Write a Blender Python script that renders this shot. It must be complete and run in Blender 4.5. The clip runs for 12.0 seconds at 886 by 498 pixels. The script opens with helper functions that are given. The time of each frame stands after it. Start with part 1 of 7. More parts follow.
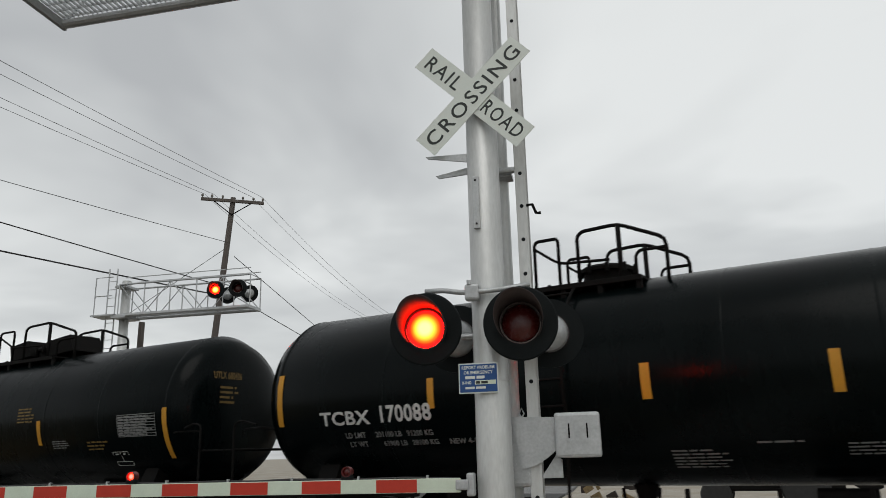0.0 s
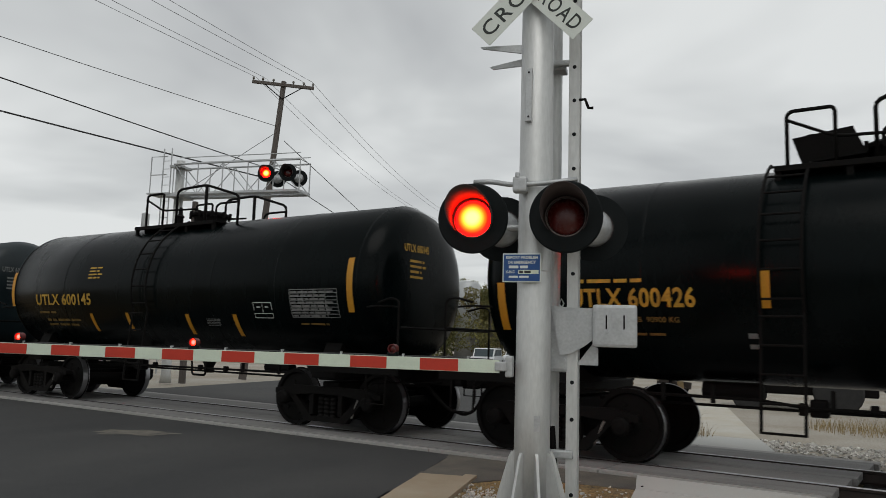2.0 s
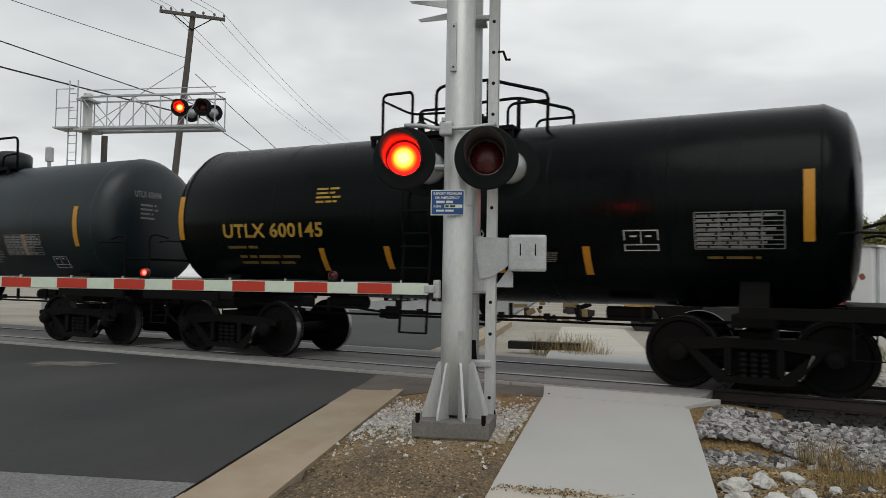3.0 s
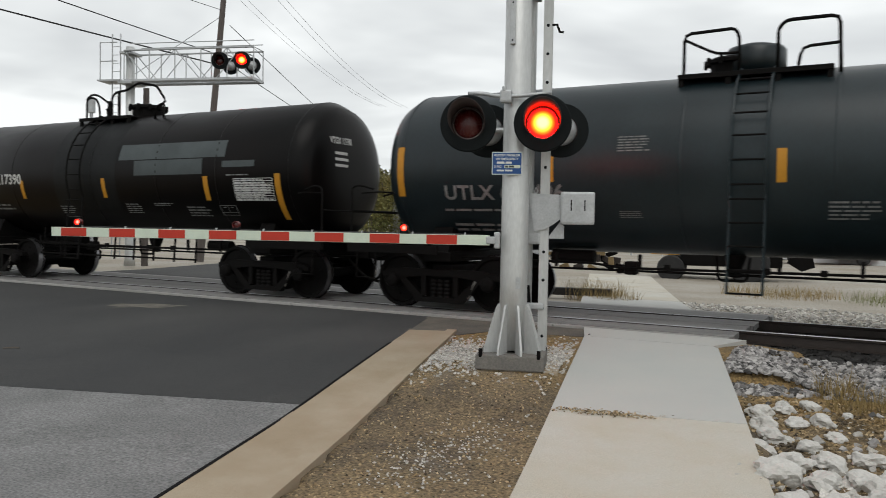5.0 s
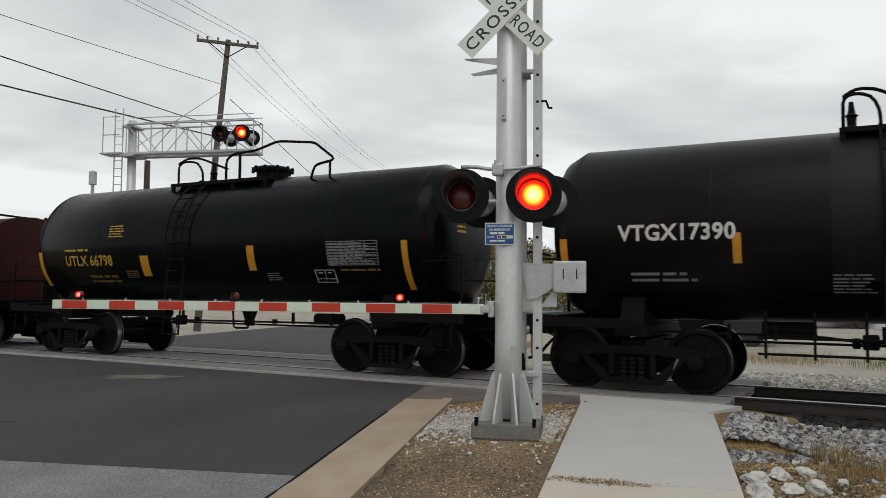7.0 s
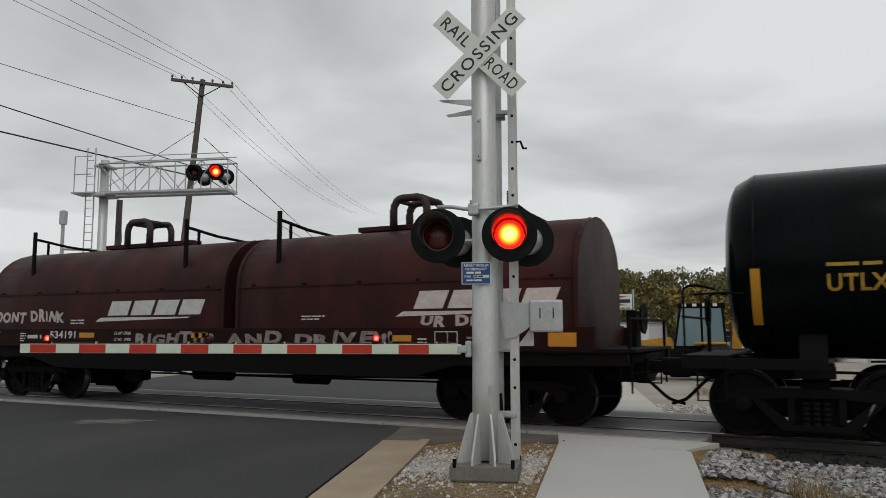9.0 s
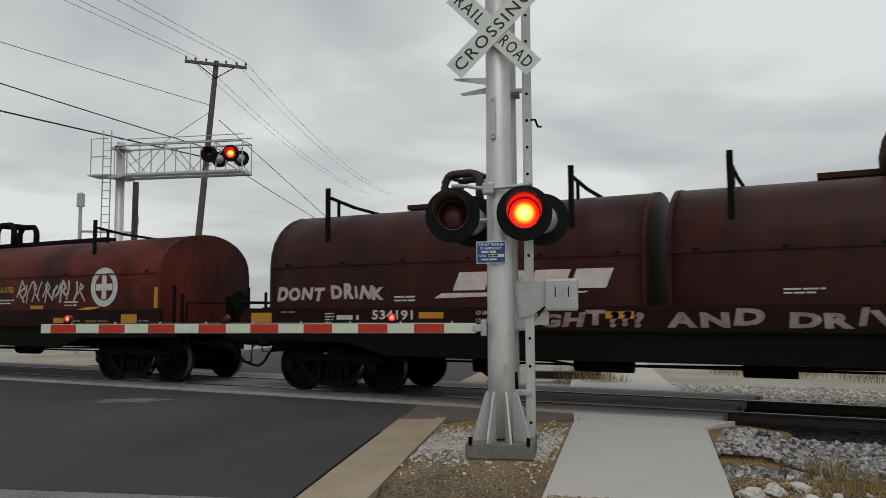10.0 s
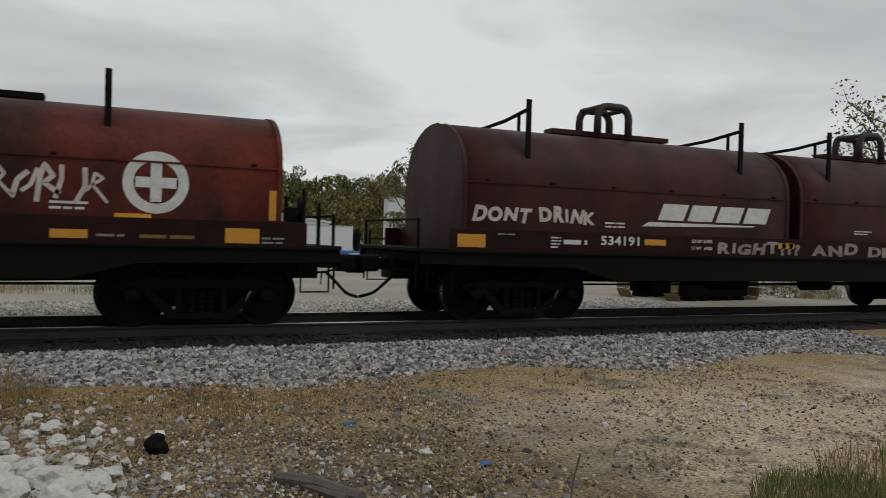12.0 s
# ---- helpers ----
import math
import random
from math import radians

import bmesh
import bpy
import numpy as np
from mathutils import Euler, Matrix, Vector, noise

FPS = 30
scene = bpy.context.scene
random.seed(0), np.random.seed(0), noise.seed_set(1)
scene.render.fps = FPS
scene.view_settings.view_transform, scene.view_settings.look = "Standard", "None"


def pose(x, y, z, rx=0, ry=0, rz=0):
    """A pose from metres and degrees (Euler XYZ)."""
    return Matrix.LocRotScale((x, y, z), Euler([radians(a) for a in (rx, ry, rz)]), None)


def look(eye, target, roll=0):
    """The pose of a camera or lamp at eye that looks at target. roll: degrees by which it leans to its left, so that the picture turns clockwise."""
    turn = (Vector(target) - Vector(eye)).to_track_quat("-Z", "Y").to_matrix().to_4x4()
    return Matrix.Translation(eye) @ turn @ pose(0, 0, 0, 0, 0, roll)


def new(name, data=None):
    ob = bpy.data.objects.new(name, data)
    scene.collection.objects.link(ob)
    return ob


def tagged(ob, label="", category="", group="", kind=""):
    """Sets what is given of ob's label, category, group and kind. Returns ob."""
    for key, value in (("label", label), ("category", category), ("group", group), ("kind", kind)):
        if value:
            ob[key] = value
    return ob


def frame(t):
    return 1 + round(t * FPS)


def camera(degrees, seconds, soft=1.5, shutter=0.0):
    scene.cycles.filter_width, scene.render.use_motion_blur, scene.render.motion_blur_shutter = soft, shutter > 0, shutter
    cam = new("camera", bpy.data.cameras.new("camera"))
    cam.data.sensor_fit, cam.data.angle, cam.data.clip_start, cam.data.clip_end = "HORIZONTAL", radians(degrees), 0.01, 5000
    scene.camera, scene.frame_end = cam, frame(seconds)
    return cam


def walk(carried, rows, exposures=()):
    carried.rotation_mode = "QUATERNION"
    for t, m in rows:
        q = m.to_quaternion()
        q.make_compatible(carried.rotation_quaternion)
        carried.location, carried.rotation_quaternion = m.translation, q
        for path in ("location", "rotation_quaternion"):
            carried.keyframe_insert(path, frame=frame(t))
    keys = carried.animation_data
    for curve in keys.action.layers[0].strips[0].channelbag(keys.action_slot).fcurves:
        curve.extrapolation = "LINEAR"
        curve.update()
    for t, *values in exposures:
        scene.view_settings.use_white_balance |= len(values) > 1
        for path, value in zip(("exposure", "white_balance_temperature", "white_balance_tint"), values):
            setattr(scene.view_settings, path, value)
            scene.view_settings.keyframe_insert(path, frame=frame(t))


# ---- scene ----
from functools import lru_cache

# ---- camera: seconds, place, yaw, pitch, lean ----
PATH = [
    (0, 2.800, -5.527, 1.466, 30.22, 15.04, -1.50),
    (0.5, 2.821, -5.554, 1.434, 31.10, 13.39, -1.00),
    (1, 2.869, -5.616, 1.364, 31.47, 10.29, -0.20),
    (1.5, 2.911, -5.806, 1.367, 33.74, 5.39, 1.10),
    (2, 2.858, -5.668, 1.412, 33.66, 7.01, 1.70),
    (2.2, 2.855, -5.792, 1.409, 31.31, 6.05, 0.70),
    (2.5, 2.943, -6.143, 1.367, 27.30, 1.35, -0.60),
    (2.8, 2.947, -6.208, 1.388, 22.94, 1.86, -0.60),
    (3, 3.118, -6.438, 1.325, 26.95, 2.32, 0.90),
    (4.8, 3.185, -7.400, 1.377, 24.53, -1.60, 0.90),
    (5, 3.165, -7.432, 1.374, 28.40, -1.69, 1.00),
    (5.5, 3.231, -7.506, 1.396, 31.71, -1.09, -0.10),
    (6, 3.273, -7.528, 1.415, 30.76, -0.14, -0.00),
    (6.5, 3.245, -7.507, 1.423, 30.21, 0.34, 0.30),
    (6.7, 3.268, -7.542, 1.404, 29.42, 1.69, 0.50),
    (8.3, 3.259, -7.585, 1.431, 26.47, 5.74, -0.00),
    (8.5, 3.259, -7.564, 1.421, 27.05, 6.37, 0.60),
    (9, 3.254, -7.567, 1.438, 26.42, 6.06, -0.10),
    (9.5, 3.258, -7.581, 1.420, 25.70, 5.85, 0.10),
    (10, 3.252, -7.570, 1.427, 27.52, 4.59, -0.30),
    (10.5, 3.260, -7.579, 1.432, 26.14, 4.59, -0.10),
    (10.9, 3.371, -7.587, 1.415, 17.16, 3.20, -0.31),
    (11, 3.386, -7.579, 1.415, 10.31, 3.20, 0.33),
    (11.1, 3.489, -7.576, 1.410, 3.55, 3.61, 0.58),
    (11.2, 3.616, -7.565, 1.409, -3.20, 3.13, 1.01),
    (11.3, 3.842, -7.473, 1.411, -8.56, 2.32, 0.56),
    (11.4, 3.894, -7.419, 1.406, -13.43, 1.82, 0.05),
    (11.5, 3.950, -7.367, 1.400, -17.13, 1.04, -0.45),
    (11.6, 3.897, -7.368, 1.386, -20.34, 0.73, -0.05),
    (11.7, 3.879, -7.329, 1.376, -23.75, 0.55, -0.12),
    (11.8, 3.914, -7.297, 1.367, -24.64, 0.28, 0.29),
    (12, 4.100, -7.392, 1.351, -23.28, -0.95, 1.64),
]
cam = camera(60.21, 12.0, soft=0.8, shutter=0.1)
walk(cam, [(t, pose(x, y, z, 90 + pitch, 0, yaw) @ pose(0, 0, 0, 0, 0, lean)) for t, x, y, z, yaw, pitch, lean in PATH],
     exposures=[(0.0, 0.08), (0.5, -0.18), (1.0, -0.25), (1.5, -0.15), (2.0, 0.0), (3.0, 0.2), (4.8, 0.42), (6.0, 0.42), (8.3, -0.03), (10.5, -0.05), (11.5, -0.12), (12.0, -0.12)])

# ---- sky, sun ----
world = bpy.data.worlds.new("overcast_sky")
scene.world = world
world.use_nodes = True
wn, wl = world.node_tree.nodes, world.node_tree.links
wn.clear()
SUN_UP, SUN_TURN = radians(48), radians(200)
w_out, w_bg = wn.new("ShaderNodeOutputWorld"), wn.new("ShaderNodeBackground")
w_sky = wn.new("ShaderNodeTexSky")
w_sky.sky_type, w_sky.sun_disc, w_sky.sun_elevation, w_sky.sun_rotation = "NISHITA", False, SUN_UP, SUN_TURN
w_co, w_sep, w_add = wn.new("ShaderNodeTexCoord"), wn.new("ShaderNodeSeparateXYZ"), wn.new("ShaderNodeMath")
w_add.operation, w_add.inputs[1].default_value = "ADD", 0.14
w_abs = wn.new("ShaderNodeMath")
w_abs.operation = "ABSOLUTE"
w_div = wn.new("ShaderNodeVectorMath")
w_div.operation = "DIVIDE"
w_cmb = wn.new("ShaderNodeCombineXYZ")
w_n1, w_n2 = wn.new("ShaderNodeTexNoise"), wn.new("ShaderNodeTexNoise")
w_n1.inputs["Scale"].default_value, w_n1.inputs["Detail"].default_value, w_n1.inputs["Roughness"].default_value = 0.8, 4, 0.52
w_n1.inputs["Distortion"].default_value = 0.4
w_n2.inputs["Scale"].default_value, w_n2.inputs["Detail"].default_value = 0.3, 3
w_mixn = wn.new("ShaderNodeMath")
w_mixn.operation = "ADD"
w_ramp = wn.new("ShaderNodeValToRGB")
w_ramp.color_ramp.elements[0].position, w_ramp.color_ramp.elements[0].color = 0.70, (0.47, 0.485, 0.495, 1)
w_ramp.color_ramp.elements[1].position, w_ramp.color_ramp.elements[1].color = 0.98, (0.80, 0.82, 0.815, 1)
e_mid = w_ramp.color_ramp.elements.new(0.88)
e_mid.color = (0.65, 0.67, 0.67, 1)
w_scale = wn.new("ShaderNodeMath")
w_scale.operation, w_scale.inputs[1].default_value = "MULTIPLY", 0.86
w_gain = wn.new("ShaderNodeVectorMath")
w_gain.operation, w_gain.inputs["Scale"].default_value = "SCALE", 0.05
w_mix = wn.new("ShaderNodeMix")
w_mix.data_type, w_mix.inputs["Factor"].default_value = "RGBA", 0.9
wl.new(w_co.outputs["Generated"], w_sep.inputs[0])
wl.new(w_sep.outputs["Z"], w_abs.inputs[0])
wl.new(w_abs.outputs[0], w_add.inputs[0])
for k in range(3):
    wl.new(w_add.outputs[0], w_cmb.inputs[k])
wl.new(w_co.outputs["Generated"], w_div.inputs[0])
wl.new(w_cmb.outputs[0], w_div.inputs[1])
for n in (w_n1, w_n2):
    wl.new(w_div.outputs[0], n.inputs["Vector"])
wl.new(w_n1.outputs["Fac"], w_mixn.inputs[0])
wl.new(w_n2.outputs["Fac"], w_mixn.inputs[1])
wl.new(w_mixn.outputs[0], w_scale.inputs[0])
wl.new(w_scale.outputs[0], w_ramp.inputs["Fac"])
wl.new(w_sky.outputs["Color"], w_gain.inputs[0])
wl.new(w_gain.outputs[0], w_mix.inputs["A"])
wl.new(w_ramp.outputs["Color"], w_mix.inputs["B"])
wl.new(w_mix.outputs["Result"], w_bg.inputs["Color"])
w_bg.inputs["Strength"].default_value = 1.0
wl.new(w_bg.outputs[0], w_out.inputs["Surface"])

sun = new("sun", bpy.data.lights.new("sun", "SUN"))
sun.data.energy, sun.data.angle, sun.data.color = 0.7, radians(40), (1.0, 0.97, 0.93)
sun.matrix_basis = look((0, 0, 40), (-12, 22, 0))

# ---- materials ----
MATS = {}


def mat(name, color, rough=0.6, metal=0.0, vary=0.25, scale=8.0, fine=60.0, bump=0.15, depth=0.01, other=None, spot=0.0, spec=0.5, per_piece=0.0, stretch=(1, 1, 1), holes=0.5):
    """A worn surface: its colour varied at two scales, towards `other` in blotches, with fine relief."""
    if name in MATS:
        return MATS[name]
    m = bpy.data.materials.new(name)
    m.use_nodes = True
    nt, nd = m.node_tree, m.node_tree.nodes
    bs = nd["Principled BSDF"]
    co, mp = nd.new("ShaderNodeTexCoord"), nd.new("ShaderNodeMapping")
    mp.inputs["Scale"].default_value = stretch
    nt.links.new(co.outputs["Object"], mp.inputs["Vector"])
    big, small = nd.new("ShaderNodeTexNoise"), nd.new("ShaderNodeTexNoise")
    big.inputs["Scale"].default_value, big.inputs["Detail"].default_value, big.inputs["Roughness"].default_value = scale, 6, 0.62
    small.inputs["Scale"].default_value, small.inputs["Detail"].default_value = fine, 3
    for n in (big, small):
        nt.links.new(mp.outputs[0], n.inputs["Vector"])
    other = other or tuple(c * 0.55 for c in color)
    r = nd.new("ShaderNodeValToRGB")
    r.color_ramp.elements[0].position, r.color_ramp.elements[1].position = holes - 0.17, holes + 0.17
    r.color_ramp.elements[0].color, r.color_ramp.elements[1].color = (0, 0, 0, 1), (1, 1, 1, 1)
    nt.links.new(big.outputs["Fac"], r.inputs["Fac"])
    k = nd.new("ShaderNodeMath")
    k.operation, k.inputs[1].default_value = "MULTIPLY", vary
    nt.links.new(r.outputs["Color"], k.inputs[0])
    mx = nd.new("ShaderNodeMix")
    mx.data_type = "RGBA"
    mx.inputs["A"].default_value, mx.inputs["B"].default_value = (*color, 1), (*other, 1)
    nt.links.new(k.outputs[0], mx.inputs["Factor"])
    hs = nd.new("ShaderNodeHueSaturation")
    nt.links.new(mx.outputs["Result"], hs.inputs["Color"])
    g = nd.new("ShaderNodeMapRange")
    g.inputs["To Min"].default_value, g.inputs["To Max"].default_value = 1 - spot, 1 + spot
    g.inputs["From Min"].default_value, g.inputs["From Max"].default_value = 0.25, 0.75
    nt.links.new(small.outputs["Fac"], g.inputs["Value"])
    val = g.outputs[0]
    if per_piece:
        ge, pr = nd.new("ShaderNodeNewGeometry"), nd.new("ShaderNodeMapRange")
        pr.inputs["To Min"].default_value, pr.inputs["To Max"].default_value = 1 - per_piece, 1 + per_piece
        nt.links.new(ge.outputs["Random Per Island"], pr.inputs["Value"])
        mu = nd.new("ShaderNodeMath")
        mu.operation = "MULTIPLY"
        nt.links.new(val, mu.inputs[0])
        nt.links.new(pr.outputs[0], mu.inputs[1])
        val = mu.outputs[0]
    nt.links.new(val, hs.inputs["Value"])
    nt.links.new(hs.outputs["Color"], bs.inputs["Base Color"])
    rr = nd.new("ShaderNodeMapRange")
    rr.inputs["To Min"].default_value, rr.inputs["To Max"].default_value = max(rough - 0.12, 0.03), min(rough + 0.15, 1)
    nt.links.new(big.outputs["Fac"], rr.inputs["Value"])
    nt.links.new(rr.outputs[0], bs.inputs["Roughness"])
    bs.inputs["Metallic"].default_value = metal
    bs.inputs["Specular IOR Level"].default_value = spec
    if bump:
        b = nd.new("ShaderNodeBump")
        b.inputs["Strength"].default_value, b.inputs["Distance"].default_value = bump, depth
        nt.links.new(small.outputs["Fac"], b.inputs["Height"])
        nt.links.new(b.outputs[0], bs.inputs["Normal"])
    MATS[name] = m
    return m


def glow(name, inner, outer, radius, power):
    """A lamp's lens that gives off light, hotter in the middle."""
    if name in MATS:
        return MATS[name]
    m = bpy.data.materials.new(name)
    m.use_nodes = True
    nt, nd = m.node_tree, m.node_tree.nodes
    bs = nd["Principled BSDF"]
    co, ln, r = nd.new("ShaderNodeTexCoord"), nd.new("ShaderNodeVectorMath"), nd.new("ShaderNodeValToRGB")
    ln.operation = "LENGTH"
    dv = nd.new("ShaderNodeMath")
    dv.operation, dv.inputs[1].default_value = "DIVIDE", radius
    nt.links.new(co.outputs["Object"], ln.inputs[0])
    nt.links.new(ln.outputs["Value"], dv.inputs[0])
    nt.links.new(dv.outputs[0], r.inputs["Fac"])
    r.color_ramp.elements[0].position, r.color_ramp.elements[0].color = 0.46, (*inner, 1)
    r.color_ramp.elements[1].position, r.color_ramp.elements[1].color = 1.0, (*outer, 1)
    for at, g, b in ((0.61, 0.45, 0.15), (0.73, 0.12, 0.03), (0.84, 0.012, 0.02)):
        e = r.color_ramp.elements.new(at)
        e.color = (inner[0], inner[1] * g, inner[2] * b, 1)
    nt.links.new(r.outputs["Color"], bs.inputs["Emission Color"])
    bs.inputs["Emission Strength"].default_value = power
    bs.inputs["Base Color"].default_value = (0.5, 0.02, 0.01, 1)
    bs.inputs["Roughness"].default_value = 0.3
    MATS[name] = m
    return m


TANK_BLACK = mat("worn_black_tank_paint", (0.0008, 0.0020, 0.0021), 0.24, vary=0.6, scale=1.1, fine=35, bump=0.05, other=(0.0024, 0.0050, 0.0052), stretch=(1.4, 1, 0.35), spot=0.18, spec=0.08)
TANK_GREY = mat("dusty_black_tank_paint", (0.0050, 0.0105, 0.0126), 0.38, vary=0.7, scale=0.9, fine=30, bump=0.05, other=(0.0125, 0.0240, 0.0285), stretch=(0.8, 1, 0.4), spot=0.18, spec=0.42)
TANK_BROWN = mat("faded_brown_black_tank_paint", (0.0013, 0.0015, 0.0015), 0.36, vary=0.8, scale=0.9, fine=30, bump=0.05, other=(0.0052, 0.0030, 0.0024), stretch=(0.3, 1, 1), spot=0.15, spec=0.14)
PATCH_GREY = mat("faded_grey_repaint", (0.048, 0.062, 0.064), 0.5, vary=0.5, scale=2, fine=40, bump=0.03, spot=0.1)
PATCH_BLACK = mat("fresh_black_repaint", (0.0035, 0.0045, 0.0046), 0.5, vary=0.2, scale=2, fine=40, bump=0.03, spec=0.2)
OXIDE = mat("weathered_oxide_red_paint", (0.046, 0.0078, 0.0060), 0.50, vary=0.85, scale=1.3, fine=25, bump=0.08, other=(0.0145, 0.0046, 0.0040), stretch=(1.1, 1, 0.5), spot=0.2, spec=0.2)
OXIDE_BRIGHT = mat("sunfaded_red_paint", (0.150, 0.0240, 0.0135), 0.55, vary=0.97, scale=0.7, fine=20, bump=0.08, other=(0.016, 0.0062, 0.0050), stretch=(0.8, 1, 0.8), spot=0.22, spec=0.16, holes=0.45)
OXIDE_GRIME = mat("soot_stained_oxide_paint", (0.022, 0.0066, 0.0052), 0.6, vary=0.8, scale=2.5, fine=40, bump=0.1, other=(0.0075, 0.0042, 0.0036), spot=0.25, spec=0.1)
SOOT = mat("grimy_dark_steel", (0.0024, 0.0023, 0.0022), 0.72, vary=0.6, scale=5, fine=40, bump=0.3, other=(0.0062, 0.0050, 0.0043), spot=0.25, spec=0.12)
TREAD = mat("polished_wheel_tread", (0.30, 0.30, 0.31), 0.32, 0.9, vary=0.2, scale=12, bump=0.02)
RAIL = mat("rusted_rail_steel", (0.03, 0.022, 0.018), 0.6, 0.2, vary=0.5, scale=9, fine=60, bump=0.2, spot=0.2)
RAIL_TOP = mat("polished_rail_head", (0.26, 0.26, 0.27), 0.3, 0.9, vary=0.3, scale=3, bump=0.02)
TIE = mat("creosoted_timber", (0.009, 0.0078, 0.007), 0.85, vary=0.6, scale=6, fine=50, bump=0.5, stretch=(6, 1, 6), other=(0.03, 0.025, 0.021), spot=0.3)
POLE_PAINT = mat("aluminium_painted_steel", (0.56, 0.57, 0.56), 0.42, 0.35, vary=0.45, scale=3.0, fine=50, bump=0.05, other=(0.36, 0.365, 0.36), stretch=(1, 1, 0.25), spot=0.08)
GALV = mat("galvanised_steel", (0.46, 0.475, 0.48), 0.45, 0.45, vary=0.5, scale=6, fine=45, bump=0.08, other=(0.33, 0.34, 0.345), spot=0.1)
PLINTH = mat("weathered_grey_plinth", (0.135, 0.13, 0.12), 0.8, vary=0.6, scale=5, fine=60, bump=0.2, other=(0.20, 0.185, 0.16), spot=0.2)
SIGN_WHITE = mat("reflective_white_sheeting", (0.62, 0.66, 0.62), 0.45, vary=0.2, scale=4, fine=120, bump=0.02, other=(0.52, 0.56, 0.51), spot=0.04)
SIGN_INK = mat("black_sign_lettering", (0.012, 0.018, 0.015), 0.5, vary=0.1, bump=0)
STRIPE_WHITE = mat("reflective_pale_green_white", (0.60, 0.68, 0.56), 0.5, vary=0.25, scale=5, fine=100, bump=0.02, spot=0.05)
STRIPE_RED = mat("reflective_red_orange", (0.47, 0.028, 0.009), 0.5, vary=0.25, scale=6, fine=100, bump=0.02, spot=0.08)
SIGN_BLUE = mat("blue_sign_face", (0.004, 0.058, 0.22), 0.4, vary=0.15, scale=6, bump=0.0)
SIGNAL_BLACK = mat("matt_black_signal_paint", (0.005, 0.0072, 0.0078), 0.62, vary=0.35, scale=7, fine=60, bump=0.05, spec=0.14)
HOOD_BLACK = mat("dull_black_hood_lining", (0.085, 0.070, 0.070), 0.95, vary=0.3, scale=9, fine=60, bump=0.05, spec=0.03)
LENS_DARK = mat("unlit_red_lens", (0.075, 0.007, 0.006), 0.25, vary=0.3, scale=30, fine=200, bump=0.2)
GATE_RED = mat("dull_red_lamp_housing", (0.11, 0.010, 0.009), 0.5, vary=0.3, scale=20, bump=0.05)
LENS_RING = mat("pale_lens_ring", (0.42, 0.36, 0.34), 0.4, 0.3, vary=0.1, bump=0)
LENS_LIT = glow("lit_red_lens", (1.0, 0.055, 0.011), (0.7, 0.0004, 0.0006), 0.153, 40.0)
LENS_SMALL = glow("lit_small_red_lamp", (1.0, 0.05, 0.045), (1.0, 0.006, 0.006), 0.040, 9.0)
YELLOW = mat("yellow_reflective_strip", (0.50, 0.23, 0.008), 0.5, vary=0.45, scale=9, fine=70, bump=0.03, other=(0.40, 0.17, 0.01), spot=0.1)
YELLOW_TEXT = mat("faded_yellow_stencil", (0.50, 0.29, 0.02), 0.6, vary=0.7, scale=9, fine=60, bump=0, other=(0.2, 0.12, 0.02), spot=0.2)
WHITE_TEXT = mat("white_stencil", (0.58, 0.59, 0.57), 0.6, vary=0.5, scale=9, fine=60, bump=0, other=(0.34, 0.34, 0.33), spot=0.15)
DIM_TEXT = mat("dirty_grey_stencil", (0.20, 0.205, 0.20), 0.65, vary=0.6, scale=12, fine=60, bump=0, other=(0.09, 0.09, 0.09), spot=0.2)
DIM_YELLOW = mat("dirty_yellow_stencil", (0.17, 0.10, 0.015), 0.65, vary=0.6, scale=12, fine=60, bump=0, other=(0.06, 0.04, 0.01), spot=0.2)
SPRAY = mat("pale_spray_paint", (0.50, 0.46, 0.44), 0.6, vary=0.6, scale=5, fine=50, bump=0, other=(0.28, 0.22, 0.20), spot=0.2)
FAINT = mat("faded_spray_paint", (0.30, 0.26, 0.245), 0.65, vary=0.8, scale=5, fine=50, bump=0, other=(0.10, 0.07, 0.06), spot=0.25)
ASPHALT = mat("fresh_dark_asphalt", (0.029, 0.030, 0.031), 0.82, vary=0.9, scale=0.38, fine=110, bump=0.6, depth=0.008, other=(0.062, 0.0615, 0.0595), spot=0.4, spec=0.35, stretch=(1.0, 0.5, 1))
ASPHALT_OLD = mat("worn_pale_asphalt", (0.20, 0.20, 0.198), 0.9, vary=0.75, scale=1.6, fine=48, bump=0.8, depth=0.012, other=(0.125, 0.126, 0.125), spot=0.5)
CONCRETE = mat("sidewalk_concrete", (0.43, 0.435, 0.415), 0.85, vary=0.5, scale=1.1, fine=180, bump=0.2, depth=0.004, other=(0.50, 0.485, 0.45), spot=0.08)
CONCRETE_TAN = mat("dirt_stained_concrete", (0.49, 0.475, 0.425), 0.88, vary=0.8, scale=0.8, fine=120, bump=0.3, depth=0.005, other=(0.43, 0.37, 0.265), spot=0.14, holes=0.56)
CURB = mat("tan_kerb_concrete", (0.30, 0.235, 0.155), 0.88, vary=0.7, scale=1.6, fine=150, bump=0.3, depth=0.005, other=(0.40, 0.34, 0.255), spot=0.12)
PANEL = mat("grey_crossing_panel", (0.155, 0.152, 0.148), 0.85, vary=0.7, scale=1.6, fine=120, bump=0.3, depth=0.006, other=(0.245, 0.24, 0.232), spot=0.2, stretch=(0.35, 2.2, 1))
PANEL_EDGE = mat("pale_concrete_panel_edge", (0.33, 0.325, 0.31), 0.85, vary=0.6, scale=1.5, fine=120, bump=0.25, depth=0.005, other=(0.22, 0.215, 0.2), spot=0.15, stretch=(0.4, 2, 1))
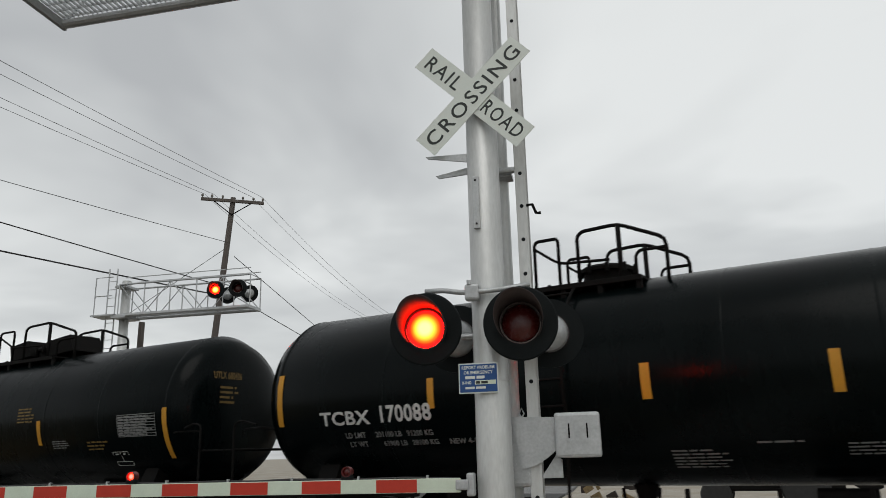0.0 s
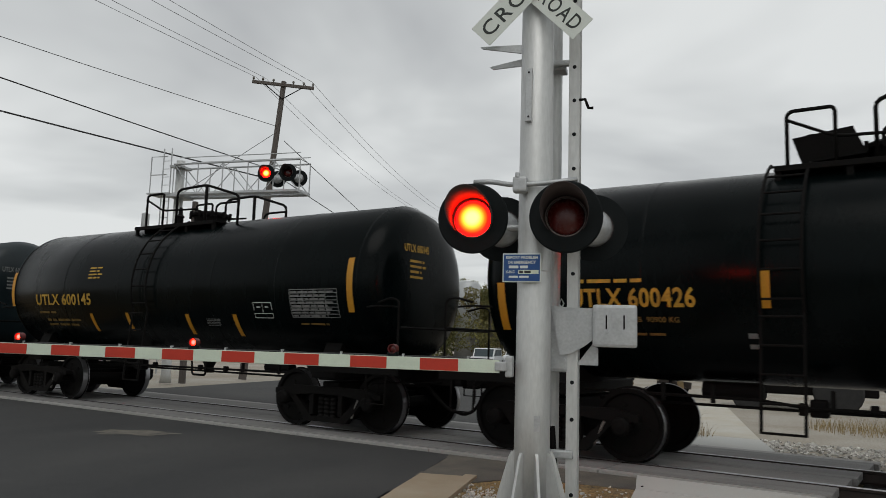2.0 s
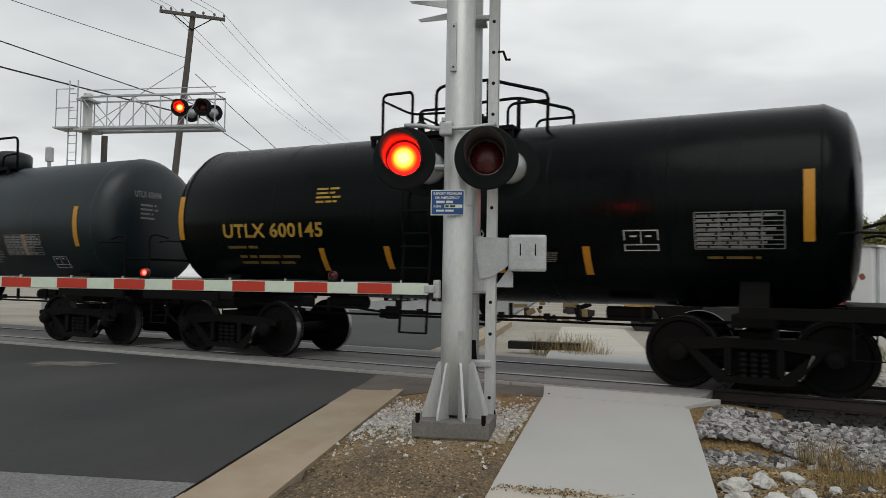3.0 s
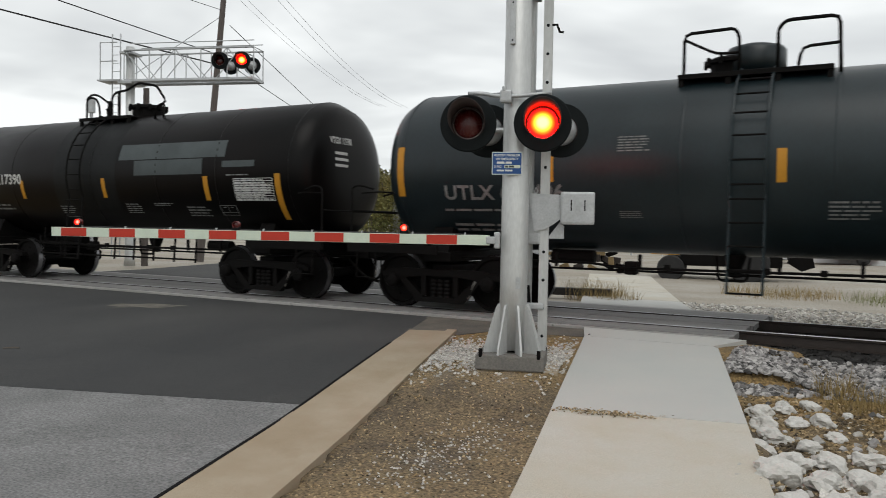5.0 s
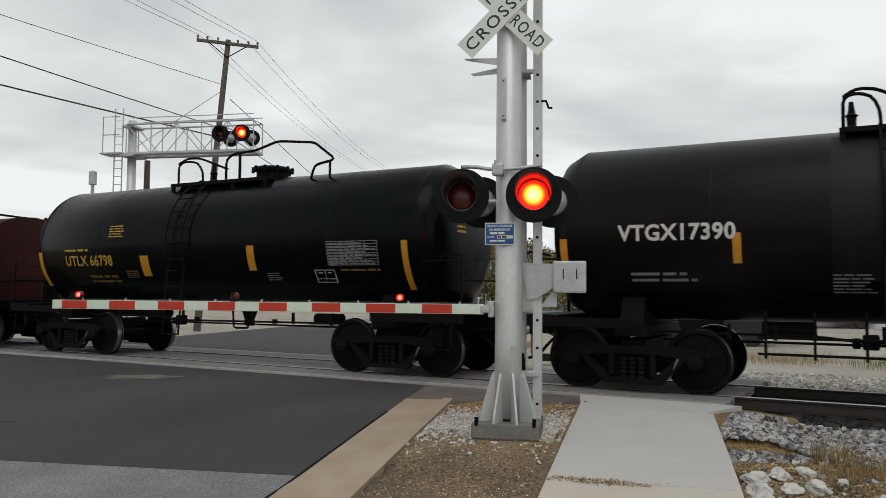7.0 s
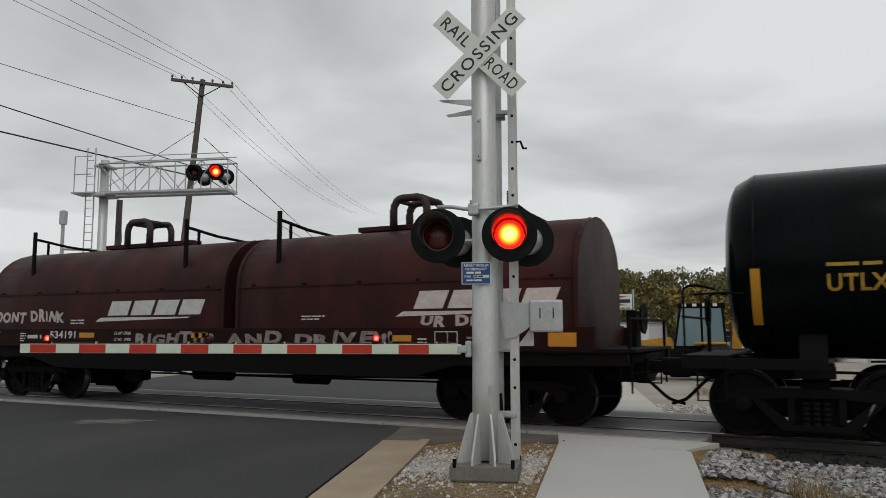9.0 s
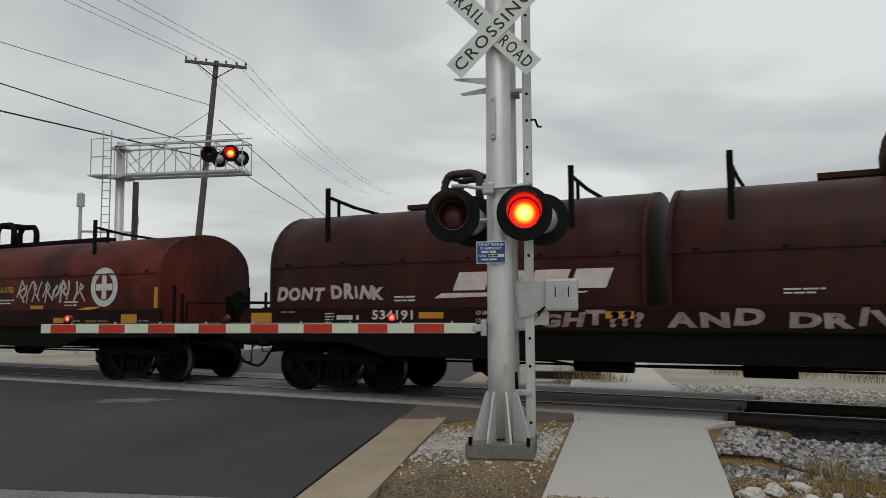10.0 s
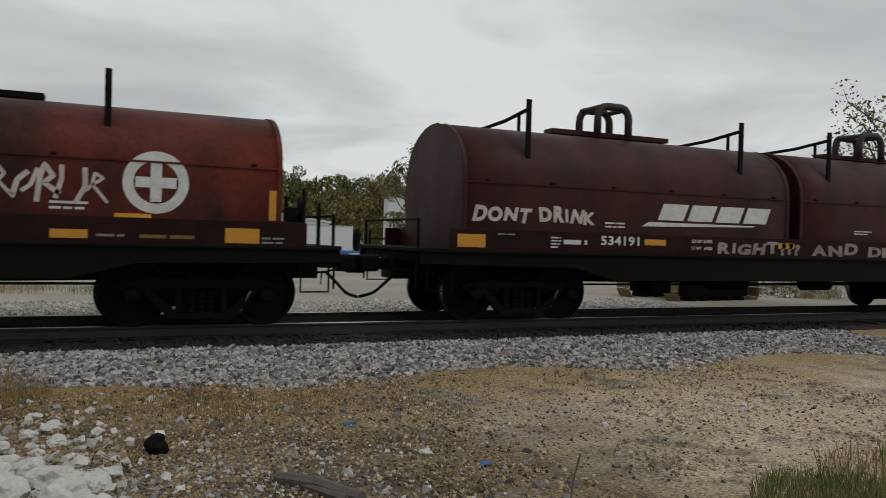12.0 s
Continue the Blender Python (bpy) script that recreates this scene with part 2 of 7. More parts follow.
DIRT = mat("brown_gravelly_dirt", (0.098, 0.077, 0.050), 0.95, vary=0.95, scale=1.1, fine=60, bump=0.9, depth=0.02, other=(0.245, 0.178, 0.092), spot=0.4)


def dirt_zones(m):
    """Pale driven sand east of the ditch and an ochre band of dead grass along the ballast."""
    nt, nd = m.node_tree, m.node_tree.nodes
    bs = nd["Principled BSDF"]
    src = bs.inputs["Base Color"].links[0].from_socket
    co, sp, nz = nd.new("ShaderNodeTexCoord"), nd.new("ShaderNodeSeparateXYZ"), nd.new("ShaderNodeTexNoise")
    nz.inputs["Scale"].default_value, nz.inputs["Detail"].default_value = 0.9, 7
    nt.links.new(co.outputs["Object"], sp.inputs[0])
    nt.links.new(co.outputs["Object"], nz.inputs["Vector"])
    for axis, lo, hi, sway, colour in (("X", 6.6, 9.0, 5.0, (0.52, 0.432, 0.305)), ("Y", -0.9, 0.9, 2.6, (0.255, 0.165, 0.062))):
        sw = nd.new("ShaderNodeMath")
        sw.operation, sw.inputs[1].default_value = "MULTIPLY_ADD", sway
        nt.links.new(nz.outputs["Fac"], sw.inputs[0])
        nt.links.new(sp.outputs[axis], sw.inputs[2])
        mr = nd.new("ShaderNodeMapRange")
        mr.inputs["From Min"].default_value, mr.inputs["From Max"].default_value = lo + sway / 2, hi + sway / 2
        mr.inputs["To Max"].default_value = 0.82
        nt.links.new(sw.outputs[0], mr.inputs["Value"])
        mx = nd.new("ShaderNodeMix")
        mx.data_type = "RGBA"
        mx.inputs["B"].default_value = (*colour, 1)
        nt.links.new(mr.outputs[0], mx.inputs["Factor"])
        nt.links.new(src, mx.inputs["A"])
        src = mx.outputs["Result"]
    for scale, lo, hi, most, colour in ((1.7, 0.52, 0.66, 0.8, (0.052, 0.043, 0.031)), (0.75, 0.55, 0.68, 0.6, (0.21, 0.195, 0.175))):
        pn, pr, pm = nd.new("ShaderNodeTexNoise"), nd.new("ShaderNodeMapRange"), nd.new("ShaderNodeMix")
        pn.inputs["Scale"].default_value, pn.inputs["Detail"].default_value, pn.inputs["Roughness"].default_value = scale, 9, 0.68
        pr.inputs["From Min"].default_value, pr.inputs["From Max"].default_value, pr.inputs["To Max"].default_value = lo, hi, most
        pm.data_type = "RGBA"
        pm.inputs["B"].default_value = (*colour, 1)
        nt.links.new(co.outputs["Object"], pn.inputs["Vector"])
        nt.links.new(pn.outputs["Fac"], pr.inputs["Value"])
        nt.links.new(pr.outputs[0], pm.inputs["Factor"])
        nt.links.new(src, pm.inputs["A"])
        src = pm.outputs["Result"]
    sm = nd.new("ShaderNodeTexNoise")
    sm.inputs["Scale"].default_value, sm.inputs["Detail"].default_value = 38, 4
    nt.links.new(co.outputs["Object"], sm.inputs["Vector"])
    rng = nd.new("ShaderNodeMapRange")
    rng.inputs["From Min"].default_value, rng.inputs["From Max"].default_value = 0.3, 0.7
    rng.inputs["To Min"].default_value, rng.inputs["To Max"].default_value = 0.34, 1.65
    nt.links.new(sm.outputs["Fac"], rng.inputs["Value"])
    hv = nd.new("ShaderNodeHueSaturation")
    nt.links.new(rng.outputs[0], hv.inputs["Value"])
    nt.links.new(src, hv.inputs["Color"])
    nt.links.new(hv.outputs["Color"], bs.inputs["Base Color"])


dirt_zones(DIRT)
LOT = mat("pale_gravel_ground", (0.36, 0.335, 0.29), 0.95, vary=0.8, scale=0.35, fine=30, bump=0.6, depth=0.02, other=(0.24, 0.205, 0.15), spot=0.3)
BALLAST = mat("grey_crushed_limestone", (0.275, 0.264, 0.254), 0.9, vary=0.4, scale=14, fine=90, bump=0.4, spot=0.2, per_piece=0.85, other=(0.17, 0.165, 0.16))
# Oily stone, with shade under the train and between stones put into its colour.
BALLAST_DARK = mat("oily_shaded_ballast", (0.014, 0.013, 0.012), 0.85, vary=0.5, scale=14, fine=90, bump=0.4, spot=0.25, per_piece=0.5)
GRAVEL = mat("white_gravel_chips", (0.50, 0.485, 0.45), 0.9, vary=0.4, scale=14, fine=90, bump=0.3, spot=0.2, per_piece=0.35, other=(0.36, 0.34, 0.3))
PEBBLE = mat("brown_and_grey_pebbles", (0.225, 0.158, 0.076), 0.9, vary=0.6, scale=3, fine=90, bump=0.3, spot=0.25, per_piece=0.9, other=(0.34, 0.285, 0.195))
APRON = mat("dirt_worn_asphalt", (0.085, 0.078, 0.068), 0.9, vary=0.8, scale=2.2, fine=120, bump=0.6, depth=0.008, other=(0.16, 0.142, 0.115), spot=0.3)
ROCK = mat("white_limestone", (0.56, 0.55, 0.52), 0.88, vary=0.6, scale=5, fine=40, bump=0.5, depth=0.02, other=(0.40, 0.38, 0.34), spot=0.15)
TIMBER = mat("weathered_grey_timber", (0.115, 0.10, 0.09), 0.85, vary=0.6, scale=4, fine=40, bump=0.4, stretch=(3, 3, 0.3), spot=0.2)
WIRE = mat("black_cable", (0.02, 0.02, 0.021), 0.6, bump=0)
BARK = mat("grey_brown_bark", (0.10, 0.082, 0.065), 0.9, vary=0.6, scale=8, fine=40, bump=0.6, stretch=(2, 2, 0.4), spot=0.2)
LEAF_GREEN = mat("autumn_green_leaves", (0.088, 0.110, 0.028), 0.7, vary=0.9, scale=0.10, fine=3, bump=0, other=(0.165, 0.120, 0.030), spot=0.3, per_piece=0.45)
LEAF_GOLD = mat("golden_leaves", (0.24, 0.17, 0.030), 0.7, vary=0.6, scale=1.0, fine=6, bump=0, other=(0.13, 0.12, 0.035), spot=0.3, per_piece=0.45)
DRY_GRASS = mat("dry_straw_grass", (0.30, 0.215, 0.085), 0.85, vary=0.5, scale=2, fine=9, bump=0, spot=0.2, per_piece=0.4)
GREEN_GRASS = mat("olive_grass", (0.135, 0.165, 0.040), 0.85, vary=0.6, scale=2, fine=9, bump=0, other=(0.18, 0.16, 0.055), spot=0.2, per_piece=0.4)
WALL_WHITE = mat("white_painted_block", (0.66, 0.67, 0.67), 0.8, vary=0.35, scale=1.0, fine=14, bump=0.2, other=(0.54, 0.545, 0.55), spot=0.05)
WALL_SHEET = mat("pale_corrugated_sheet", (0.60, 0.63, 0.64), 0.55, vary=0.3, scale=0.7, fine=10, bump=0.1, spot=0.05)
BRICK_RED = mat("bare_red_brick", (0.27, 0.095, 0.06), 0.85, vary=0.5, scale=4, fine=30, bump=0.3, spot=0.2)
ROOF_GREY = mat("grey_roof", (0.28, 0.28, 0.285), 0.8, vary=0.3, bump=0.1)
MACHINE = mat("worn_machine_yellow", (0.52, 0.26, 0.014), 0.55, vary=0.5, scale=6, fine=40, bump=0.1, other=(0.26, 0.13, 0.02), spot=0.15)
TRACK_TAN = mat("dusty_tan_crawler_track", (0.22, 0.155, 0.07), 0.85, vary=0.6, scale=8, fine=40, bump=0.3, other=(0.09, 0.07, 0.045), spot=0.2)
CAR_WHITE = mat("white_car_paint", (0.66, 0.67, 0.68), 0.3, vary=0.1, bump=0)
CAR_SILVER = mat("silver_car_paint", (0.36, 0.38, 0.40), 0.3, 0.3, vary=0.1, bump=0)
CAR_RED = mat("red_truck_paint", (0.24, 0.02, 0.024), 0.35, vary=0.15, bump=0)
TYRE = mat("black_tyre_rubber", (0.018, 0.018, 0.018), 0.8, vary=0.3, bump=0.1)
GLASS = mat("dark_window_glass", (0.035, 0.05, 0.055), 0.08, vary=0.1, bump=0)
CAB_GLASS = mat("pale_blue_cab_glass", (0.16, 0.24, 0.27), 0.1, vary=0.2, bump=0)
DOOR_GREY = mat("grey_steel_door", (0.25, 0.25, 0.24), 0.6, vary=0.3, bump=0.05)
BLUE_PAINT = mat("blue_machine_paint", (0.02, 0.12, 0.33), 0.5, vary=0.3, bump=0.05)
RED_SIGN = mat("red_sign_panel", (0.45, 0.03, 0.03), 0.5, vary=0.2, bump=0)
YELLOW_LINE = mat("worn_yellow_road_paint", (0.50, 0.33, 0.03), 0.8, vary=0.7, scale=5, fine=80, bump=0.2, other=(0.25, 0.2, 0.08), spot=0.2)
SAND = mat("tan_tracked_dirt", (0.17, 0.155, 0.125), 0.95, vary=0.9, scale=3.5, fine=90, bump=0.5, other=(0.055, 0.053, 0.049), spot=0.3)

# ---- building helpers ----


def part(name, bm, material, parent=None, label="", smooth=False, at=None):
    """Links a bmesh as one mesh object under a thing or a part."""
    me = bpy.data.meshes.new(name)
    bm.normal_update()
    bm.to_mesh(me)
    bm.free()
    me.materials.append(material)
    if smooth:
        me.shade_smooth()
    ob = new(name, me)
    if parent is not None:
        ob.parent = parent
    if at is not None:
        ob.matrix_basis = at
    if name in ("fine_print", "test_table"):
        tagged(ob, label or "rows of small stencilled print", "", "", "stuff")
    elif label:
        tagged(ob, label)
    return ob


def shared(name, me, parent, at):
    ob = new(name, me)
    ob.parent = parent
    ob.matrix_basis = at
    return ob


def thing(name, m, label, category, group="", kind=""):
    ob = new(name)
    ob.matrix_basis = m
    return tagged(ob, label, category, group, kind)


def box(bm, c, s, m=None, bevel=0.0):
    g = bmesh.ops.create_cube(bm, size=1.0)
    vs = g["verts"]
    bmesh.ops.scale(bm, vec=s, verts=vs)
    if bevel:
        es = list({e for v in vs for e in v.link_edges})
        r = bmesh.ops.bevel(bm, geom=es, offset=bevel, segments=2, affect="EDGES", profile=0.6)
        vs = list({v for f in r["faces"] for v in f.verts} | {v for v in vs if v.is_valid})
    bmesh.ops.translate(bm, vec=c, verts=vs)
    if m is not None:
        bmesh.ops.transform(bm, matrix=m, verts=vs)
    return bm


def rod(bm, a, b, r, seg=8, r2=None):
    a, b = Vector(a), Vector(b)
    d = b - a
    m = Matrix.Translation((a + b) / 2) @ d.to_track_quat("Z", "Y").to_matrix().to_4x4()
    bmesh.ops.create_cone(bm, cap_ends=True, segments=seg, radius1=r, radius2=r if r2 is None else r2, depth=d.length, matrix=m)
    return bm


def bent(bm, pts, r, seg=6, corner=0.0):
    """A tube through the points, its corners rounded."""
    pts = [Vector(p) for p in pts]
    if corner:
        out = [pts[0]]
        for a, b, c in zip(pts, pts[1:], pts[2:]):
            k = min(corner, (a - b).length * 0.45, (c - b).length * 0.45)
            p, q = b + (a - b).normalized() * k, b + (c - b).normalized() * k
            out += [p, (p + b * 2 + q) / 4, q]
        pts = out + [pts[-1]]
    rings = []
    for i, p in enumerate(pts):
        d = (pts[min(i + 1, len(pts) - 1)] - pts[max(i - 1, 0)]).normalized()
        s = d.cross(Vector((0.13, 0.31, 0.94))).normalized()
        t = d.cross(s)
        rings.append([bm.verts.new(p + (s * math.cos(2 * math.pi * k / seg) + t * math.sin(2 * math.pi * k / seg)) * r) for k in range(seg)])
    for a, b in zip(rings, rings[1:]):
        for k in range(seg):
            bm.faces.new((a[k], a[(k + 1) % seg], b[(k + 1) % seg], b[k]))
    bm.faces.new(rings[0][::-1])
    bm.faces.new(rings[-1])
    return bm


def turned(bm, profile, seg=32, axis="X", sweep=2 * math.pi, begin=0.0):
    """A body of revolution: profile of (along, radius) about the axis."""
    rings = []
    closed = abs(sweep - 2 * math.pi) < 1e-6
    n = seg if closed else seg + 1
    for h, r in profile:
        ring = []
        for k in range(n):
            a = begin + sweep * k / seg
            c, s = r * math.cos(a), r * math.sin(a)
            ring.append(bm.verts.new({"X": (h, c, s), "Y": (c, h, s), "Z": (c, s, h)}[axis]))
        rings.append(ring)
    for a, b in zip(rings, rings[1:]):
        for k in range(seg):
            bm.faces.new((a[k], a[(k + 1) % n], b[(k + 1) % n], b[k]))
    if closed and profile[0] != profile[-1]:
        if profile[0][1] > 1e-4:
            bm.faces.new(rings[0][::-1])
        if profile[-1][1] > 1e-4:
            bm.faces.new(rings[-1])
    bmesh.ops.remove_doubles(bm, verts=bm.verts, dist=1e-5)
    bmesh.ops.recalc_face_normals(bm, faces=bm.faces)
    return bm


def prism(bm, outline, a, b, axis="Y"):
    """An outline in the plane across the axis, extruded from a to b."""
    def put(p, h):
        return {"X": (h, p[0], p[1]), "Y": (p[0], h, p[1]), "Z": (p[0], p[1], h)}[axis]
    lo, hi = [bm.verts.new(put(p, a)) for p in outline], [bm.verts.new(put(p, b)) for p in outline]
    fs = [bm.faces.new(lo[::-1]), bm.faces.new(hi)]
    for k in range(len(outline)):
        fs.append(bm.faces.new((lo[k], lo[(k + 1) % len(lo)], hi[(k + 1) % len(lo)], hi[k])))
    bmesh.ops.recalc_face_normals(bm, faces=fs)
    return bm


def B():
    return bmesh.new()


@lru_cache(maxsize=None)
def lettering(text, fat=0.012, gap=1.0):
    """Outlines of a line of writing, as faces in x and y, fitted to the unit square."""
    cu = bpy.data.curves.new("writing", "FONT")
    cu.body, cu.resolution_u, cu.offset, cu.space_character = text, 3, fat, gap
    ob = bpy.data.objects.new("writing", cu)
    me = ob.to_mesh()
    vs = np.array([v.co[:2] for v in me.vertices])
    fs = [tuple(p.vertices) for p in me.polygons]
    ob.to_mesh_clear()
    bpy.data.objects.remove(ob)
    lo, hi = vs.min(0), vs.max(0)
    return (vs - lo) / (hi - lo), fs, float((hi - lo)[0] / (hi - lo)[1])


def written(bm, text, place, w, h, fat=0.026, gap=1.06):
    """Writing of width w and height h, put by place(u, v) with u to the right and v up."""
    vs, fs, _ = lettering(text, fat, gap)
    bv = [bm.verts.new((u * w, v * h, 0)) for u, v in vs]
    for f in fs:
        if len(set(f)) > 2:
            try:
                bm.faces.new([bv[i] for i in f])
            except ValueError:
                pass
    for k in range(1, int(h / 0.07)):
        bmesh.ops.bisect_plane(bm, geom=bm.verts[:] + bm.edges[:] + bm.faces[:], plane_co=(0, h * k / int(h / 0.07), 0), plane_no=(0, 1, 0))
    for v in bm.verts:
        v.co = place(v.co.x, v.co.y)
    return bm


def bars(bm, place, w, h, lines, seed=0, fill=0.46):
    """Lines of writing too small to read, as plain bars broken into words."""
    rnd = random.Random(seed)
    step = h / lines
    for i in range(lines):
        x, y0 = 0.0, h - (i + 1) * step
        end = w * rnd.uniform(0.7, 1.0)
        while x < end - 0.02:
            l = min(rnd.uniform(0.9, 3.2) * step * 1.3, end - x)
            n = max(1, int(step * fill / 0.07))
            for k in range(n):
                a, b = y0 + step * fill * k / n, y0 + step * fill * (k + 1) / n
                bm.faces.new([bm.verts.new(place(*p)) for p in ((x, a), (x + l, a), (x + l, b), (x, b))])
            x += l + step * 0.45
    return bm


def from_arrays(name, vs, fs, material, kind="", label="", category="", smooth=False):
    me = bpy.data.meshes.new(name)
    me.from_pydata(vs, [], fs)
    me.materials.append(material)
    if smooth:
        me.shade_smooth()
    return tagged(new(name, me), label, category, "", kind)

# ---- the ground and the crossing: the track runs along x, its rail tops at z = 0 ----
RAIL_NEAR, RAIL_FAR, MID = 3.88, 5.38, 4.63
ACROSS, ALONG = Vector((0.954, 0.300, 0)), Vector((-0.300, 0.954, 0))  # the road's right and ahead
END = 1.77  # where the crossing panels stop


def level(y):
    return float(np.interp(y, [-9, -2.5, 0, 2.5, 3.2, 6.2, 9, 30], [-0.27, -0.22, -0.12, -0.04, -0.03, -0.03, -0.10, -0.25]))


def on_road(a, b, up=0.0):
    p = ACROSS * a + ALONG * b
    return Vector((p.x, p.y, level(p.y) + up))


def ground_height(x, y):
    """The ground away from the paving: a shallow ditch beside the ballast, the ballast's shoulder, the lot behind."""
    a = x * ACROSS.x + y * ACROSS.y
    if y > 6.9:
        z = -0.16 - 0.10 * min((y - 6.9) / 8, 1) - min(max(y - 20, 0) * 0.004, 0.15)
    elif y > 2.7:
        z = -0.24
    else:
        z = float(np.interp(y, [-9, -3, -1.2, 0.2, 1.4, 2.7], [-0.30, -0.31, -0.36, -0.34, -0.26, -0.17]))
        if a < 2.05:
            z = max(z, level(y) - 0.036)
    if -0.97 < a and x < 0.5 - 0.243 * y and abs(y) < 1.6:
        z = max(z, -0.098 - 0.07 * max(math.hypot(x, y) - 0.55, 0))
    if 2.7 < y < 3.2 and 1.4 < x < 2.6:
        z = -0.085 - 0.10 * max(x - 2.1, 0)
    if 1.3 < y <= 2.7 and 2.0 < a < 3.1:
        z = max(z, level(y) - 0.045 - 0.12 * max(a - 2.75, 0) / 0.35)
    if a < -1.1 and -40 < y:
        z = min(z, level(y) - 0.16)
    far = min(max((abs(x) + abs(y) - 12) / 30, 0), 1)
    bump = noise.fractal(Vector((x * 0.9, y * 0.9, 0)), 0.8, 2.1, 5) * 0.018
    return z + bump * (0.0 if (a < -1.1 and y < 6) else 0.6 if a < 2.05 and y < 2.7 else 1) - 0.02 * far


def build_ground():
    xs = sorted(set(list(np.arange(-8, 18.01, 0.16)) + list(np.arange(-60, -8, 4)) + list(np.arange(18, 80, 4)) + [-1800, -700, -260, -120, 120, 260, 700, 1800]))
    ys = sorted(set(list(np.arange(-9, 14.01, 0.16)) + list(np.arange(-60, -9, 4)) + list(np.arange(14.5, 90, 4)) + [-1800, -700, -260, -120, 120, 260, 700, 1800]))
    vs = [(x, y, ground_height(x, y)) for y in ys for x in xs]
    n = len(xs)
    fs = [(j * n + i, j * n + i + 1, j * n + n + i + 1, j * n + n + i) for j in range(len(ys) - 1) for i in range(n - 1)]
    g = from_arrays("ground", vs, fs, DIRT, "structure", "brown gravelly dirt verge with pale patches", "ground", True)
    g.data.materials.append(LOT)
    g.data.polygons.foreach_set("material_index", [1 if vs[f[0]][1] > 6.8 else 0 for f in fs])
    return g


def strip(name, a0, a1, bs, material, label, up=0.0, thick=0.25, category="road", kind="structure"):
    """A paved strip along the road between two distances across it."""
    bm = B()
    rows = [[bm.verts.new(on_road(a, b, z)) for a, z in ((a0, up), (a1, up), (a1, up - thick), (a0, up - thick))] for b in bs]
    for p, q in zip(rows, rows[1:]):
        for k in range(4):
            bm.faces.new((p[k], p[(k + 1) % 4], q[(k + 1) % 4], q[k]))
    bm.faces.new(rows[0][::-1])
    bm.faces.new(rows[-1])
    bmesh.ops.recalc_face_normals(bm, faces=bm.faces)
    return tagged(part(name, bm, material), label, category, "", kind)


def slab(bm, pts, thick, up=0.0):
    """A flat piece of paving with the corner points given."""
    hi = [bm.verts.new((x, y, level(y) + up)) for x, y in pts]
    lo = [bm.verts.new((x, y, level(y) + up - thick)) for x, y in pts]
    bm.faces.new(hi)
    bm.faces.new(lo[::-1])
    for k in range(len(pts)):
        bm.faces.new((hi[k], lo[k], lo[(k + 1) % len(pts)], hi[(k + 1) % len(pts)]))
    bmesh.ops.recalc_face_normals(bm, faces=bm.faces)
    return bm


def skew(a, y):
    """The x at which the line a across the road meets y."""
    return (a - y * ACROSS.y) / ACROSS.x


build_ground()


def road_piece(name, a0, a1, y0, y1, material, label, up=0.0):
    """Road surface from y0 to y1, or from a seam square across the road (y0 is None)."""
    bm = B()
    steps = 24
    rows = []
    for k in range(steps + 1):
        row = []
        for a in (a0, a1):
            if isinstance(y0, tuple):
                p0 = ACROSS * a + ALONG * y0[0]
                ya = p0.y
            else:
                ya = y0
            if isinstance(y1, tuple):
                yb = (ACROSS * a + ALONG * y1[0]).y
            else:
                yb = y1
            y = ya + (yb - ya) * k / steps
            row.append((skew(a, y), y))
        rows.append(row)
    top = [[bm.verts.new((x, y, level(y) + up)) for x, y in r] for r in rows]
    low = [[bm.verts.new((x, y, level(y) + up - 0.2)) for x, y in r] for r in rows]
    for p, q in zip(top, top[1:]):
        bm.faces.new((p[0], p[1], q[1], q[0]))
    for p, q, r, s in zip(top, top[1:], low, low[1:]):
        bm.faces.new((p[1], r[1], s[1], q[1]))
        bm.faces.new((p[0], q[0], s[0], r[0]))
    bm.faces.new((top[0][0], low[0][0], low[0][1], top[0][1]))
    bm.faces.new((top[-1][0], top[-1][1], low[-1][1], low[-1][0]))
    bmesh.ops.recalc_face_normals(bm, faces=bm.faces)
    return tagged(part(name, bm, material), label, "road", "", "structure")


SEAM = -1.62
road_piece("road_near", -13.0, -1.69, (SEAM,), 3.12, ASPHALT, "fresh dark asphalt road up to the rails", -0.03)
road_piece("road_old", -13.0, -1.69, (-45.0,), (SEAM,), ASPHALT_OLD, "worn pale grey asphalt of the older road", -0.034)
road_piece("road_far", -13.0, -1.69, 6.62, 26.0, ASPHALT, "dark asphalt road beyond the rails", -0.03)
road_piece("road_distant", -13.0, -1.69, 26.0, 320.0, ASPHALT_OLD, "pale road running away beyond the crossing", -0.034)
strip("gutter", -1.69, -1.15, np.linspace(-24, 2.42, 34), CURB, "tan concrete gutter pan beside the asphalt", -0.025, category="gutter")
strip("kerb", -1.146, -1.01, np.linspace(-24, 2.38, 34), CURB, "low tan concrete kerb", 0.004, category="kerb")
strip("gutter", -1.69, -1.15, [7.6 + k for k in range(14)], CURB, "tan concrete gutter pan beyond the rails", -0.02, category="gutter")
strip("kerb", -1.146, -1.0, [8.4 + k for k in range(13)], CURB, "low tan concrete kerb beyond the rails", 0.05, category="kerb")

strip("road_joint", -1.712, -1.682, np.linspace(-24, 1.4, 60), SOOT, "dark crack between the asphalt and the gutter", -0.0215, 0.03, category="road joint")

# centre line, tracked dirt on the asphalt
strip("lane_line", -5.62, -5.50, np.arange(-40, SEAM - 0.05, 1.0), YELLOW_LINE, "worn yellow centre line", -0.028, 0.012, category="road marking")


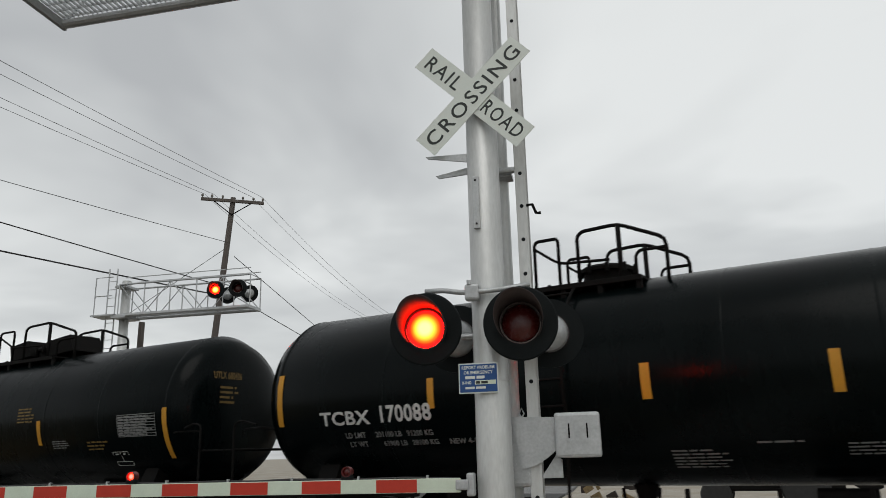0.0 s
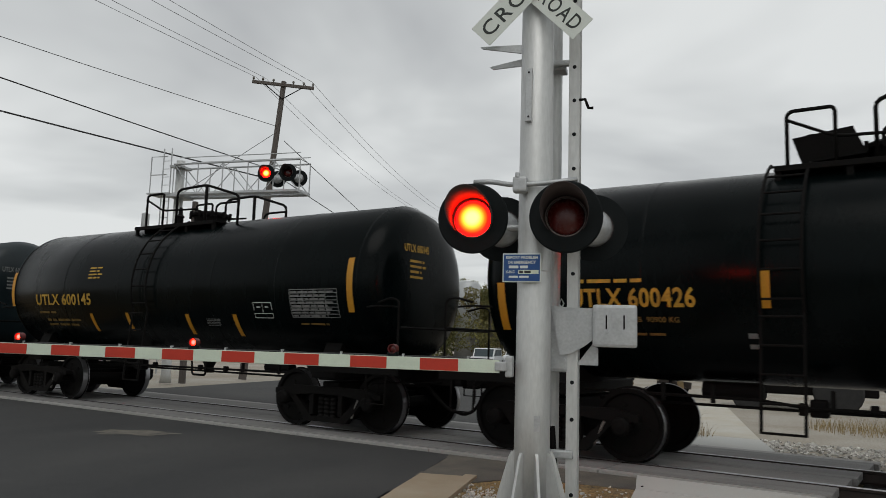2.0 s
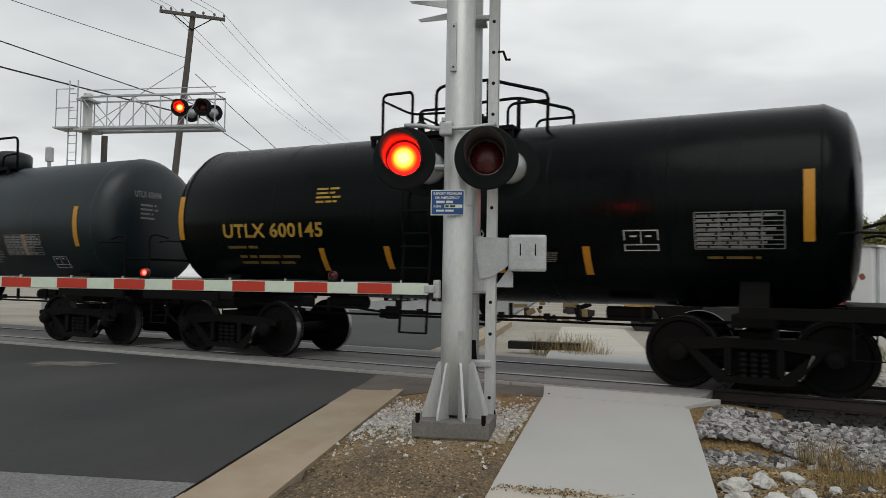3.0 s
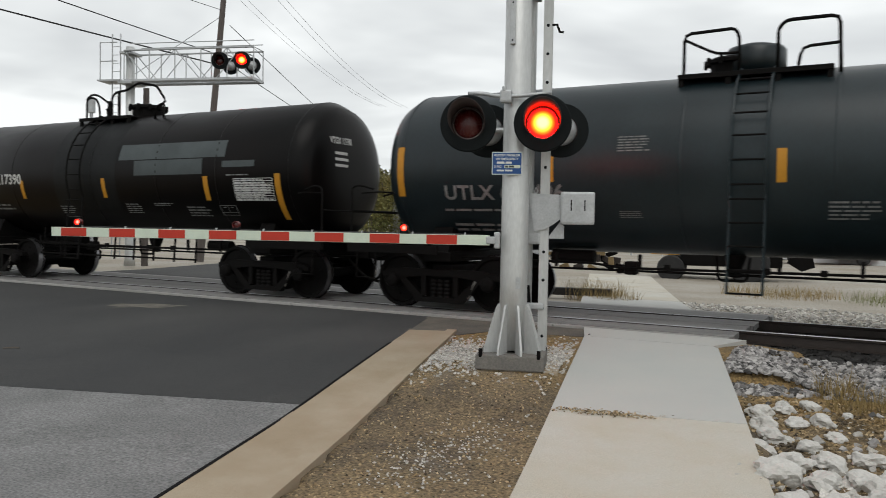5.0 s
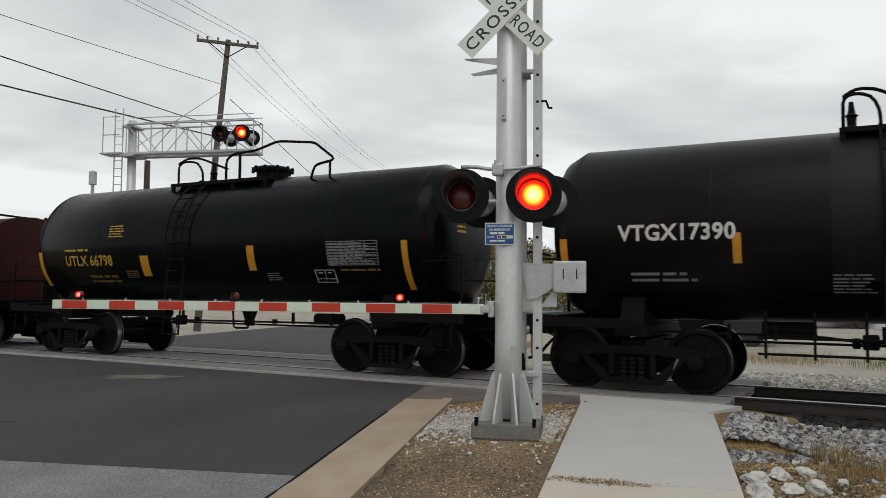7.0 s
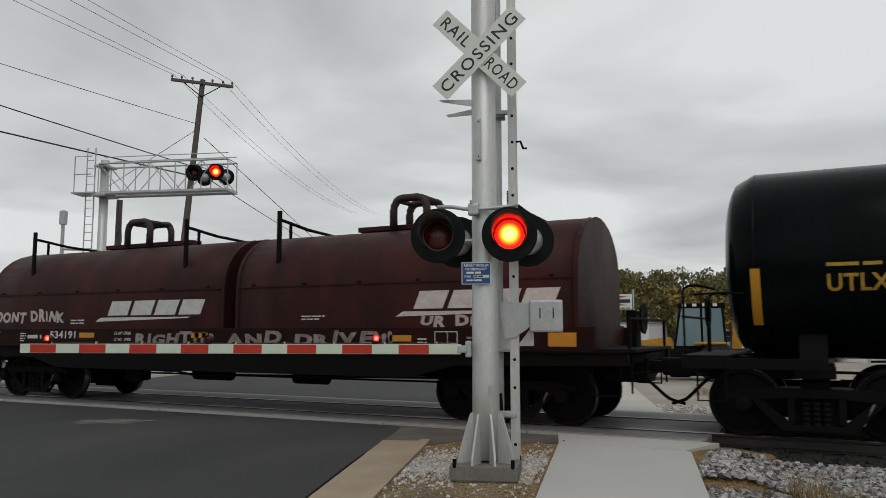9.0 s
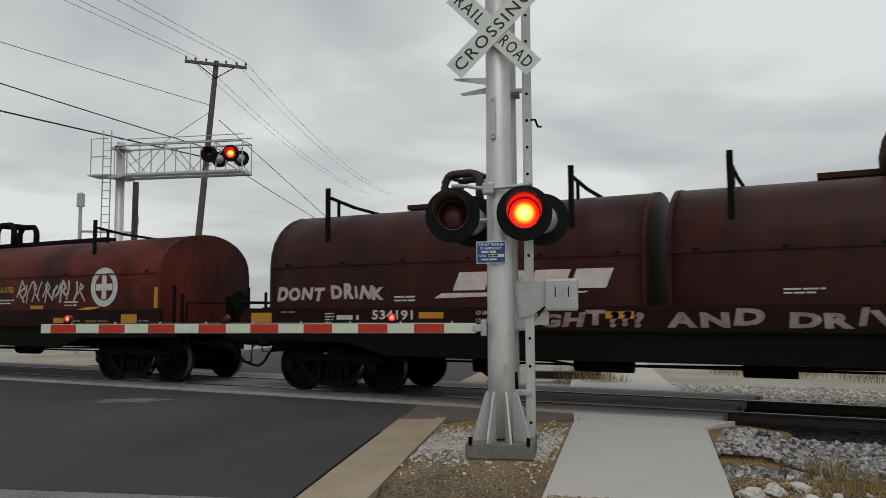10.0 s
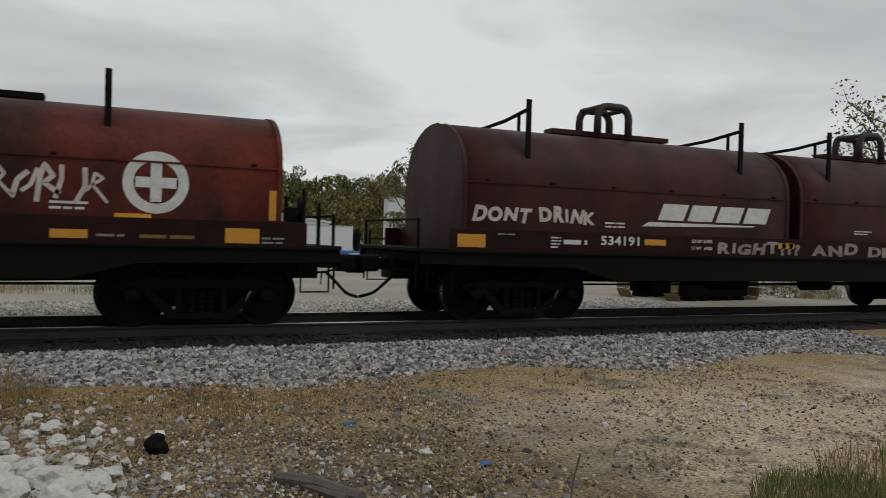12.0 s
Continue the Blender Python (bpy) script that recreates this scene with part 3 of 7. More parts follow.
def smear(cx, cy, rx, ry, turn, seed):
    bm = B()
    rnd = random.Random(seed)
    ring = []
    for k in range(26):
        a = 2 * math.pi * k / 26
        r = rnd.uniform(0.6, 1.15)
        x, y = rx * r * math.cos(a), ry * r * math.sin(a)
        px, py = cx + x * math.cos(turn) - y * math.sin(turn), cy + x * math.sin(turn) + y * math.cos(turn)
        ring.append(bm.verts.new((px, py, level(py) - 0.0265)))
    bm.faces.new(ring)
    return tagged(part("dirt_smear", bm, SAND), "thin tan dirt tracked over the asphalt", "dirt", "", "structure")


smear(-7.66, 1.75, 0.75, 0.30, 0.35, 1)


def apron():
    """Asphalt filling the corner between the kerb's end, the sidewalk and the panels."""
    bm = slab(B(), [(skew(-1.72, 1.65), 1.65), (skew(-1.0, 1.72), 1.72), (-1.25, 2.3), (-0.6, 2.36), (0.0, 2.48), (-0.235, 3.125), (skew(-1.72, 3.125), 3.125)], 0.2, -0.028)
    tagged(part("asphalt_apron", bm, APRON), "dirt-worn asphalt corner behind the mast", "road", "", "structure")


apron()


def sidewalk():
    """Concrete flags from the verge up to the rails, the last one flaring to the right."""
    w = new("sidewalk")
    tagged(w, "pale concrete sidewalk leading up to the rails", "sidewalk", "", "structure")
    left, right = lambda y: 0.60 - 0.243 * y, lambda y: 2.17 - 0.221 * y
    joints = [2.36, -1.24, -4.6, -8.0, -11.4]
    for k, (y1, y0) in enumerate(zip(joints, joints[1:])):
        bm = B()
        n = 10
        sk = 0.30
        for j in range(n):
            ya, yb = y0 + (y1 - y0) * j / n, y0 + (y1 - y0) * (j + 1) / n
            p = [(left(ya), ya), (right(ya), ya + sk), (right(yb), yb + sk), (left(yb), yb)]
            if k == 0 and j == n - 1:
                p[2] = (right(2.36), 2.40)
            slab(bm, [(x, y) for x, y in p], 0.14, -0.004 * k)
        bmesh.ops.remove_doubles(bm, verts=bm.verts, dist=0.0005)
        part("flag", bm, CONCRETE if k == 0 else CONCRETE_TAN, w)
    bm = B()
    slab(bm, [(left(2.37), 2.375), (right(2.36), 2.415), (1.95, 3.13), (-0.23, 3.13)], 0.14, 0.0)
    part("flag", bm, CONCRETE, w)
    bm = B()
    box(bm, (0.05, 2.5, level(2.5) + 0.004), (0.016, 0.05, 0.006))
    part("bolt", bm, SOOT, w)
    f = new("sidewalk_far")
    tagged(f, "pale concrete and tan path beyond the rails", "sidewalk", "", "structure")
    for k, (y0, y1) in enumerate(((6.62, 8.6), (8.62, 11.0), (11.02, 14.0), (14.02, 18.0))):
        bm = B()
        slab(bm, [(0.55 - 0.3 * y0, y0), (2.62 - 0.3 * y0, y0), (2.62 - 0.3 * y1, y1), (0.55 - 0.3 * y1, y1)], 0.12, 0.01)
        part("flag", bm, CONCRETE if k == 0 else CONCRETE_TAN, f)


sidewalk()


def crossing():
    """Panels beside and between the rails, with a flangeway along each rail head."""
    c = new("crossing_surface")
    tagged(c, "grey concrete crossing panels between and beside the rails", "crossing", "", "structure")
    edges = [(3.14, 3.26, PANEL_EDGE), (3.265, RAIL_NEAR - 0.045, PANEL), (RAIL_NEAR + 0.085, MID - 0.01, PANEL), (MID + 0.01, RAIL_FAR - 0.085, PANEL), (RAIL_FAR + 0.045, 6.30, PANEL), (6.305, 6.60, PANEL_EDGE)]
    for k, (y0, y1, m) in enumerate(edges):
        x = END - 0.04 + 0.05 * k
        n = 0
        while x > -24:
            l = 2.44
            bm = B()
            box(bm, (x - l / 2, (y0 + y1) / 2, -0.06 + (0.0 if m is PANEL else -0.012)), (l - 0.014, y1 - y0, 0.09), bevel=0.008)
            part("panel", bm, m, c)
            x -= l
            n += 1


crossing()


def rail(name, y):
    r = tagged(new(name), "rusted steel rail with a polished head", "rail", "rails", "structure")
    prof = [(-0.069, -0.17), (0.069, -0.17), (0.069, -0.16), (0.012, -0.145), (0.009, -0.045), (0.034, -0.034), (0.037, -0.006), (-0.037, -0.006), (-0.034, -0.034), (-0.009, -0.045), (-0.012, -0.145), (-0.069, -0.16)]
    bm = prism(B(), [(y + p, z) for p, z in prof], -150, 170, "X")
    part("web", bm, RAIL, r)
    bm = prism(B(), [(y - 0.034, -0.0055), (y + 0.034, -0.0055), (y + 0.03, 0), (y - 0.03, 0)], -150, 170, "X")
    part("head", bm, RAIL_TOP, r)


rail("rail_near", RAIL_NEAR)
rail("rail_far", RAIL_FAR)


def ties():
    t = tagged(new("ties"), "dark creosoted timber ties under the rails", "ties", "", "structure")
    bm = box(B(), (0, 0, 0), (0.22, 2.6, 0.17), bevel=0.012)
    first = part("tie", bm, TIE, t, at=pose(END + 0.25, MID, -0.26))
    rnd = random.Random(5)
    for k in range(1, 120):
        shared("tie", first.data, t, pose(END + 0.25 + 0.5 * k, MID + rnd.uniform(-0.05, 0.05), -0.26 + rnd.uniform(-0.01, 0.01), 0, 0, rnd.uniform(-1, 1)))


ties()


def stones(name, n, where, size, material, label, seed, squash=0.7, category="stones"):
    """Many small broken stones, strewn where the function puts them."""
    rnd = np.random.RandomState(seed)
    base = np.array([(-1, -1, -1), (1, -1, -1), (1, 1, -1), (-1, 1, -1), (-1, -1, 1), (1, -1, 1), (1, 1, 1), (-1, 1, 1)], float) * 0.55
    quads = np.array([(0, 3, 2, 1), (4, 5, 6, 7), (0, 1, 5, 4), (1, 2, 6, 5), (2, 3, 7, 6), (3, 0, 4, 7)])
    vs, fs = [], []
    for i in range(n):
        x, y, z = where(rnd)
        s = size * rnd.uniform(0.55, 1.35)
        v = base * rnd.uniform(0.55, 1.25, (8, 3)) * s * np.array([1, rnd.uniform(0.6, 1), squash * rnd.uniform(0.6, 1.1)])
        q = Euler((rnd.uniform(-0.7, 0.7), rnd.uniform(-0.7, 0.7), rnd.uniform(0, 6.28))).to_matrix()
        v = v @ np.array(q).T + np.array([x, y, z + s * 0.12])
        fs.append(quads + len(vs) * 8)
        vs.append(v)
    return from_arrays(name, np.concatenate(vs).tolist(), np.concatenate(fs).tolist(), material, "stuff", label, category)


def ballast_bed():
    """The sloping bed under the track beyond the panels."""
    bm = B()
    prof = [(1.2, -0.36), (2.0, -0.26), (2.75, -0.19), (MID + 2.0, -0.19), (MID + 3.2, -0.34), (MID + 3.2, -0.6), (1.2, -0.6)]
    prism(bm, prof, END + 0.1, 170, "X")
    prism(bm, prof, -150, -24.5, "X")
    return tagged(part("ballast_bed", bm, BALLAST_DARK), "oily ballast bed under the track, shade in its dark colour", "ballast", "", "structure")


ballast_bed()


def spread(x0, x1, y0, y1, lift=0.0, height=ground_height, power=1.0):
    def f(r):
        x, y = r.uniform(x0, x1), y0 + (y1 - y0) * r.uniform() ** power
        return x, y, height(x, y) + lift
    return f


def bed_top(x, y):
    return float(np.interp(y, [0.4, 1.2, 2.0, 2.75, MID + 2], [-0.33, -0.30, -0.245, -0.185, -0.185]))


def shoulder(r):
    x = END + 0.15 + 14.5 * r.uniform() ** 1.2
    y = 2.75 - (1.85 + 0.25 * math.sin(x * 1.3)) * r.uniform() ** 1.15
    return x, y, max(bed_top(x, y), ground_height(x, y)) - 0.005


stones("ballast", 15000, shoulder, 0.054, BALLAST, "grey crushed limestone ballast along the track", 3, category="ballast")
stones("ballast_between_rails", 5200, spread(END + 0.2, 17, 2.6, 6.9, 0.0, bed_top), 0.05, BALLAST_DARK, "oily ballast between the ties, shade in its dark colour", 4, category="ballast")
stones("ballast_behind", 5000, spread(-0.6, 17, 6.8, 9.6, 0.0, lambda x, y: max(ground_height(x, y), -0.19 - 0.05 * (y - 6.6))), 0.055, GRAVEL, "white crushed stone behind the track", 6, category="ballast")


def by_mast(r):
    for _ in range(50):
        a, b = r.uniform(-1.0, 0.75), r.normal(0.75, 0.55)
        p = ACROSS * a + ALONG * b
        if p.y < 2.55 and p.x < 0.55 - 0.243 * p.y and not (abs(a) < 0.34 and abs(b) < 0.4):
            break
    return p.x, p.y, ground_height(p.x, p.y)


stones("gravel_by_mast", 3000, by_mast, 0.025, GRAVEL, "white gravel chips round the mast's foot", 7, category="gravel")


def verge(r):
    for _ in range(50):
        x, y = r.uniform(-1.4, 3.4), r.uniform(-7.2, 1.4)
        a = x * ACROSS.x + y * ACROSS.y
        if -0.98 < a and x < 0.56 - 0.243 * y:
            break
    return x, y, ground_height(x, y)


stones("verge_pebbles", 3800, verge, 0.0125, PEBBLE, "small brown and grey pebbles in the dirt verge", 8, category="pebbles")


def verge_patch(r):
    x, y = r.normal(0.66, 0.22), r.normal(-2.56, 0.55)
    return x, y, ground_height(x, y)


stones("verge_gravel", 420, verge_patch, 0.013, GRAVEL, "pale gravel scattered along the verge", 12, category="gravel")


def right_side(r):
    for _ in range(40):
        x, y = 1.9 + 10.5 * r.uniform(), -5.5 + 6.4 * r.uniform() ** 0.8
        if x > 2.24 - 0.221 * y and (x < 7.2 or r.uniform() < 0.25):
            break
    return x, y, ground_height(x, y)


stones("joint_grit", 420, lambda r: (lambda x: (x, -1.24 + 0.19 * (x - 0.9) + r.normal(-0.02, 0.05), level(-1.1) + 0.0))(min(max(r.normal(1.35, 0.2), 0.95), 2.3)), 0.011, PEBBLE, "brown grit gathered in the sidewalk joint", 33, category="grit")
stones("ditch_pebbles", 16000, right_side, 0.021, PEBBLE, "small mixed pebbles over the dirt beside the ballast", 9, category="pebbles")
def wet_patch(r):
    x, y = r.normal(4.6, 0.8), r.normal(-2.3, 0.6)
    return max(x, 2.75), min(y, 0.0), ground_height(max(x, 2.75), min(y, 0.0))


stones("grey_gravel", 1100, wet_patch, 0.026, BALLAST, "grey gravel mixed into the dirt beside the rocks", 14, category="gravel")
def clumped(r):
    for _ in range(60):
        x, y, z = right_side(r)
        if noise.noise(Vector((x * 0.9, y * 1.3, 4.0))) > 0.08:
            break
    return x, y, z


stones("brown_clods", 5200, clumped, 0.034, DIRT, "loose brown clods over the dirt", 15, category="clods")
stones("pale_chips", 900, clumped, 0.026, GRAVEL, "pale limestone chips strewn over the dirt", 16, category="gravel")
stones("ditch_stones", 260, right_side, 0.05, BALLAST, "grey stones strayed from the ballast", 10, category="stones")

# ---- the crossing signals ----
DRUMS = []  # lamp drums that turn their lit or dark side to the road: (drum, its place, its turn of duty)
FACE = Matrix(((ACROSS.x, ALONG.x, 0, 0), (ACROSS.y, ALONG.y, 0, 0), (0, 0, 1, 0), (0, 0, 0, 1)))  # x across the road, y along it


def lamp_drum(parent, at, radius, lit, dark, duty):
    """Made-up turning drum in place of flashing: lit lens in front, dark red behind."""
    bm = turned(B(), [(-radius * 0.42, 0.0), (-radius * 0.36, radius * 0.5), (-radius * 0.16, radius * 0.92), (0.0, radius)], 24, "Y")
    drum = part("lamp_drum", bm, lit, parent, "round red lamp with a glowing lens", True, at)
    bm = turned(B(), [(0.004, radius), (radius * 0.16, radius * 0.92), (radius * 0.36, radius * 0.5), (radius * 0.42, 0.0)], 24, "Y")
    drum.data.materials.append(dark)
    back = bpy.data.meshes.new("lamp_back")
    bm.to_mesh(back)
    bm.free()
    bm = B()
    bm.from_mesh(drum.data)
    k = len(bm.faces)
    bm.from_mesh(back)
    bm.faces.ensure_lookup_table()
    for f in bm.faces[k:]:
        f.material_index = 1
    for f in bm.faces:
        f.smooth = True
    bm.to_mesh(drum.data)
    bm.free()
    bpy.data.meshes.remove(back)
    DRUMS.append((drum, at, duty))
    return drum


def light_unit(parent, at, duty, scale=1.0, lit=True):
    """A flashing light: a black round background, a hood, a lens with its ring, and the lamp case behind."""
    R = 0.292 * scale
    bm = turned(B(), [(-0.012, 0.165 * scale), (-0.012, R - 0.012), (-0.004, R), (0.010, R), (0.012, 0.165 * scale), (-0.012, 0.165 * scale)], 40, "Y")
    unit = part("light_unit", bm, SIGNAL_BLACK, parent, "black round flashing-light background", False, at)
    bm = B()
    n, r, back = 26, 0.166 * scale, 0.02
    rows = []
    for k in range(n + 1):
        a = radians(-38 + 256 * k / n)
        up = math.sin(a)
        reach = (0.20 + (0.20 * up if up > 0 else 0.22 * up)) * scale
        wide = r + 0.085 * reach
        rows.append([bm.verts.new((q * math.cos(a), y, q * math.sin(a))) for q, y in ((r, back), (wide, -reach), (wide + 0.004, -reach), (r + 0.004, back))])
    for p, q in zip(rows, rows[1:]):
        for j in range(4):
            bm.faces.new((p[j], p[(j + 1) % 4], q[(j + 1) % 4], q[j]))
    bmesh.ops.recalc_face_normals(bm, faces=bm.faces)
    part("hood", bm, HOOD_BLACK, unit, smooth=True)
    bm = turned(B(), [(-0.014, 0.1545 * scale), (-0.017, 0.157 * scale), (-0.014, 0.1595 * scale), (0.02, 0.1595 * scale), (0.02, 0.1545 * scale), (-0.014, 0.1545 * scale)], 24, "Y", math.pi, math.pi)
    part("lens_ring", bm, LENS_RING, unit, "thin pale rim under the lens")
    bm = turned(B(), [(-0.010, 0.154 * scale), (-0.010, 0.1655 * scale), (0.018, 0.1655 * scale), (0.018, 0.154 * scale), (-0.010, 0.154 * scale)], 32, "Y")
    part("lens_seat", bm, HOOD_BLACK, unit)
    bm = turned(B(), [(0.0125, 0.165 * scale), (0.07 * scale, 0.150 * scale), (0.15 * scale, 0.10 * scale), (0.20 * scale, 0.0)], 24, "Y")
    part("lamp_case", bm, GALV, unit, "grey cast lamp case", True)
    lamp_drum(unit, pose(0, 0.022 * scale, 0), 0.153 * scale, LENS_LIT if lit else LENS_DARK, LENS_DARK, duty)
    return unit


def crossbuck(parent, at, scale=1.0):
    """Two crossed white blades with black letters."""
    bm = box(B(), (0, 0.006, 0), (1.22 * scale, 0.006, 0.229 * scale), pose(0, 0, 0, 0, 45, 0))
    blade = part("crossbuck_blade", bm, SIGN_WHITE, parent, "white crossing blade lettered RAIL ROAD in black", False, at)
    bm = box(B(), (0, -0.004, 0), (1.22 * scale, 0.006, 0.229 * scale), pose(0, 0, 0, 0, -45, 0))
    blade2 = part("crossbuck_blade", bm, SIGN_WHITE, parent, "white crossing blade lettered CROSSING in black", False, at)

    def along(turn, x0, y, drop):
        c, s = math.cos(radians(turn)), math.sin(radians(turn))
        return lambda u, v: Vector((c * (x0 + u) - s * (v + drop), y, s * (x0 + u) + c * (v + drop)))

    h = 0.132 * scale
    part("lettering", written(B(), "RAIL", along(-45, -0.545 * scale, 0.0015, -h / 2), 0.385 * scale, h, 0.010, 1.20), SIGN_INK, blade)
    part("lettering", written(B(), "ROAD", along(-45, 0.135 * scale, 0.0015, -h / 2), 0.425 * scale, h, 0.010, 1.20), SIGN_INK, blade)
    part("lettering", written(B(), "CROSSING", along(45, -0.56 * scale, -0.0085, -h / 2), 1.115 * scale, h, 0.010, 1.20), SIGN_INK, blade2)
    return blade


def truss_arm(mast, length, z0, z1, depth, side):
    """A lattice arm over the road with a walkway and rails, from the mast along its x."""
    s = side
    for y in (-depth / 2, depth / 2):
        for z in (z0, z1):
            part("chord", rod(B(), (0, y, z), (s * length, y, z), 0.05 if z == z0 else 0.032, 10), GALV, mast, smooth=False)
    n = max(3, int(length / 0.95))
    for y in (-depth / 2, depth / 2):
        for k in range(n + 1):
            x = s * length * k / n
            part("upright", rod(B(), (x, y, z0), (x, y, z1), 0.02, 6), GALV, mast)
            if k < n:
                x2 = s * length * (k + 1) / n
                part("brace", rod(B(), (x, y, z0 if k % 2 else z1), (x2, y, z1 if k % 2 else z0), 0.018, 6), GALV, mast)
    bm = B()
    for k in range(int(length / 0.06)):
        x = s * (0.03 + 0.06 * k)
        box(bm, (x, 0, z0 + 0.06), (0.008, depth - 0.04, 0.03))
    for k in range(6):
        box(bm, (s * length / 2, -depth / 2 + 0.05 + (depth - 0.1) * k / 5, z0 + 0.062), (length - 0.04, 0.006, 0.028))
    part("walkway_grating", bm, GALV, mast, "open steel grating")
    part("end_rail", bent(B(), [(s * length, -depth / 2, z0), (s * length, -depth / 2, z1), (s * length, depth / 2, z1), (s * length, depth / 2, z0)], 0.02), GALV, mast)
    part("end_plate", box(B(), (s * length, 0, z0), (0.05, depth + 0.1, 0.1), bevel=0.01), GALV, mast)


FOOT = -0.085


def near_mast():
    m = thing("crossing_signal_mast", FACE @ pose(0, 0, 0), "silver-painted crossing mast with crossbuck and flashing lights, on a plinth", "crossing signal")
    part("pole", turned(B(), [(FOOT + 0.18, 0.145), (0.9, 0.143), (7.3, 0.128), (7.32, 0.0)], 32, "Z"), POLE_PAINT, m, "silver-painted round steel pole", True)
    part("plinth", box(B(), (0, 0.02, FOOT + 0.075), (0.70, 0.66, 0.15), bevel=0.012), PLINTH, m, "weathered grey base plate box")
    part("footing", box(B(), (0.10, 0.07, FOOT - 0.052), (0.78, 0.70, 0.10), bevel=0.01), CURB, m, "tan concrete footing")
    for k in range(8):
        a = radians(22.5 + 45 * k)
        g = prism(B(), [(0.13, FOOT + 0.15), (0.315, FOOT + 0.15), (0.31, FOOT + 0.20), (0.185, FOOT + 0.62), (0.165, FOOT + 0.655), (0.135, FOOT + 0.65)], -0.011, 0.011, "Y")
        bmesh.ops.transform(g, matrix=Matrix.Rotation(a, 4, "Z"), verts=g.verts)
        part("gusset", g, POLE_PAINT, m)
    for k in range(4):
        a = radians(45 + 90 * k)
        part("anchor_bolt", rod(B(), (0.42 * math.cos(a), 0.42 * math.sin(a), FOOT + 0.13), (0.42 * math.cos(a), 0.42 * math.sin(a), FOOT + 0.215), 0.022, 6), SOOT, m)
    part("collar", turned(B(), [(2.02, 0.146), (2.02, 0.150), (2.03, 0.150), (2.03, 0.146)], 28, "Z"), POLE_PAINT, m)
    # flashing lights on their cross pipe
    bent_pipe = bent(B(), [(-0.50, -0.14, 2.76), (-0.34, -0.14, 2.76), (-0.2, -0.17, 2.725), (0.0, -0.185, 2.72), (0.2, -0.17, 2.735), (0.36, -0.14, 2.76)], 0.022, 8, 0.05)
    part("cross_pipe", bent_pipe, GALV, m, smooth=True)
    part("pipe_clamp", box(B(), (-0.10, -0.16, 2.72), (0.12, 0.10, 0.13), bevel=0.02), GALV, m, "cast clamp holding the cross pipe")
    part("clamp_bolt", rod(B(), (-0.12, -0.2, 2.78), (-0.12, -0.2, 2.815), 0.02, 6), GALV, m)
    for x, duty in ((-0.475, 1), (0.285, -1)):
        light_unit(m, pose(x, -0.245, 2.435, 0, 0, 3), duty)
        part("lamp_bracket", rod(B(), (x, -0.12, 2.60), (x, -0.13, 2.77), 0.022, 8), GALV, m)
        light_unit(m, pose(x * 1.05 + 0.15, 0.34, 2.43, 0, 0, 184), -duty)
    part("rear_lamp_bar", rod(B(), (-0.42, 0.2, 2.42), (0.5, 0.2, 2.42), 0.03, 8), GALV, m)
    crossbuck(m, pose(-0.03, -0.185, 4.44))
    part("blade_clamp", box(B(), (-0.01, -0.155, 4.42), (0.06, 0.07, 0.24), bevel=0.01), GALV, m)
    # arms below the crossbuck, cover plate, inspection sign
    part("side_bracket", prism(B(), [(-0.48, 3.955), (-0.12, 3.945), (-0.12, 3.87), (-0.46, 3.935)], -0.11, -0.095, "Y"), GALV, m)
    part("side_bracket", prism(B(), [(-0.43, 3.83), (-0.12, 3.885), (-0.12, 3.82), (-0.40, 3.805)], 0.05, 0.065, "Y"), GALV, m)
    part("cover_plate", box(B(), (-0.045, -0.142, 3.49), (0.055, 0.03, 0.46), bevel=0.006), GALV, m)
    for z in (3.30, 3.68):
        part("cover_bolt", rod(B(), (-0.045, -0.155, z), (-0.045, -0.163, z), 0.009, 6), SOOT, m)
    board = part("notice_board", box(B(), (-0.075, -0.172, 2.035), (0.315, 0.008, 0.235), bevel=0.003), SIGN_WHITE, m, "blue emergency notice with white border")
    part("notice_face", box(B(), (-0.075, -0.1775, 2.035), (0.295, 0.004, 0.215), bevel=0.001), SIGN_BLUE, board)
    put = lambda x0, z0: (lambda u, v: Vector((x0 - 0.025 + u, -0.1805, z0 + v)))
    part("lettering", written(B(), "REPORT PROBLEM", put(-0.18, 2.105), 0.26, 0.026), SIGN_WHITE, board)
    part("lettering", written(B(), "OR EMERGENCY", put(-0.165, 2.066), 0.23, 0.026), SIGN_WHITE, board)
    part("fine_print", bars(B(), put(-0.155, 2.030), 0.22, 0.028, 1, 3, 0.8), SIGN_WHITE, board)
    part("lettering", written(B(), "X-ING", put(-0.183, 1.989), 0.075, 0.024), SIGN_WHITE, board)
    part("number_plate", box(B(), (-0.02, -0.1805, 2.001), (0.165, 0.002, 0.032)), STRIPE_WHITE, board)
    part("fine_print", bars(B(), lambda u, v: Vector((-0.095 + u, -0.183, 1.991 + v)), 0.15, 0.022, 1, 4, 0.9), SIGN_INK, board)
    part("fine_print", bars(B(), put(-0.155, 1.952), 0.21, 0.022, 1, 5, 0.8), SIGN_WHITE, board)
    part("pole_tag", box(B(), (0.06, -0.137, 0.80), (0.05, 0.006, 0.12)), GALV, m)
    # the arm over the road
    truss_arm(m, 4.75, 6.22, 7.24, 0.72, -1)
    # pipe post and punched channel beside the pole
    part("conduit_post", rod(B(), (0.115, 0.40, 0.35), (0.115, 0.40, 6.4), 0.048, 12), POLE_PAINT, m, smooth=False)
    part("post_clamp", box(B(), (0.13, 0.33, 3.86), (0.16, 0.16, 0.05), bevel=0.01), GALV, m)
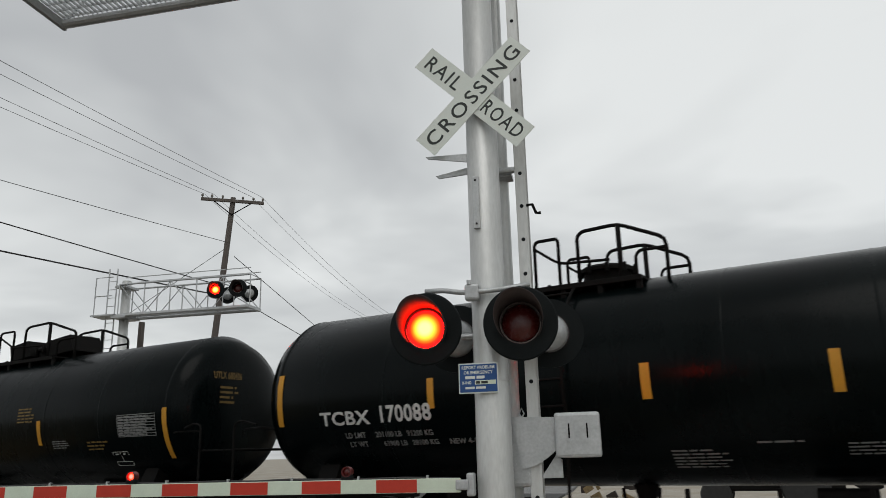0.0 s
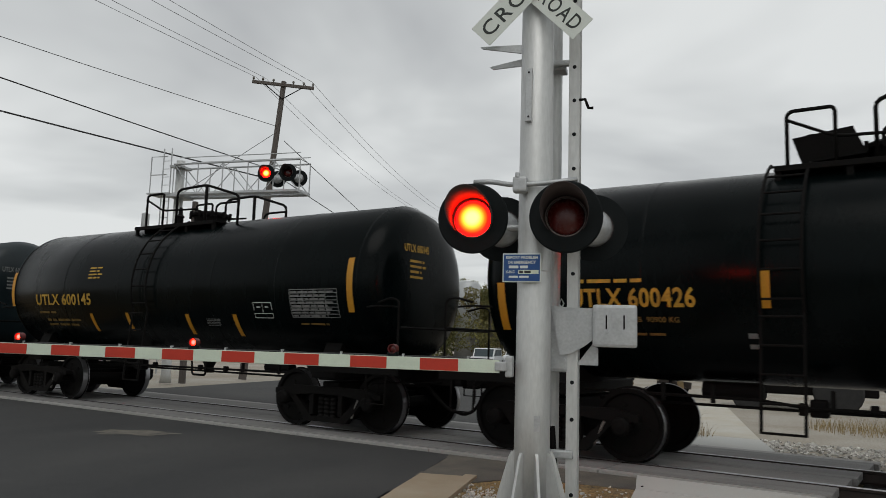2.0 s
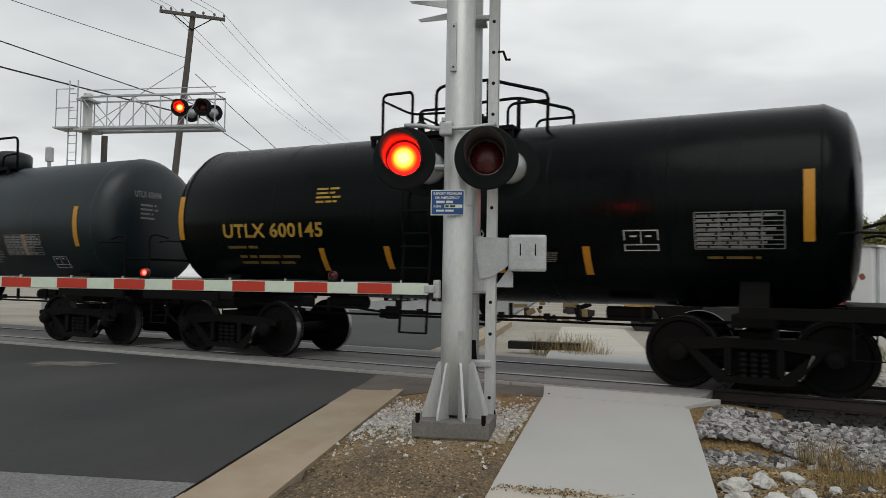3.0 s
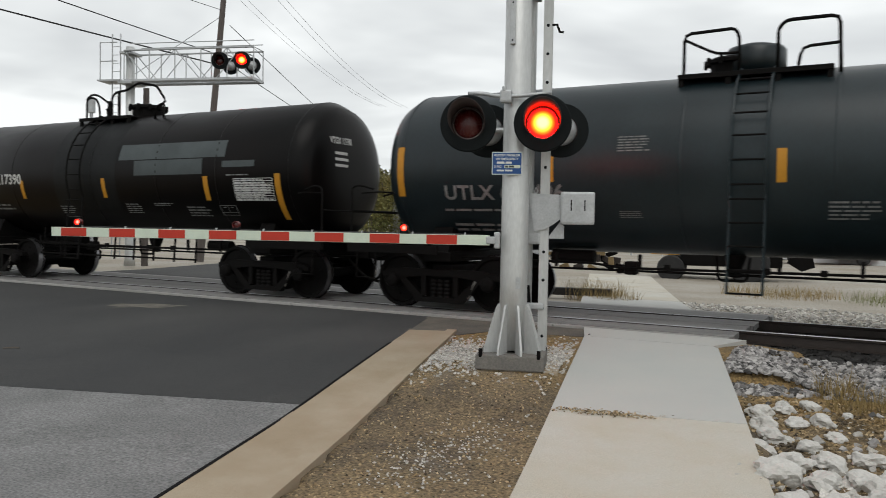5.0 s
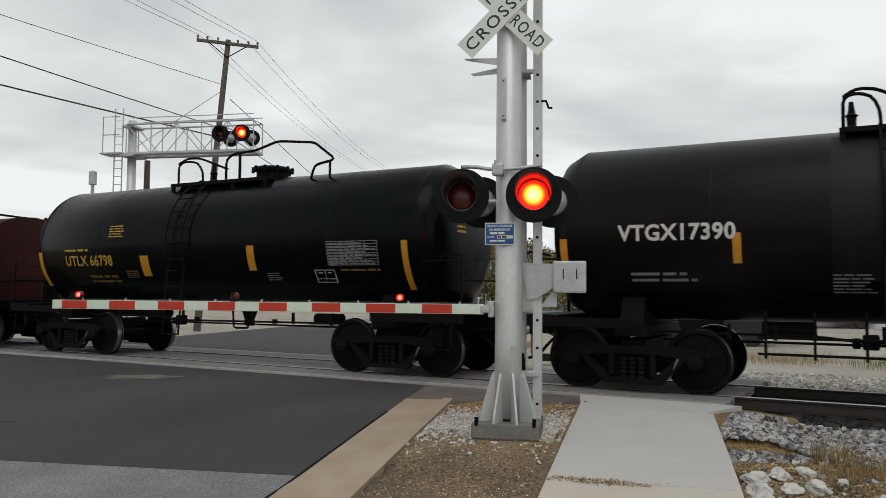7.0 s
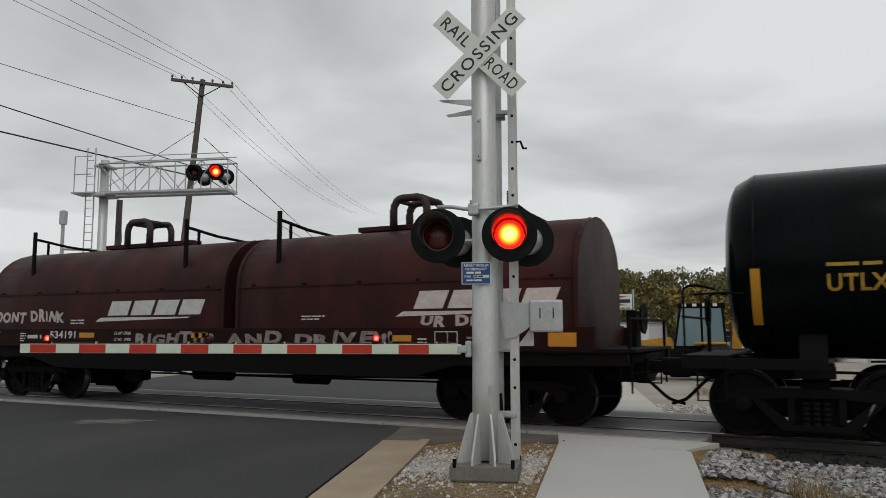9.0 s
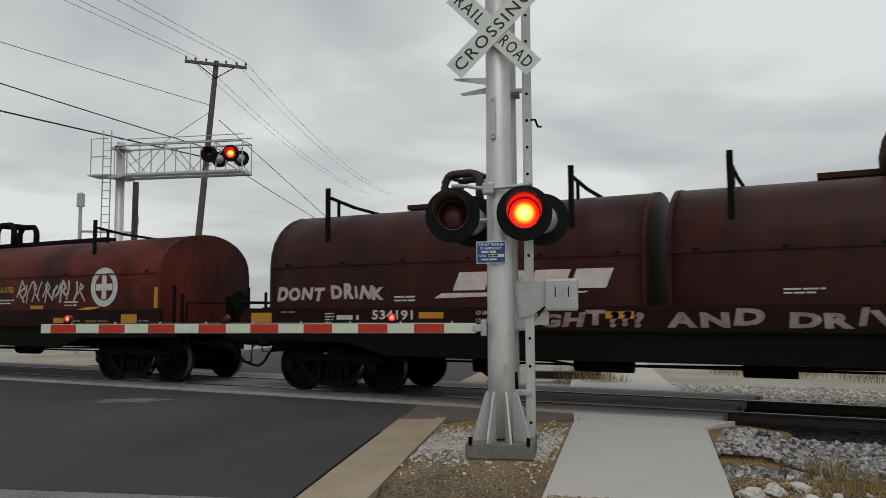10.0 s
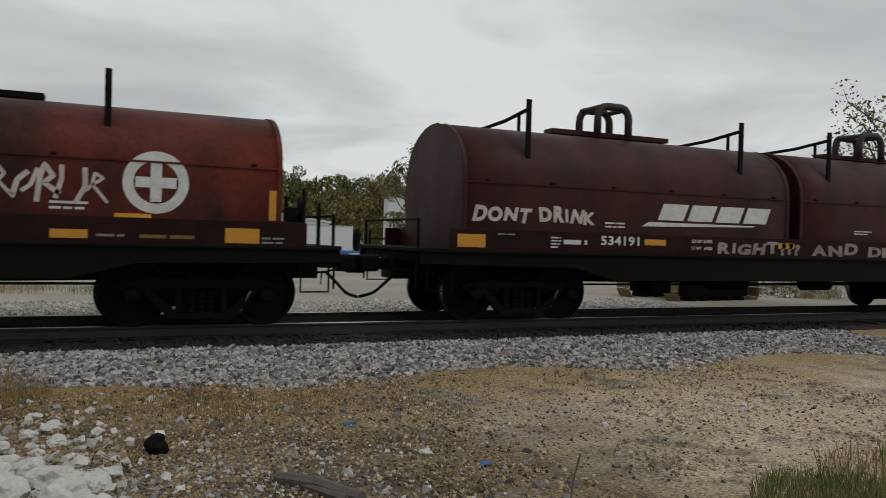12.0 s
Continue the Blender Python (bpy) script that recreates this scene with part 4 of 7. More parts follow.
    part("junction_elbow", bent(B(), [(0.1, 0.16, 0.30), (0.15, 0.22, 0.42), (0.12, 0.26, 0.75)], 0.03, 8, 0.05), SOOT, m)
    return m


def gate():
    """The gate: its mechanism beside the pole, the counterweights, and the striped arm lowered over the lane."""
    g = thing("crossing_gate", FACE @ pose(0, 0, 0), "lowered red and white striped crossing gate with red lamps", "crossing gate")
    ch = B()
    box(ch, (0.255, 0.245, 3.4), (0.012, 0.15, 6.7))
    box(ch, (0.30, 0.172, 3.4), (0.085, 0.010, 6.7))
    box(ch, (0.30, 0.318, 3.4), (0.085, 0.010, 6.7))
    part("channel_post", ch, POLE_PAINT, g, "punched silver channel post")
    for k in range(22):
        z = 0.22 + 0.30 * k
        part("bolt_hole", rod(B(), (0.297, 0.168, z), (0.297, 0.164, z), 0.017, 10), SIGNAL_BLACK, g)
    part("channel_clamp", box(B(), (0.18, 0.16, 0.54), (0.26, 0.05, 0.07), bevel=0.015), GALV, g)
    part("channel_clamp", box(B(), (0.2, 0.2, 3.87), (0.24, 0.06, 0.05), bevel=0.015), GALV, g)
    part("hook", bent(B(), [(0.34, 0.16, 3.52), (0.39, 0.15, 3.52), (0.42, 0.15, 3.44), (0.46, 0.15, 3.44)], 0.013, 6), SOOT, g)
    part("foot_latch", box(B(), (0.31, 0.21, 0.065), (0.08, 0.07, 0.07), bevel=0.012), SOOT, g)
    part("gate_case", box(B(), (0.17, 0.27, 1.47), (0.19, 0.22, 0.54), bevel=0.03), GALV, g, "cast gate mechanism case")
    for x, z in ((0.12, 1.60), (0.24, 1.63), (0.13, 1.38), (0.23, 1.30)):
        part("case_bolt", rod(B(), (x, 0.165, z), (x, 0.145, z), 0.016, 8), GALV, g)
    part("lifting_eye", bent(B(), [(0.2, 0.2, 1.73), (0.18, 0.2, 1.77), (0.2, 0.2, 1.81), (0.22, 0.2, 1.77), (0.2, 0.2, 1.73)], 0.008, 6), GALV, g)
    part("counter_arm", prism(B(), [(0.12, 1.745), (0.30, 1.735), (0.50, 1.73), (0.55, 1.66), (0.50, 1.50), (0.40, 1.42), (0.30, 1.36), (0.2, 1.34)], 0.13, 0.15, "Y"), GALV, g, "galvanised counterweight arm")
    part("counterweight", box(B(), (0.645, 0.10, 1.588), (0.355, 0.05, 0.345), bevel=0.025), GALV, g, "galvanised counterweight plate with two slots")
    part("counterweight", prism(B(), [(0.33, 1.265), (0.505, 1.265), (0.505, 1.40), (0.46, 1.44)], 0.19, 0.23, "Y"), GALV, g, "galvanised lower counterweight plate")
    for x in (0.58, 0.72):
        part("slot", box(B(), (x, 0.0735, 1.615), (0.012, 0.004, 0.12), bevel=0.001), SOOT, g)
        part("slot_bolt", rod(B(), (x, 0.075, 1.545), (x, 0.06, 1.545), 0.018, 8), GALV, g)
    part("hub", box(B(), (-0.165, -0.15, 1.24), (0.06, 0.09, 0.17), bevel=0.015), GALV, g, "pivot bracket of the arm")
    part("arm_socket", box(B(), (-0.225, -0.19, 1.24), (0.10, 0.06, 0.075), bevel=0.012), GALV, g)
    arm = part("arm", box(B(), (-2.795, -0.19, 1.238), (5.11, 0.036, 0.105), bevel=0.004), STRIPE_WHITE, g, "pale reflective gate arm")
    for k in range(8):
        x = -0.74 - 0.617 * k
        part("red_stripe", box(B(), (x, -0.2095, 1.238), (0.325, 0.004, 0.095)), STRIPE_RED, arm)
    bm = bent(B(), [(-0.3, -0.165, 1.29)] + [(-0.3 - 0.4 * k, -0.165, 1.294 + 0.006 * (k % 2)) for k in range(1, 13)], 0.008, 5)
    part("lamp_cable", bm, WIRE, arm)
    for k in range(9):
        part("cable_clip", box(B(), (-0.5 - 0.56 * k, -0.17, 1.3), (0.014, 0.03, 0.03)), GALV, arm)
    for x, duty in ((-5.02, 0), (-3.06, 1), (-1.15, -1)):
        base = part("gate_lamp", box(B(), (x, -0.18, 1.307), (0.085, 0.06, 0.035), bevel=0.006), SIGNAL_BLACK, g, "small red gate lamp in a black holder")
        part("lamp_ring", turned(B(), [(-0.03, 0.034), (-0.03, 0.040), (0.035, 0.040), (0.035, 0.034), (-0.03, 0.034)], 20, "Y"), GATE_RED, base, at=pose(x, -0.18, 1.352))
        lamp_drum(base, pose(x, -0.185, 1.352), 0.036, LENS_SMALL, LENS_DARK, duty)
    return g


near_mast()
gate()


def far_mast():
    """The cantilever beyond the tracks, facing the other way, with its ladder."""
    m = thing("cantilever_signal", FACE.copy() @ pose(0, 0, 0), "silver cantilever signal with lattice arm and flashing lights beyond the rails", "crossing signal")
    m.matrix_basis = Matrix.Translation((-19.65, 11.23, -0.22)) @ FACE
    part("pole", turned(B(), [(0, 0.20), (0.3, 0.165), (7.75, 0.15), (7.77, 0.0)], 20, "Z"), POLE_PAINT, m, smooth=True)
    truss_arm(m, 4.85, 6.48, 7.55, 0.75, 1)
    part("arm_collar", box(B(), (0.05, 0, 6.45), (0.55, 0.85, 0.1), bevel=0.01), GALV, m)
    part("arm_collar", box(B(), (0.02, 0, 7.5), (0.45, 0.7, 0.08), bevel=0.01), GALV, m)
    for k in range(26):
        part("ladder_rung", rod(B(), (-0.62, -0.12, 0.5 + 0.29 * k), (-0.32, -0.12, 0.5 + 0.29 * k), 0.012, 5), GALV, m)
    for x in (-0.63, -0.31):
        part("ladder_rail", rod(B(), (x, -0.12, 0.3), (x, -0.12, 8.2), 0.022, 6), GALV, m)
    part("guard_rail", bent(B(), [(-0.3, -0.35, 7.85), (-0.95, -0.35, 7.85), (-0.95, -0.35, 6.55), (-0.3, -0.35, 6.55)], 0.022, 6), GALV, m)
    part("guard_rail", bent(B(), [(-0.3, -0.35, 7.2), (-0.95, -0.35, 7.2)], 0.018, 6), GALV, m)
    part("platform", box(B(), (-0.55, -0.1, 6.52), (0.9, 0.7, 0.05)), GALV, m)
    part("top_rail", rod(B(), (0.2, -0.36, 7.78), (4.85, -0.36, 7.78), 0.016, 6), GALV, m)
    part("top_rail", rod(B(), (0.2, 0.36, 7.78), (4.85, 0.36, 7.78), 0.016, 6), GALV, m)
    for x, duty in ((3.68, 1), (4.48, -1)):
        light_unit(m, pose(x, -0.50, 7.08, 0, 0, 14), duty)
        light_unit(m, pose(x - 0.05, 0.42, 7.08, 0, 0, 190), -duty)
        part("lamp_bracket", rod(B(), (x, -0.36, 7.4), (x, 0.42, 7.4), 0.02, 6), GALV, m)
    crossbuck(m, pose(0.55, 0.25, 3.75, 0, 0, 12), 1.0)
    return m


far_mast()


def flash():
    """Left and right lamps take turns; each made-up drum swings half round at every change."""
    change = (0.15, 0.75, 1.1, 1.65, 2.25, 2.6, 3.1, 3.6, 4.1, 4.55, 4.9, 5.25, 5.85, 6.4, 6.85, 7.3, 7.75, 8.2, 8.8, 9.2, 9.7, 10.1, 10.55, 11.08, 11.6)
    for drum, at, duty in DRUMS:
        if duty == 0:
            continue
        side = 0.0 if duty == 1 else 180.0
        rows = [(0.0, at @ pose(0, 0, 0, 0, 0, side))]
        for t in change:
            rows += [(t - 0.0667 + 0.0334 * k, at @ pose(0, 0, 0, 0, 0, side + 60.0 * k)) for k in range(4)]
            side += 180.0
        rows.append((12.0, at @ pose(0, 0, 0, 0, 0, side)))
        walk(drum, rows)

# ---- the train ----
CARS = []    # (car, its middle at the start)
WHEELS = []  # (wheelset, its place on the truck)
WHEEL_R = 0.457


def run(t):
    """How far the train has come after t seconds."""
    return float(np.interp(t, [0, 8.0, 8.5, 12.0], [0, 61.75, 65.6, 91.92]))


def wheelset_mesh():
    bm = B()
    for s in (-1, 1):
        y = 0.75 * s
        prof = [(-0.07, 0.0), (-0.07, 0.11), (-0.035, 0.14), (-0.02, 0.38), (-0.06, 0.40), (-0.065, WHEEL_R - 0.004), (0.045, WHEEL_R), (0.05, WHEEL_R + 0.028), (0.068, WHEEL_R + 0.020), (0.068, 0.40), (0.03, 0.37), (0.02, 0.15), (0.07, 0.11), (0.07, 0.0)]
        w = turned(B(), [(y + (-h * s if s < 0 else -h), r) for h, r in prof] if s > 0 else [(y + h, r) for h, r in prof], 36, "Y")
        me = bpy.data.meshes.new("w")
        w.to_mesh(me)
        w.free()
        bm.from_mesh(me)
        bpy.data.meshes.remove(me)
        for k in range(6):
            a = 2 * math.pi * k / 6
            box(bm, (0.26 * math.cos(a), y - s * -0.035, 0.26 * math.sin(a)), (0.05, 0.02, 0.05))
    rod(bm, (0, -1.02, 0), (0, 1.02, 0), 0.085, 14)
    return bm


def truck(car, x):
    """A two-axle truck: side frames, bolster, springs, bearing caps and two wheelsets."""
    # The low inner box is added: it stands in for the truck's dark inside.
    t = part("truck", box(box(B(), (0, 0, 0.62), (0.36, 1.9, 0.26), bevel=0.03), (0, 0, 0.42), (1.1, 1.25, 0.34)), SOOT, car, "grimy cast steel two-axle truck", at=pose(x, 0, 0))
    for s in (-1, 1):
        y = 1.0 * s
        f = B()
        prism(f, [(-1.10, 0.52), (-1.10, 0.60), (-0.72, 0.665), (0.72, 0.665), (1.10, 0.60), (1.10, 0.52), (0.76, 0.50), (0.30, 0.55), (-0.30, 0.55), (-0.76, 0.50)], y - 0.07, y + 0.07, "Y")
        prism(f, [(-0.80, 0.52), (-0.66, 0.52), (-0.30, 0.20), (0.30, 0.20), (0.66, 0.52), (0.80, 0.52), (0.42, 0.12), (-0.42, 0.12)], y - 0.06, y + 0.06, "Y")
        for k in (-1, 1):
            box(f, (0.30 * k, y, 0.42), (0.09, 0.12, 0.40), bevel=0.01)
        # Two added dark plates close the see-through gaps behind the springs.
        box(f, (0, y * 0.93, 0.36), (0.60, 0.02, 0.40))
        box(f, (0, y * 0.90, 0.50), (1.5, 0.02, 0.14))
        part("side_frame", f, SOOT, t)
        for k in range(-1, 2):
            part("spring", turned(B(), [(0.17 + 0.033 * j, 0.062 if j % 2 else 0.048) for j in range(11)], 12, "Z"), SOOT, t, at=pose(0.125 * k, y, 0))
        for k in (-1, 1):
            part("bearing_cap", turned(B(), [(0, 0.12), (0.07, 0.115), (0.10, 0.09), (0.115, 0.0)], 16, "Y"), SOOT, t, at=pose(0.889 * k, y + 0.06 * s, WHEEL_R, 0, 0, 180 if s < 0 else 0))
        part("brake_lever", bent(B(), [(0.52, y + 0.03 * s, 0.22), (0.66, y + 0.05 * s, 0.50)], 0.022, 6), RAIL if s > 0 else PLINTH, t)
    part("brake_beam", rod(B(), (0.40, -0.85, 0.36), (0.40, 0.85, 0.36), 0.035, 8), SOOT, t)
    part("brake_beam", rod(B(), (-0.40, -0.85, 0.36), (-0.40, 0.85, 0.36), 0.035, 8), SOOT, t)
    for k in (-1, 1):
        at = pose(0.889 * k, 0, WHEEL_R)
        if "wheelset" in SHARED:
            w = shared("wheelset", SHARED["wheelset"], t, at)
        else:
            w = part("wheelset", wheelset_mesh(), SOOT, t, at=at)
            w.data.materials.append(TREAD)
            for p in w.data.polygons:
                r = math.hypot(p.center.x, p.center.z)
                if r > WHEEL_R - 0.012 and abs(p.normal.y) < 0.9:
                    p.material_index = 1
            SHARED["wheelset"] = w.data
        WHEELS.append((w, at))
    return t


SHARED = {}


def coupler(car, s, reach):
    """Draft sill, coupler with its knuckle, the air hose and the uncoupling rod at one end."""
    c = B()
    box(c, (s * (reach - 0.55), 0, 0.88), (0.55, 0.16, 0.17), bevel=0.02)
    box(c, (s * (reach - 0.16), -0.03, 0.88), (0.30, 0.24, 0.27), bevel=0.05)
    box(c, (s * (reach - 0.02), 0.10, 0.86), (0.20, 0.10, 0.30), bevel=0.03)
    part("coupler", c, SOOT, car, "cast steel knuckle coupler")
    part("air_hose", bent(B(), [(s * (reach - 0.55), -0.28, 0.74), (s * (reach - 0.42), -0.28, 0.62), (s * (reach - 0.2), -0.2, 0.40), (s * (reach + 0.02), -0.1, 0.33)], 0.026, 7, 0.08), SOOT, car)
    part("uncoupling_rod", bent(B(), [(s * (reach - 0.9), -1.35, 0.62), (s * (reach - 0.88), -1.3, 0.78), (s * (reach - 0.62), -0.9, 0.80), (s * (reach - 0.3), -0.12, 0.80)], 0.014, 6, 0.05), SOOT, car)
    part("train_line", bent(B(), [(s * (reach - 2.2), -0.5, 0.80), (s * (reach - 0.8), -0.5, 0.74), (s * (reach - 0.55), -0.28, 0.74)], 0.02, 6, 0.05), SOOT, car)


def tank_car(mid, name, R, zc, paint, label, decals, deck, half=4.9, grip_side=-1, extras=()):
    """A tank car. decals and deck are in the train's own metres; the car's middle stands at mid."""
    car = thing(name, pose(mid, MID, 0), label, "tank car", "tank cars")
    dep = 0.42
    prof = []
    for k in range(11):
        a = k / 10
        prof.append((-(half + 0.12) - dep * (1 - a ** 3.2) ** (1 / 2.4) if a < 1 else -(half + 0.12), R * a))
    n = len(prof)
    body = [(h, r) for h, r in prof] + [(-half * 0.5, R), (-0.02, R)]
    body += [(-h, r) for h, r in body[::-1]]
    bm = turned(B(), body, 64, "X")
    bmesh.ops.translate(bm, vec=(0, 0, zc), verts=bm.verts)
    tank = part("tank", bm, paint, car, smooth=True)
    for x in (-half - 0.10, -half * 0.62, -0.35, half * 0.33, half * 0.66, half + 0.10):
        s = turned(B(), [(x - 0.022, R - 0.002), (x - 0.012, R + 0.004), (x + 0.012, R + 0.004), (x + 0.022, R - 0.002)], 64, "X")
        bmesh.ops.translate(s, vec=(0, 0, zc), verts=s.verts)
        part("weld_seam", s, paint, car, smooth=True)

    def wrap(x0, z0, lift=0.006):
        a0 = math.asin(max(-1, min(1, (z0 - zc) / R)))
        return lambda u, v: Vector((x0 - mid + u, -(R + lift) * math.cos(a0 + v / R), zc + (R + lift) * math.sin(a0 + v / R)))

    def panel(x0, x1, z0, z1, m, pname, lift=0.004, plabel=""):
        put = wrap(x0, z0, lift)
        bm, k = B(), 10
        a0, a1 = math.asin((z0 - zc) / R), math.asin(min(1, (z1 - zc) / R))
        h = (a1 - a0) * R
        vs = [[bm.verts.new(put(u, h * j / k)) for u in (0, x1 - x0)] for j in range(k + 1)]
        for p, q in zip(vs, vs[1:]):
            bm.faces.new((p[0], p[1], q[1], q[0]))
        return part(pname, bm, m, car, plabel, True)

    for d in decals:
        kind = d[0]
        if kind == "text":
            _, text, x0, x1, z0, h, m = d
            part("lettering", written(B(), text, wrap(x0, z0), x1 - x0, h), m, car)
        elif kind == "bars":
            _, x0, x1, z0, z1, lines, m = d
            part("fine_print", bars(B(), wrap(x0, z0), x1 - x0, z1 - z0, lines, int(abs(x0) * 100)), m, car)
        elif kind == "strip":
            _, x0, z0, z1, w = d
            panel(x0 - w / 2, x0 + w / 2, z0, z1, YELLOW, "reflective_strip", 0.005, "yellow reflective strip")
        elif kind == "panel":
            _, x0, x1, z0, z1, m, lab = d
            panel(x0, x1, z0, z1, m, "paint_patch", 0.003 if m is not PATCH_BLACK else 0.0045, lab)
        elif kind == "table":
            _, x0, x1, z0, z1, rows, m = d
            put = wrap(x0, z0)
            w, h = x1 - x0, z1 - z0
            bm = B()
            for k in range(rows + 1):
                y = h * k / rows
                bm.faces.new([bm.verts.new(put(*p)) for p in ((0, y - 0.006), (w, y - 0.006), (w, y + 0.006), (0, y + 0.006))])
            for k in (0, 0.28, 0.52, 0.76, 1):
                for j in range(rows):
                    bm.faces.new([bm.verts.new(put(*p)) for p in ((w * k - 0.006, h * j / rows), (w * k + 0.006, h * j / rows), (w * k + 0.006, h * (j + 1) / rows), (w * k - 0.006, h * (j + 1) / rows))])
            part("test_table", bm, m, car, "stencilled table of test dates")
            part("fine_print", bars(B(), wrap(x0 + 0.02, z0 + 0.01), w - 0.04, h - 0.01, rows, int(abs(x0) * 77), 0.5), m, car)
        elif kind == "frame":
            _, x0, x1, z0, z1, m = d
            put = wrap(x0, z0)
            w, h = x1 - x0, z1 - z0
            bm = B()
            for a, b, c, e in ((0, 0, w, 0.013), (0, h - 0.013, w, h), (0, 0, 0.013, h), (w - 0.013, 0, w, h), (w * 0.49, h * 0.3, w * 0.51, h), (0, h * 0.28, w, h * 0.32)):
                bm.faces.new([bm.verts.new(put(*p)) for p in ((a, b), (c, b), (c, e), (a, e))])
            part("stencil_frame", bm, m, car, "white stencilled box")
            part("fine_print", bars(B(), wrap(x0 + 0.08, z0 + h * 0.62), w * 0.24, h * 0.16, 1, 9), m, car)
            part("fine_print", bars(B(), wrap(x0 + w * 0.64, z0 + h * 0.62), w * 0.22, h * 0.16, 1, 8), m, car)

    # marks on the rounded ends
    for s, lines, m, text in extras:
        def on_end(u, v, s=s):
            y, z = -0.66 + u, zc + 0.50 + v
            r = min(math.hypot(y, z - zc) / R, 0.97)
            return Vector((s * (half + 0.126 + dep * (1 - r ** 3.2) ** (1 / 2.4)), y, z))
        part("lettering", written(B(), text, on_end, 0.62, 0.13), m, car)
        part("fine_print", bars(B(), lambda u, v: on_end(u + 0.12, v - 0.42), 0.42, 0.34, lines, 5), m, car)

    # underframe: saddles, stub sills, walkways and their rails
    for s in (-1, 1):
        sill = B()
        box(sill, (s * 5.15, 0, 0.90), (1.75, 0.42, 0.30), bevel=0.015)
        part("stub_sill", sill, SOOT, car)
        sad = B()
        prism(sad, [(-1.10, 0.92), (-0.98, 1.20), (-0.86, 1.45), (-0.7, 1.30), (0.7, 1.30), (0.86, 1.45), (0.98, 1.20), (1.10, 0.92)], s * 4.2 - 0.17, s * 4.2 + 0.17, "X")
        box(sad, (s * 4.2, 0, 0.88), (0.5, 2.3, 0.16), bevel=0.02)
        part("saddle", sad, SOOT, car)
        part("end_walkway", box(B(), (s * 5.52, 0, 1.075), (0.62, 2.75, 0.045), bevel=0.006), SOOT, car)
        part("side_sill", box(B(), (s * 4.95, -1.36, 0.99), (1.75, 0.05, 0.14), bevel=0.006), SOOT, car)
        part("side_sill", box(B(), (s * 4.95, 1.36, 0.99), (1.75, 0.05, 0.14), bevel=0.006), SOOT, car)
        for y in (-1.32, 1.32):
            part("end_handrail", bent(B(), [(s * 5.78, y, 1.08), (s * 5.78, y, 2.02), (s * 5.62, y, 2.05), (s * 5.36, y * 0.97, 1.98)], 0.018, 6, 0.08), SOOT, car)
            part("step_ladder", bent(B(), [(s * 5.62, y * 1.03, 1.05), (s * 5.62, y * 1.05, 0.50), (s * 5.26, y * 1.05, 0.50), (s * 5.26, y * 1.03, 1.05)], 0.016, 6), SOOT, car)
        part("end_handrail", bent(B(), [(s * 5.80, -1.3, 1.62), (s * 5.84, 0, 1.62), (s * 5.80, 1.3, 1.62)], 0.018, 6), SOOT, car)
        if s == grip_side:
            part("hand_brake", turned(B(), [(0, 0.04), (0.02, 0.25), (0.05, 0.27), (0.06, 0.24), (0.03, 0.05), (0.0, 0.0)], 24, "X"), SOOT, car, "round hand-brake wheel", at=pose(s * 5.74, 0.55, 1.72))
            part("brake_post", rod(B(), (s * 5.70, 0.55, 1.08), (s * 5.70, 0.55, 1.9), 0.03, 8), SOOT, car)
        coupler(car, s, 6.16)
        truck(car, s * 4.2)
    # handrail along the side at the end of the tank, piping under the belly
    for s in (-1, 1):
        part("side_grab", bent(B(), [(s * (half + 0.25), -R * 0.93, 1.92), (s * (half + 0.45), -R * 1.02, 1.93), (s * (half + 0.74), -R * 0.9, 1.93), (s * 5.66, -1.2, 1.92)], 0.014, 6, 0.06), SOOT, car)
    part("brake_pipe", bent(B(), [(-4.0, -0.72, 0.87), (-1.8, -0.72, 0.86), (-1.2, -0.72, 0.80), (4.0, -0.72, 0.84)], 0.02, 6), SOOT, car)
    part("brake_rod", rod(B(), (-3.9, -0.30, 0.74), (3.9, -0.30, 0.74), 0.018, 6), SOOT, car)
    for x in (-2.9, -2.3, -1.0, 0.9, 1.9, 2.8):
        part("pipe_hanger", box(B(), (x, -0.72, 0.90), (0.05, 0.04, 0.22)), SOOT, car)
    if paint is TANK_BROWN:
        for z in (0.62, 0.84):
            part("belly_rail", rod(B(), (-2.5, -1.0, z), (2.4, -1.0, z), 0.018, 6), SOOT, car)
        for k in range(9):
            part("belly_post", rod(B(), (-2.4 + 0.6 * k, -1.0, 0.56), (-2.4 + 0.6 * k, -0.95, 1.2), 0.022, 6), SOOT, car)
    part("bottom_outlet", turned(B(), [(0.70, 0.0), (0.70, 0.09), (0.76, 0.11), (0.80, 0.08), (0.88, 0.12), (1.04, 0.17)], 16, "Z"), SOOT, car, at=pose(0.25, -0.1, 0))
    part("brake_cylinder", rod(B(), (2.25, -0.45, 0.90), (2.85, -0.45, 0.90), 0.10, 14), SOOT, car)
    part("air_reservoir", rod(B(), (-2.5, -0.35, 0.93), (-1.8, -0.35, 0.93), 0.11, 14), SOOT, car)
    part("brake_valve", box(box(B(), (-1.15, -0.62, 0.80), (0.20, 0.16, 0.20), bevel=0.03), (-1.32, -0.62, 0.78), (0.10, 0.10, 0.14), bevel=0.02), SOOT, car)
    part("outlet_skid", bent(B(), [(0.02, -0.35, 1.0), (0.06, -0.35, 0.66), (0.44, -0.35, 0.66), (0.48, -0.35, 1.0)], 0.022, 6, 0.05), SOOT, car)
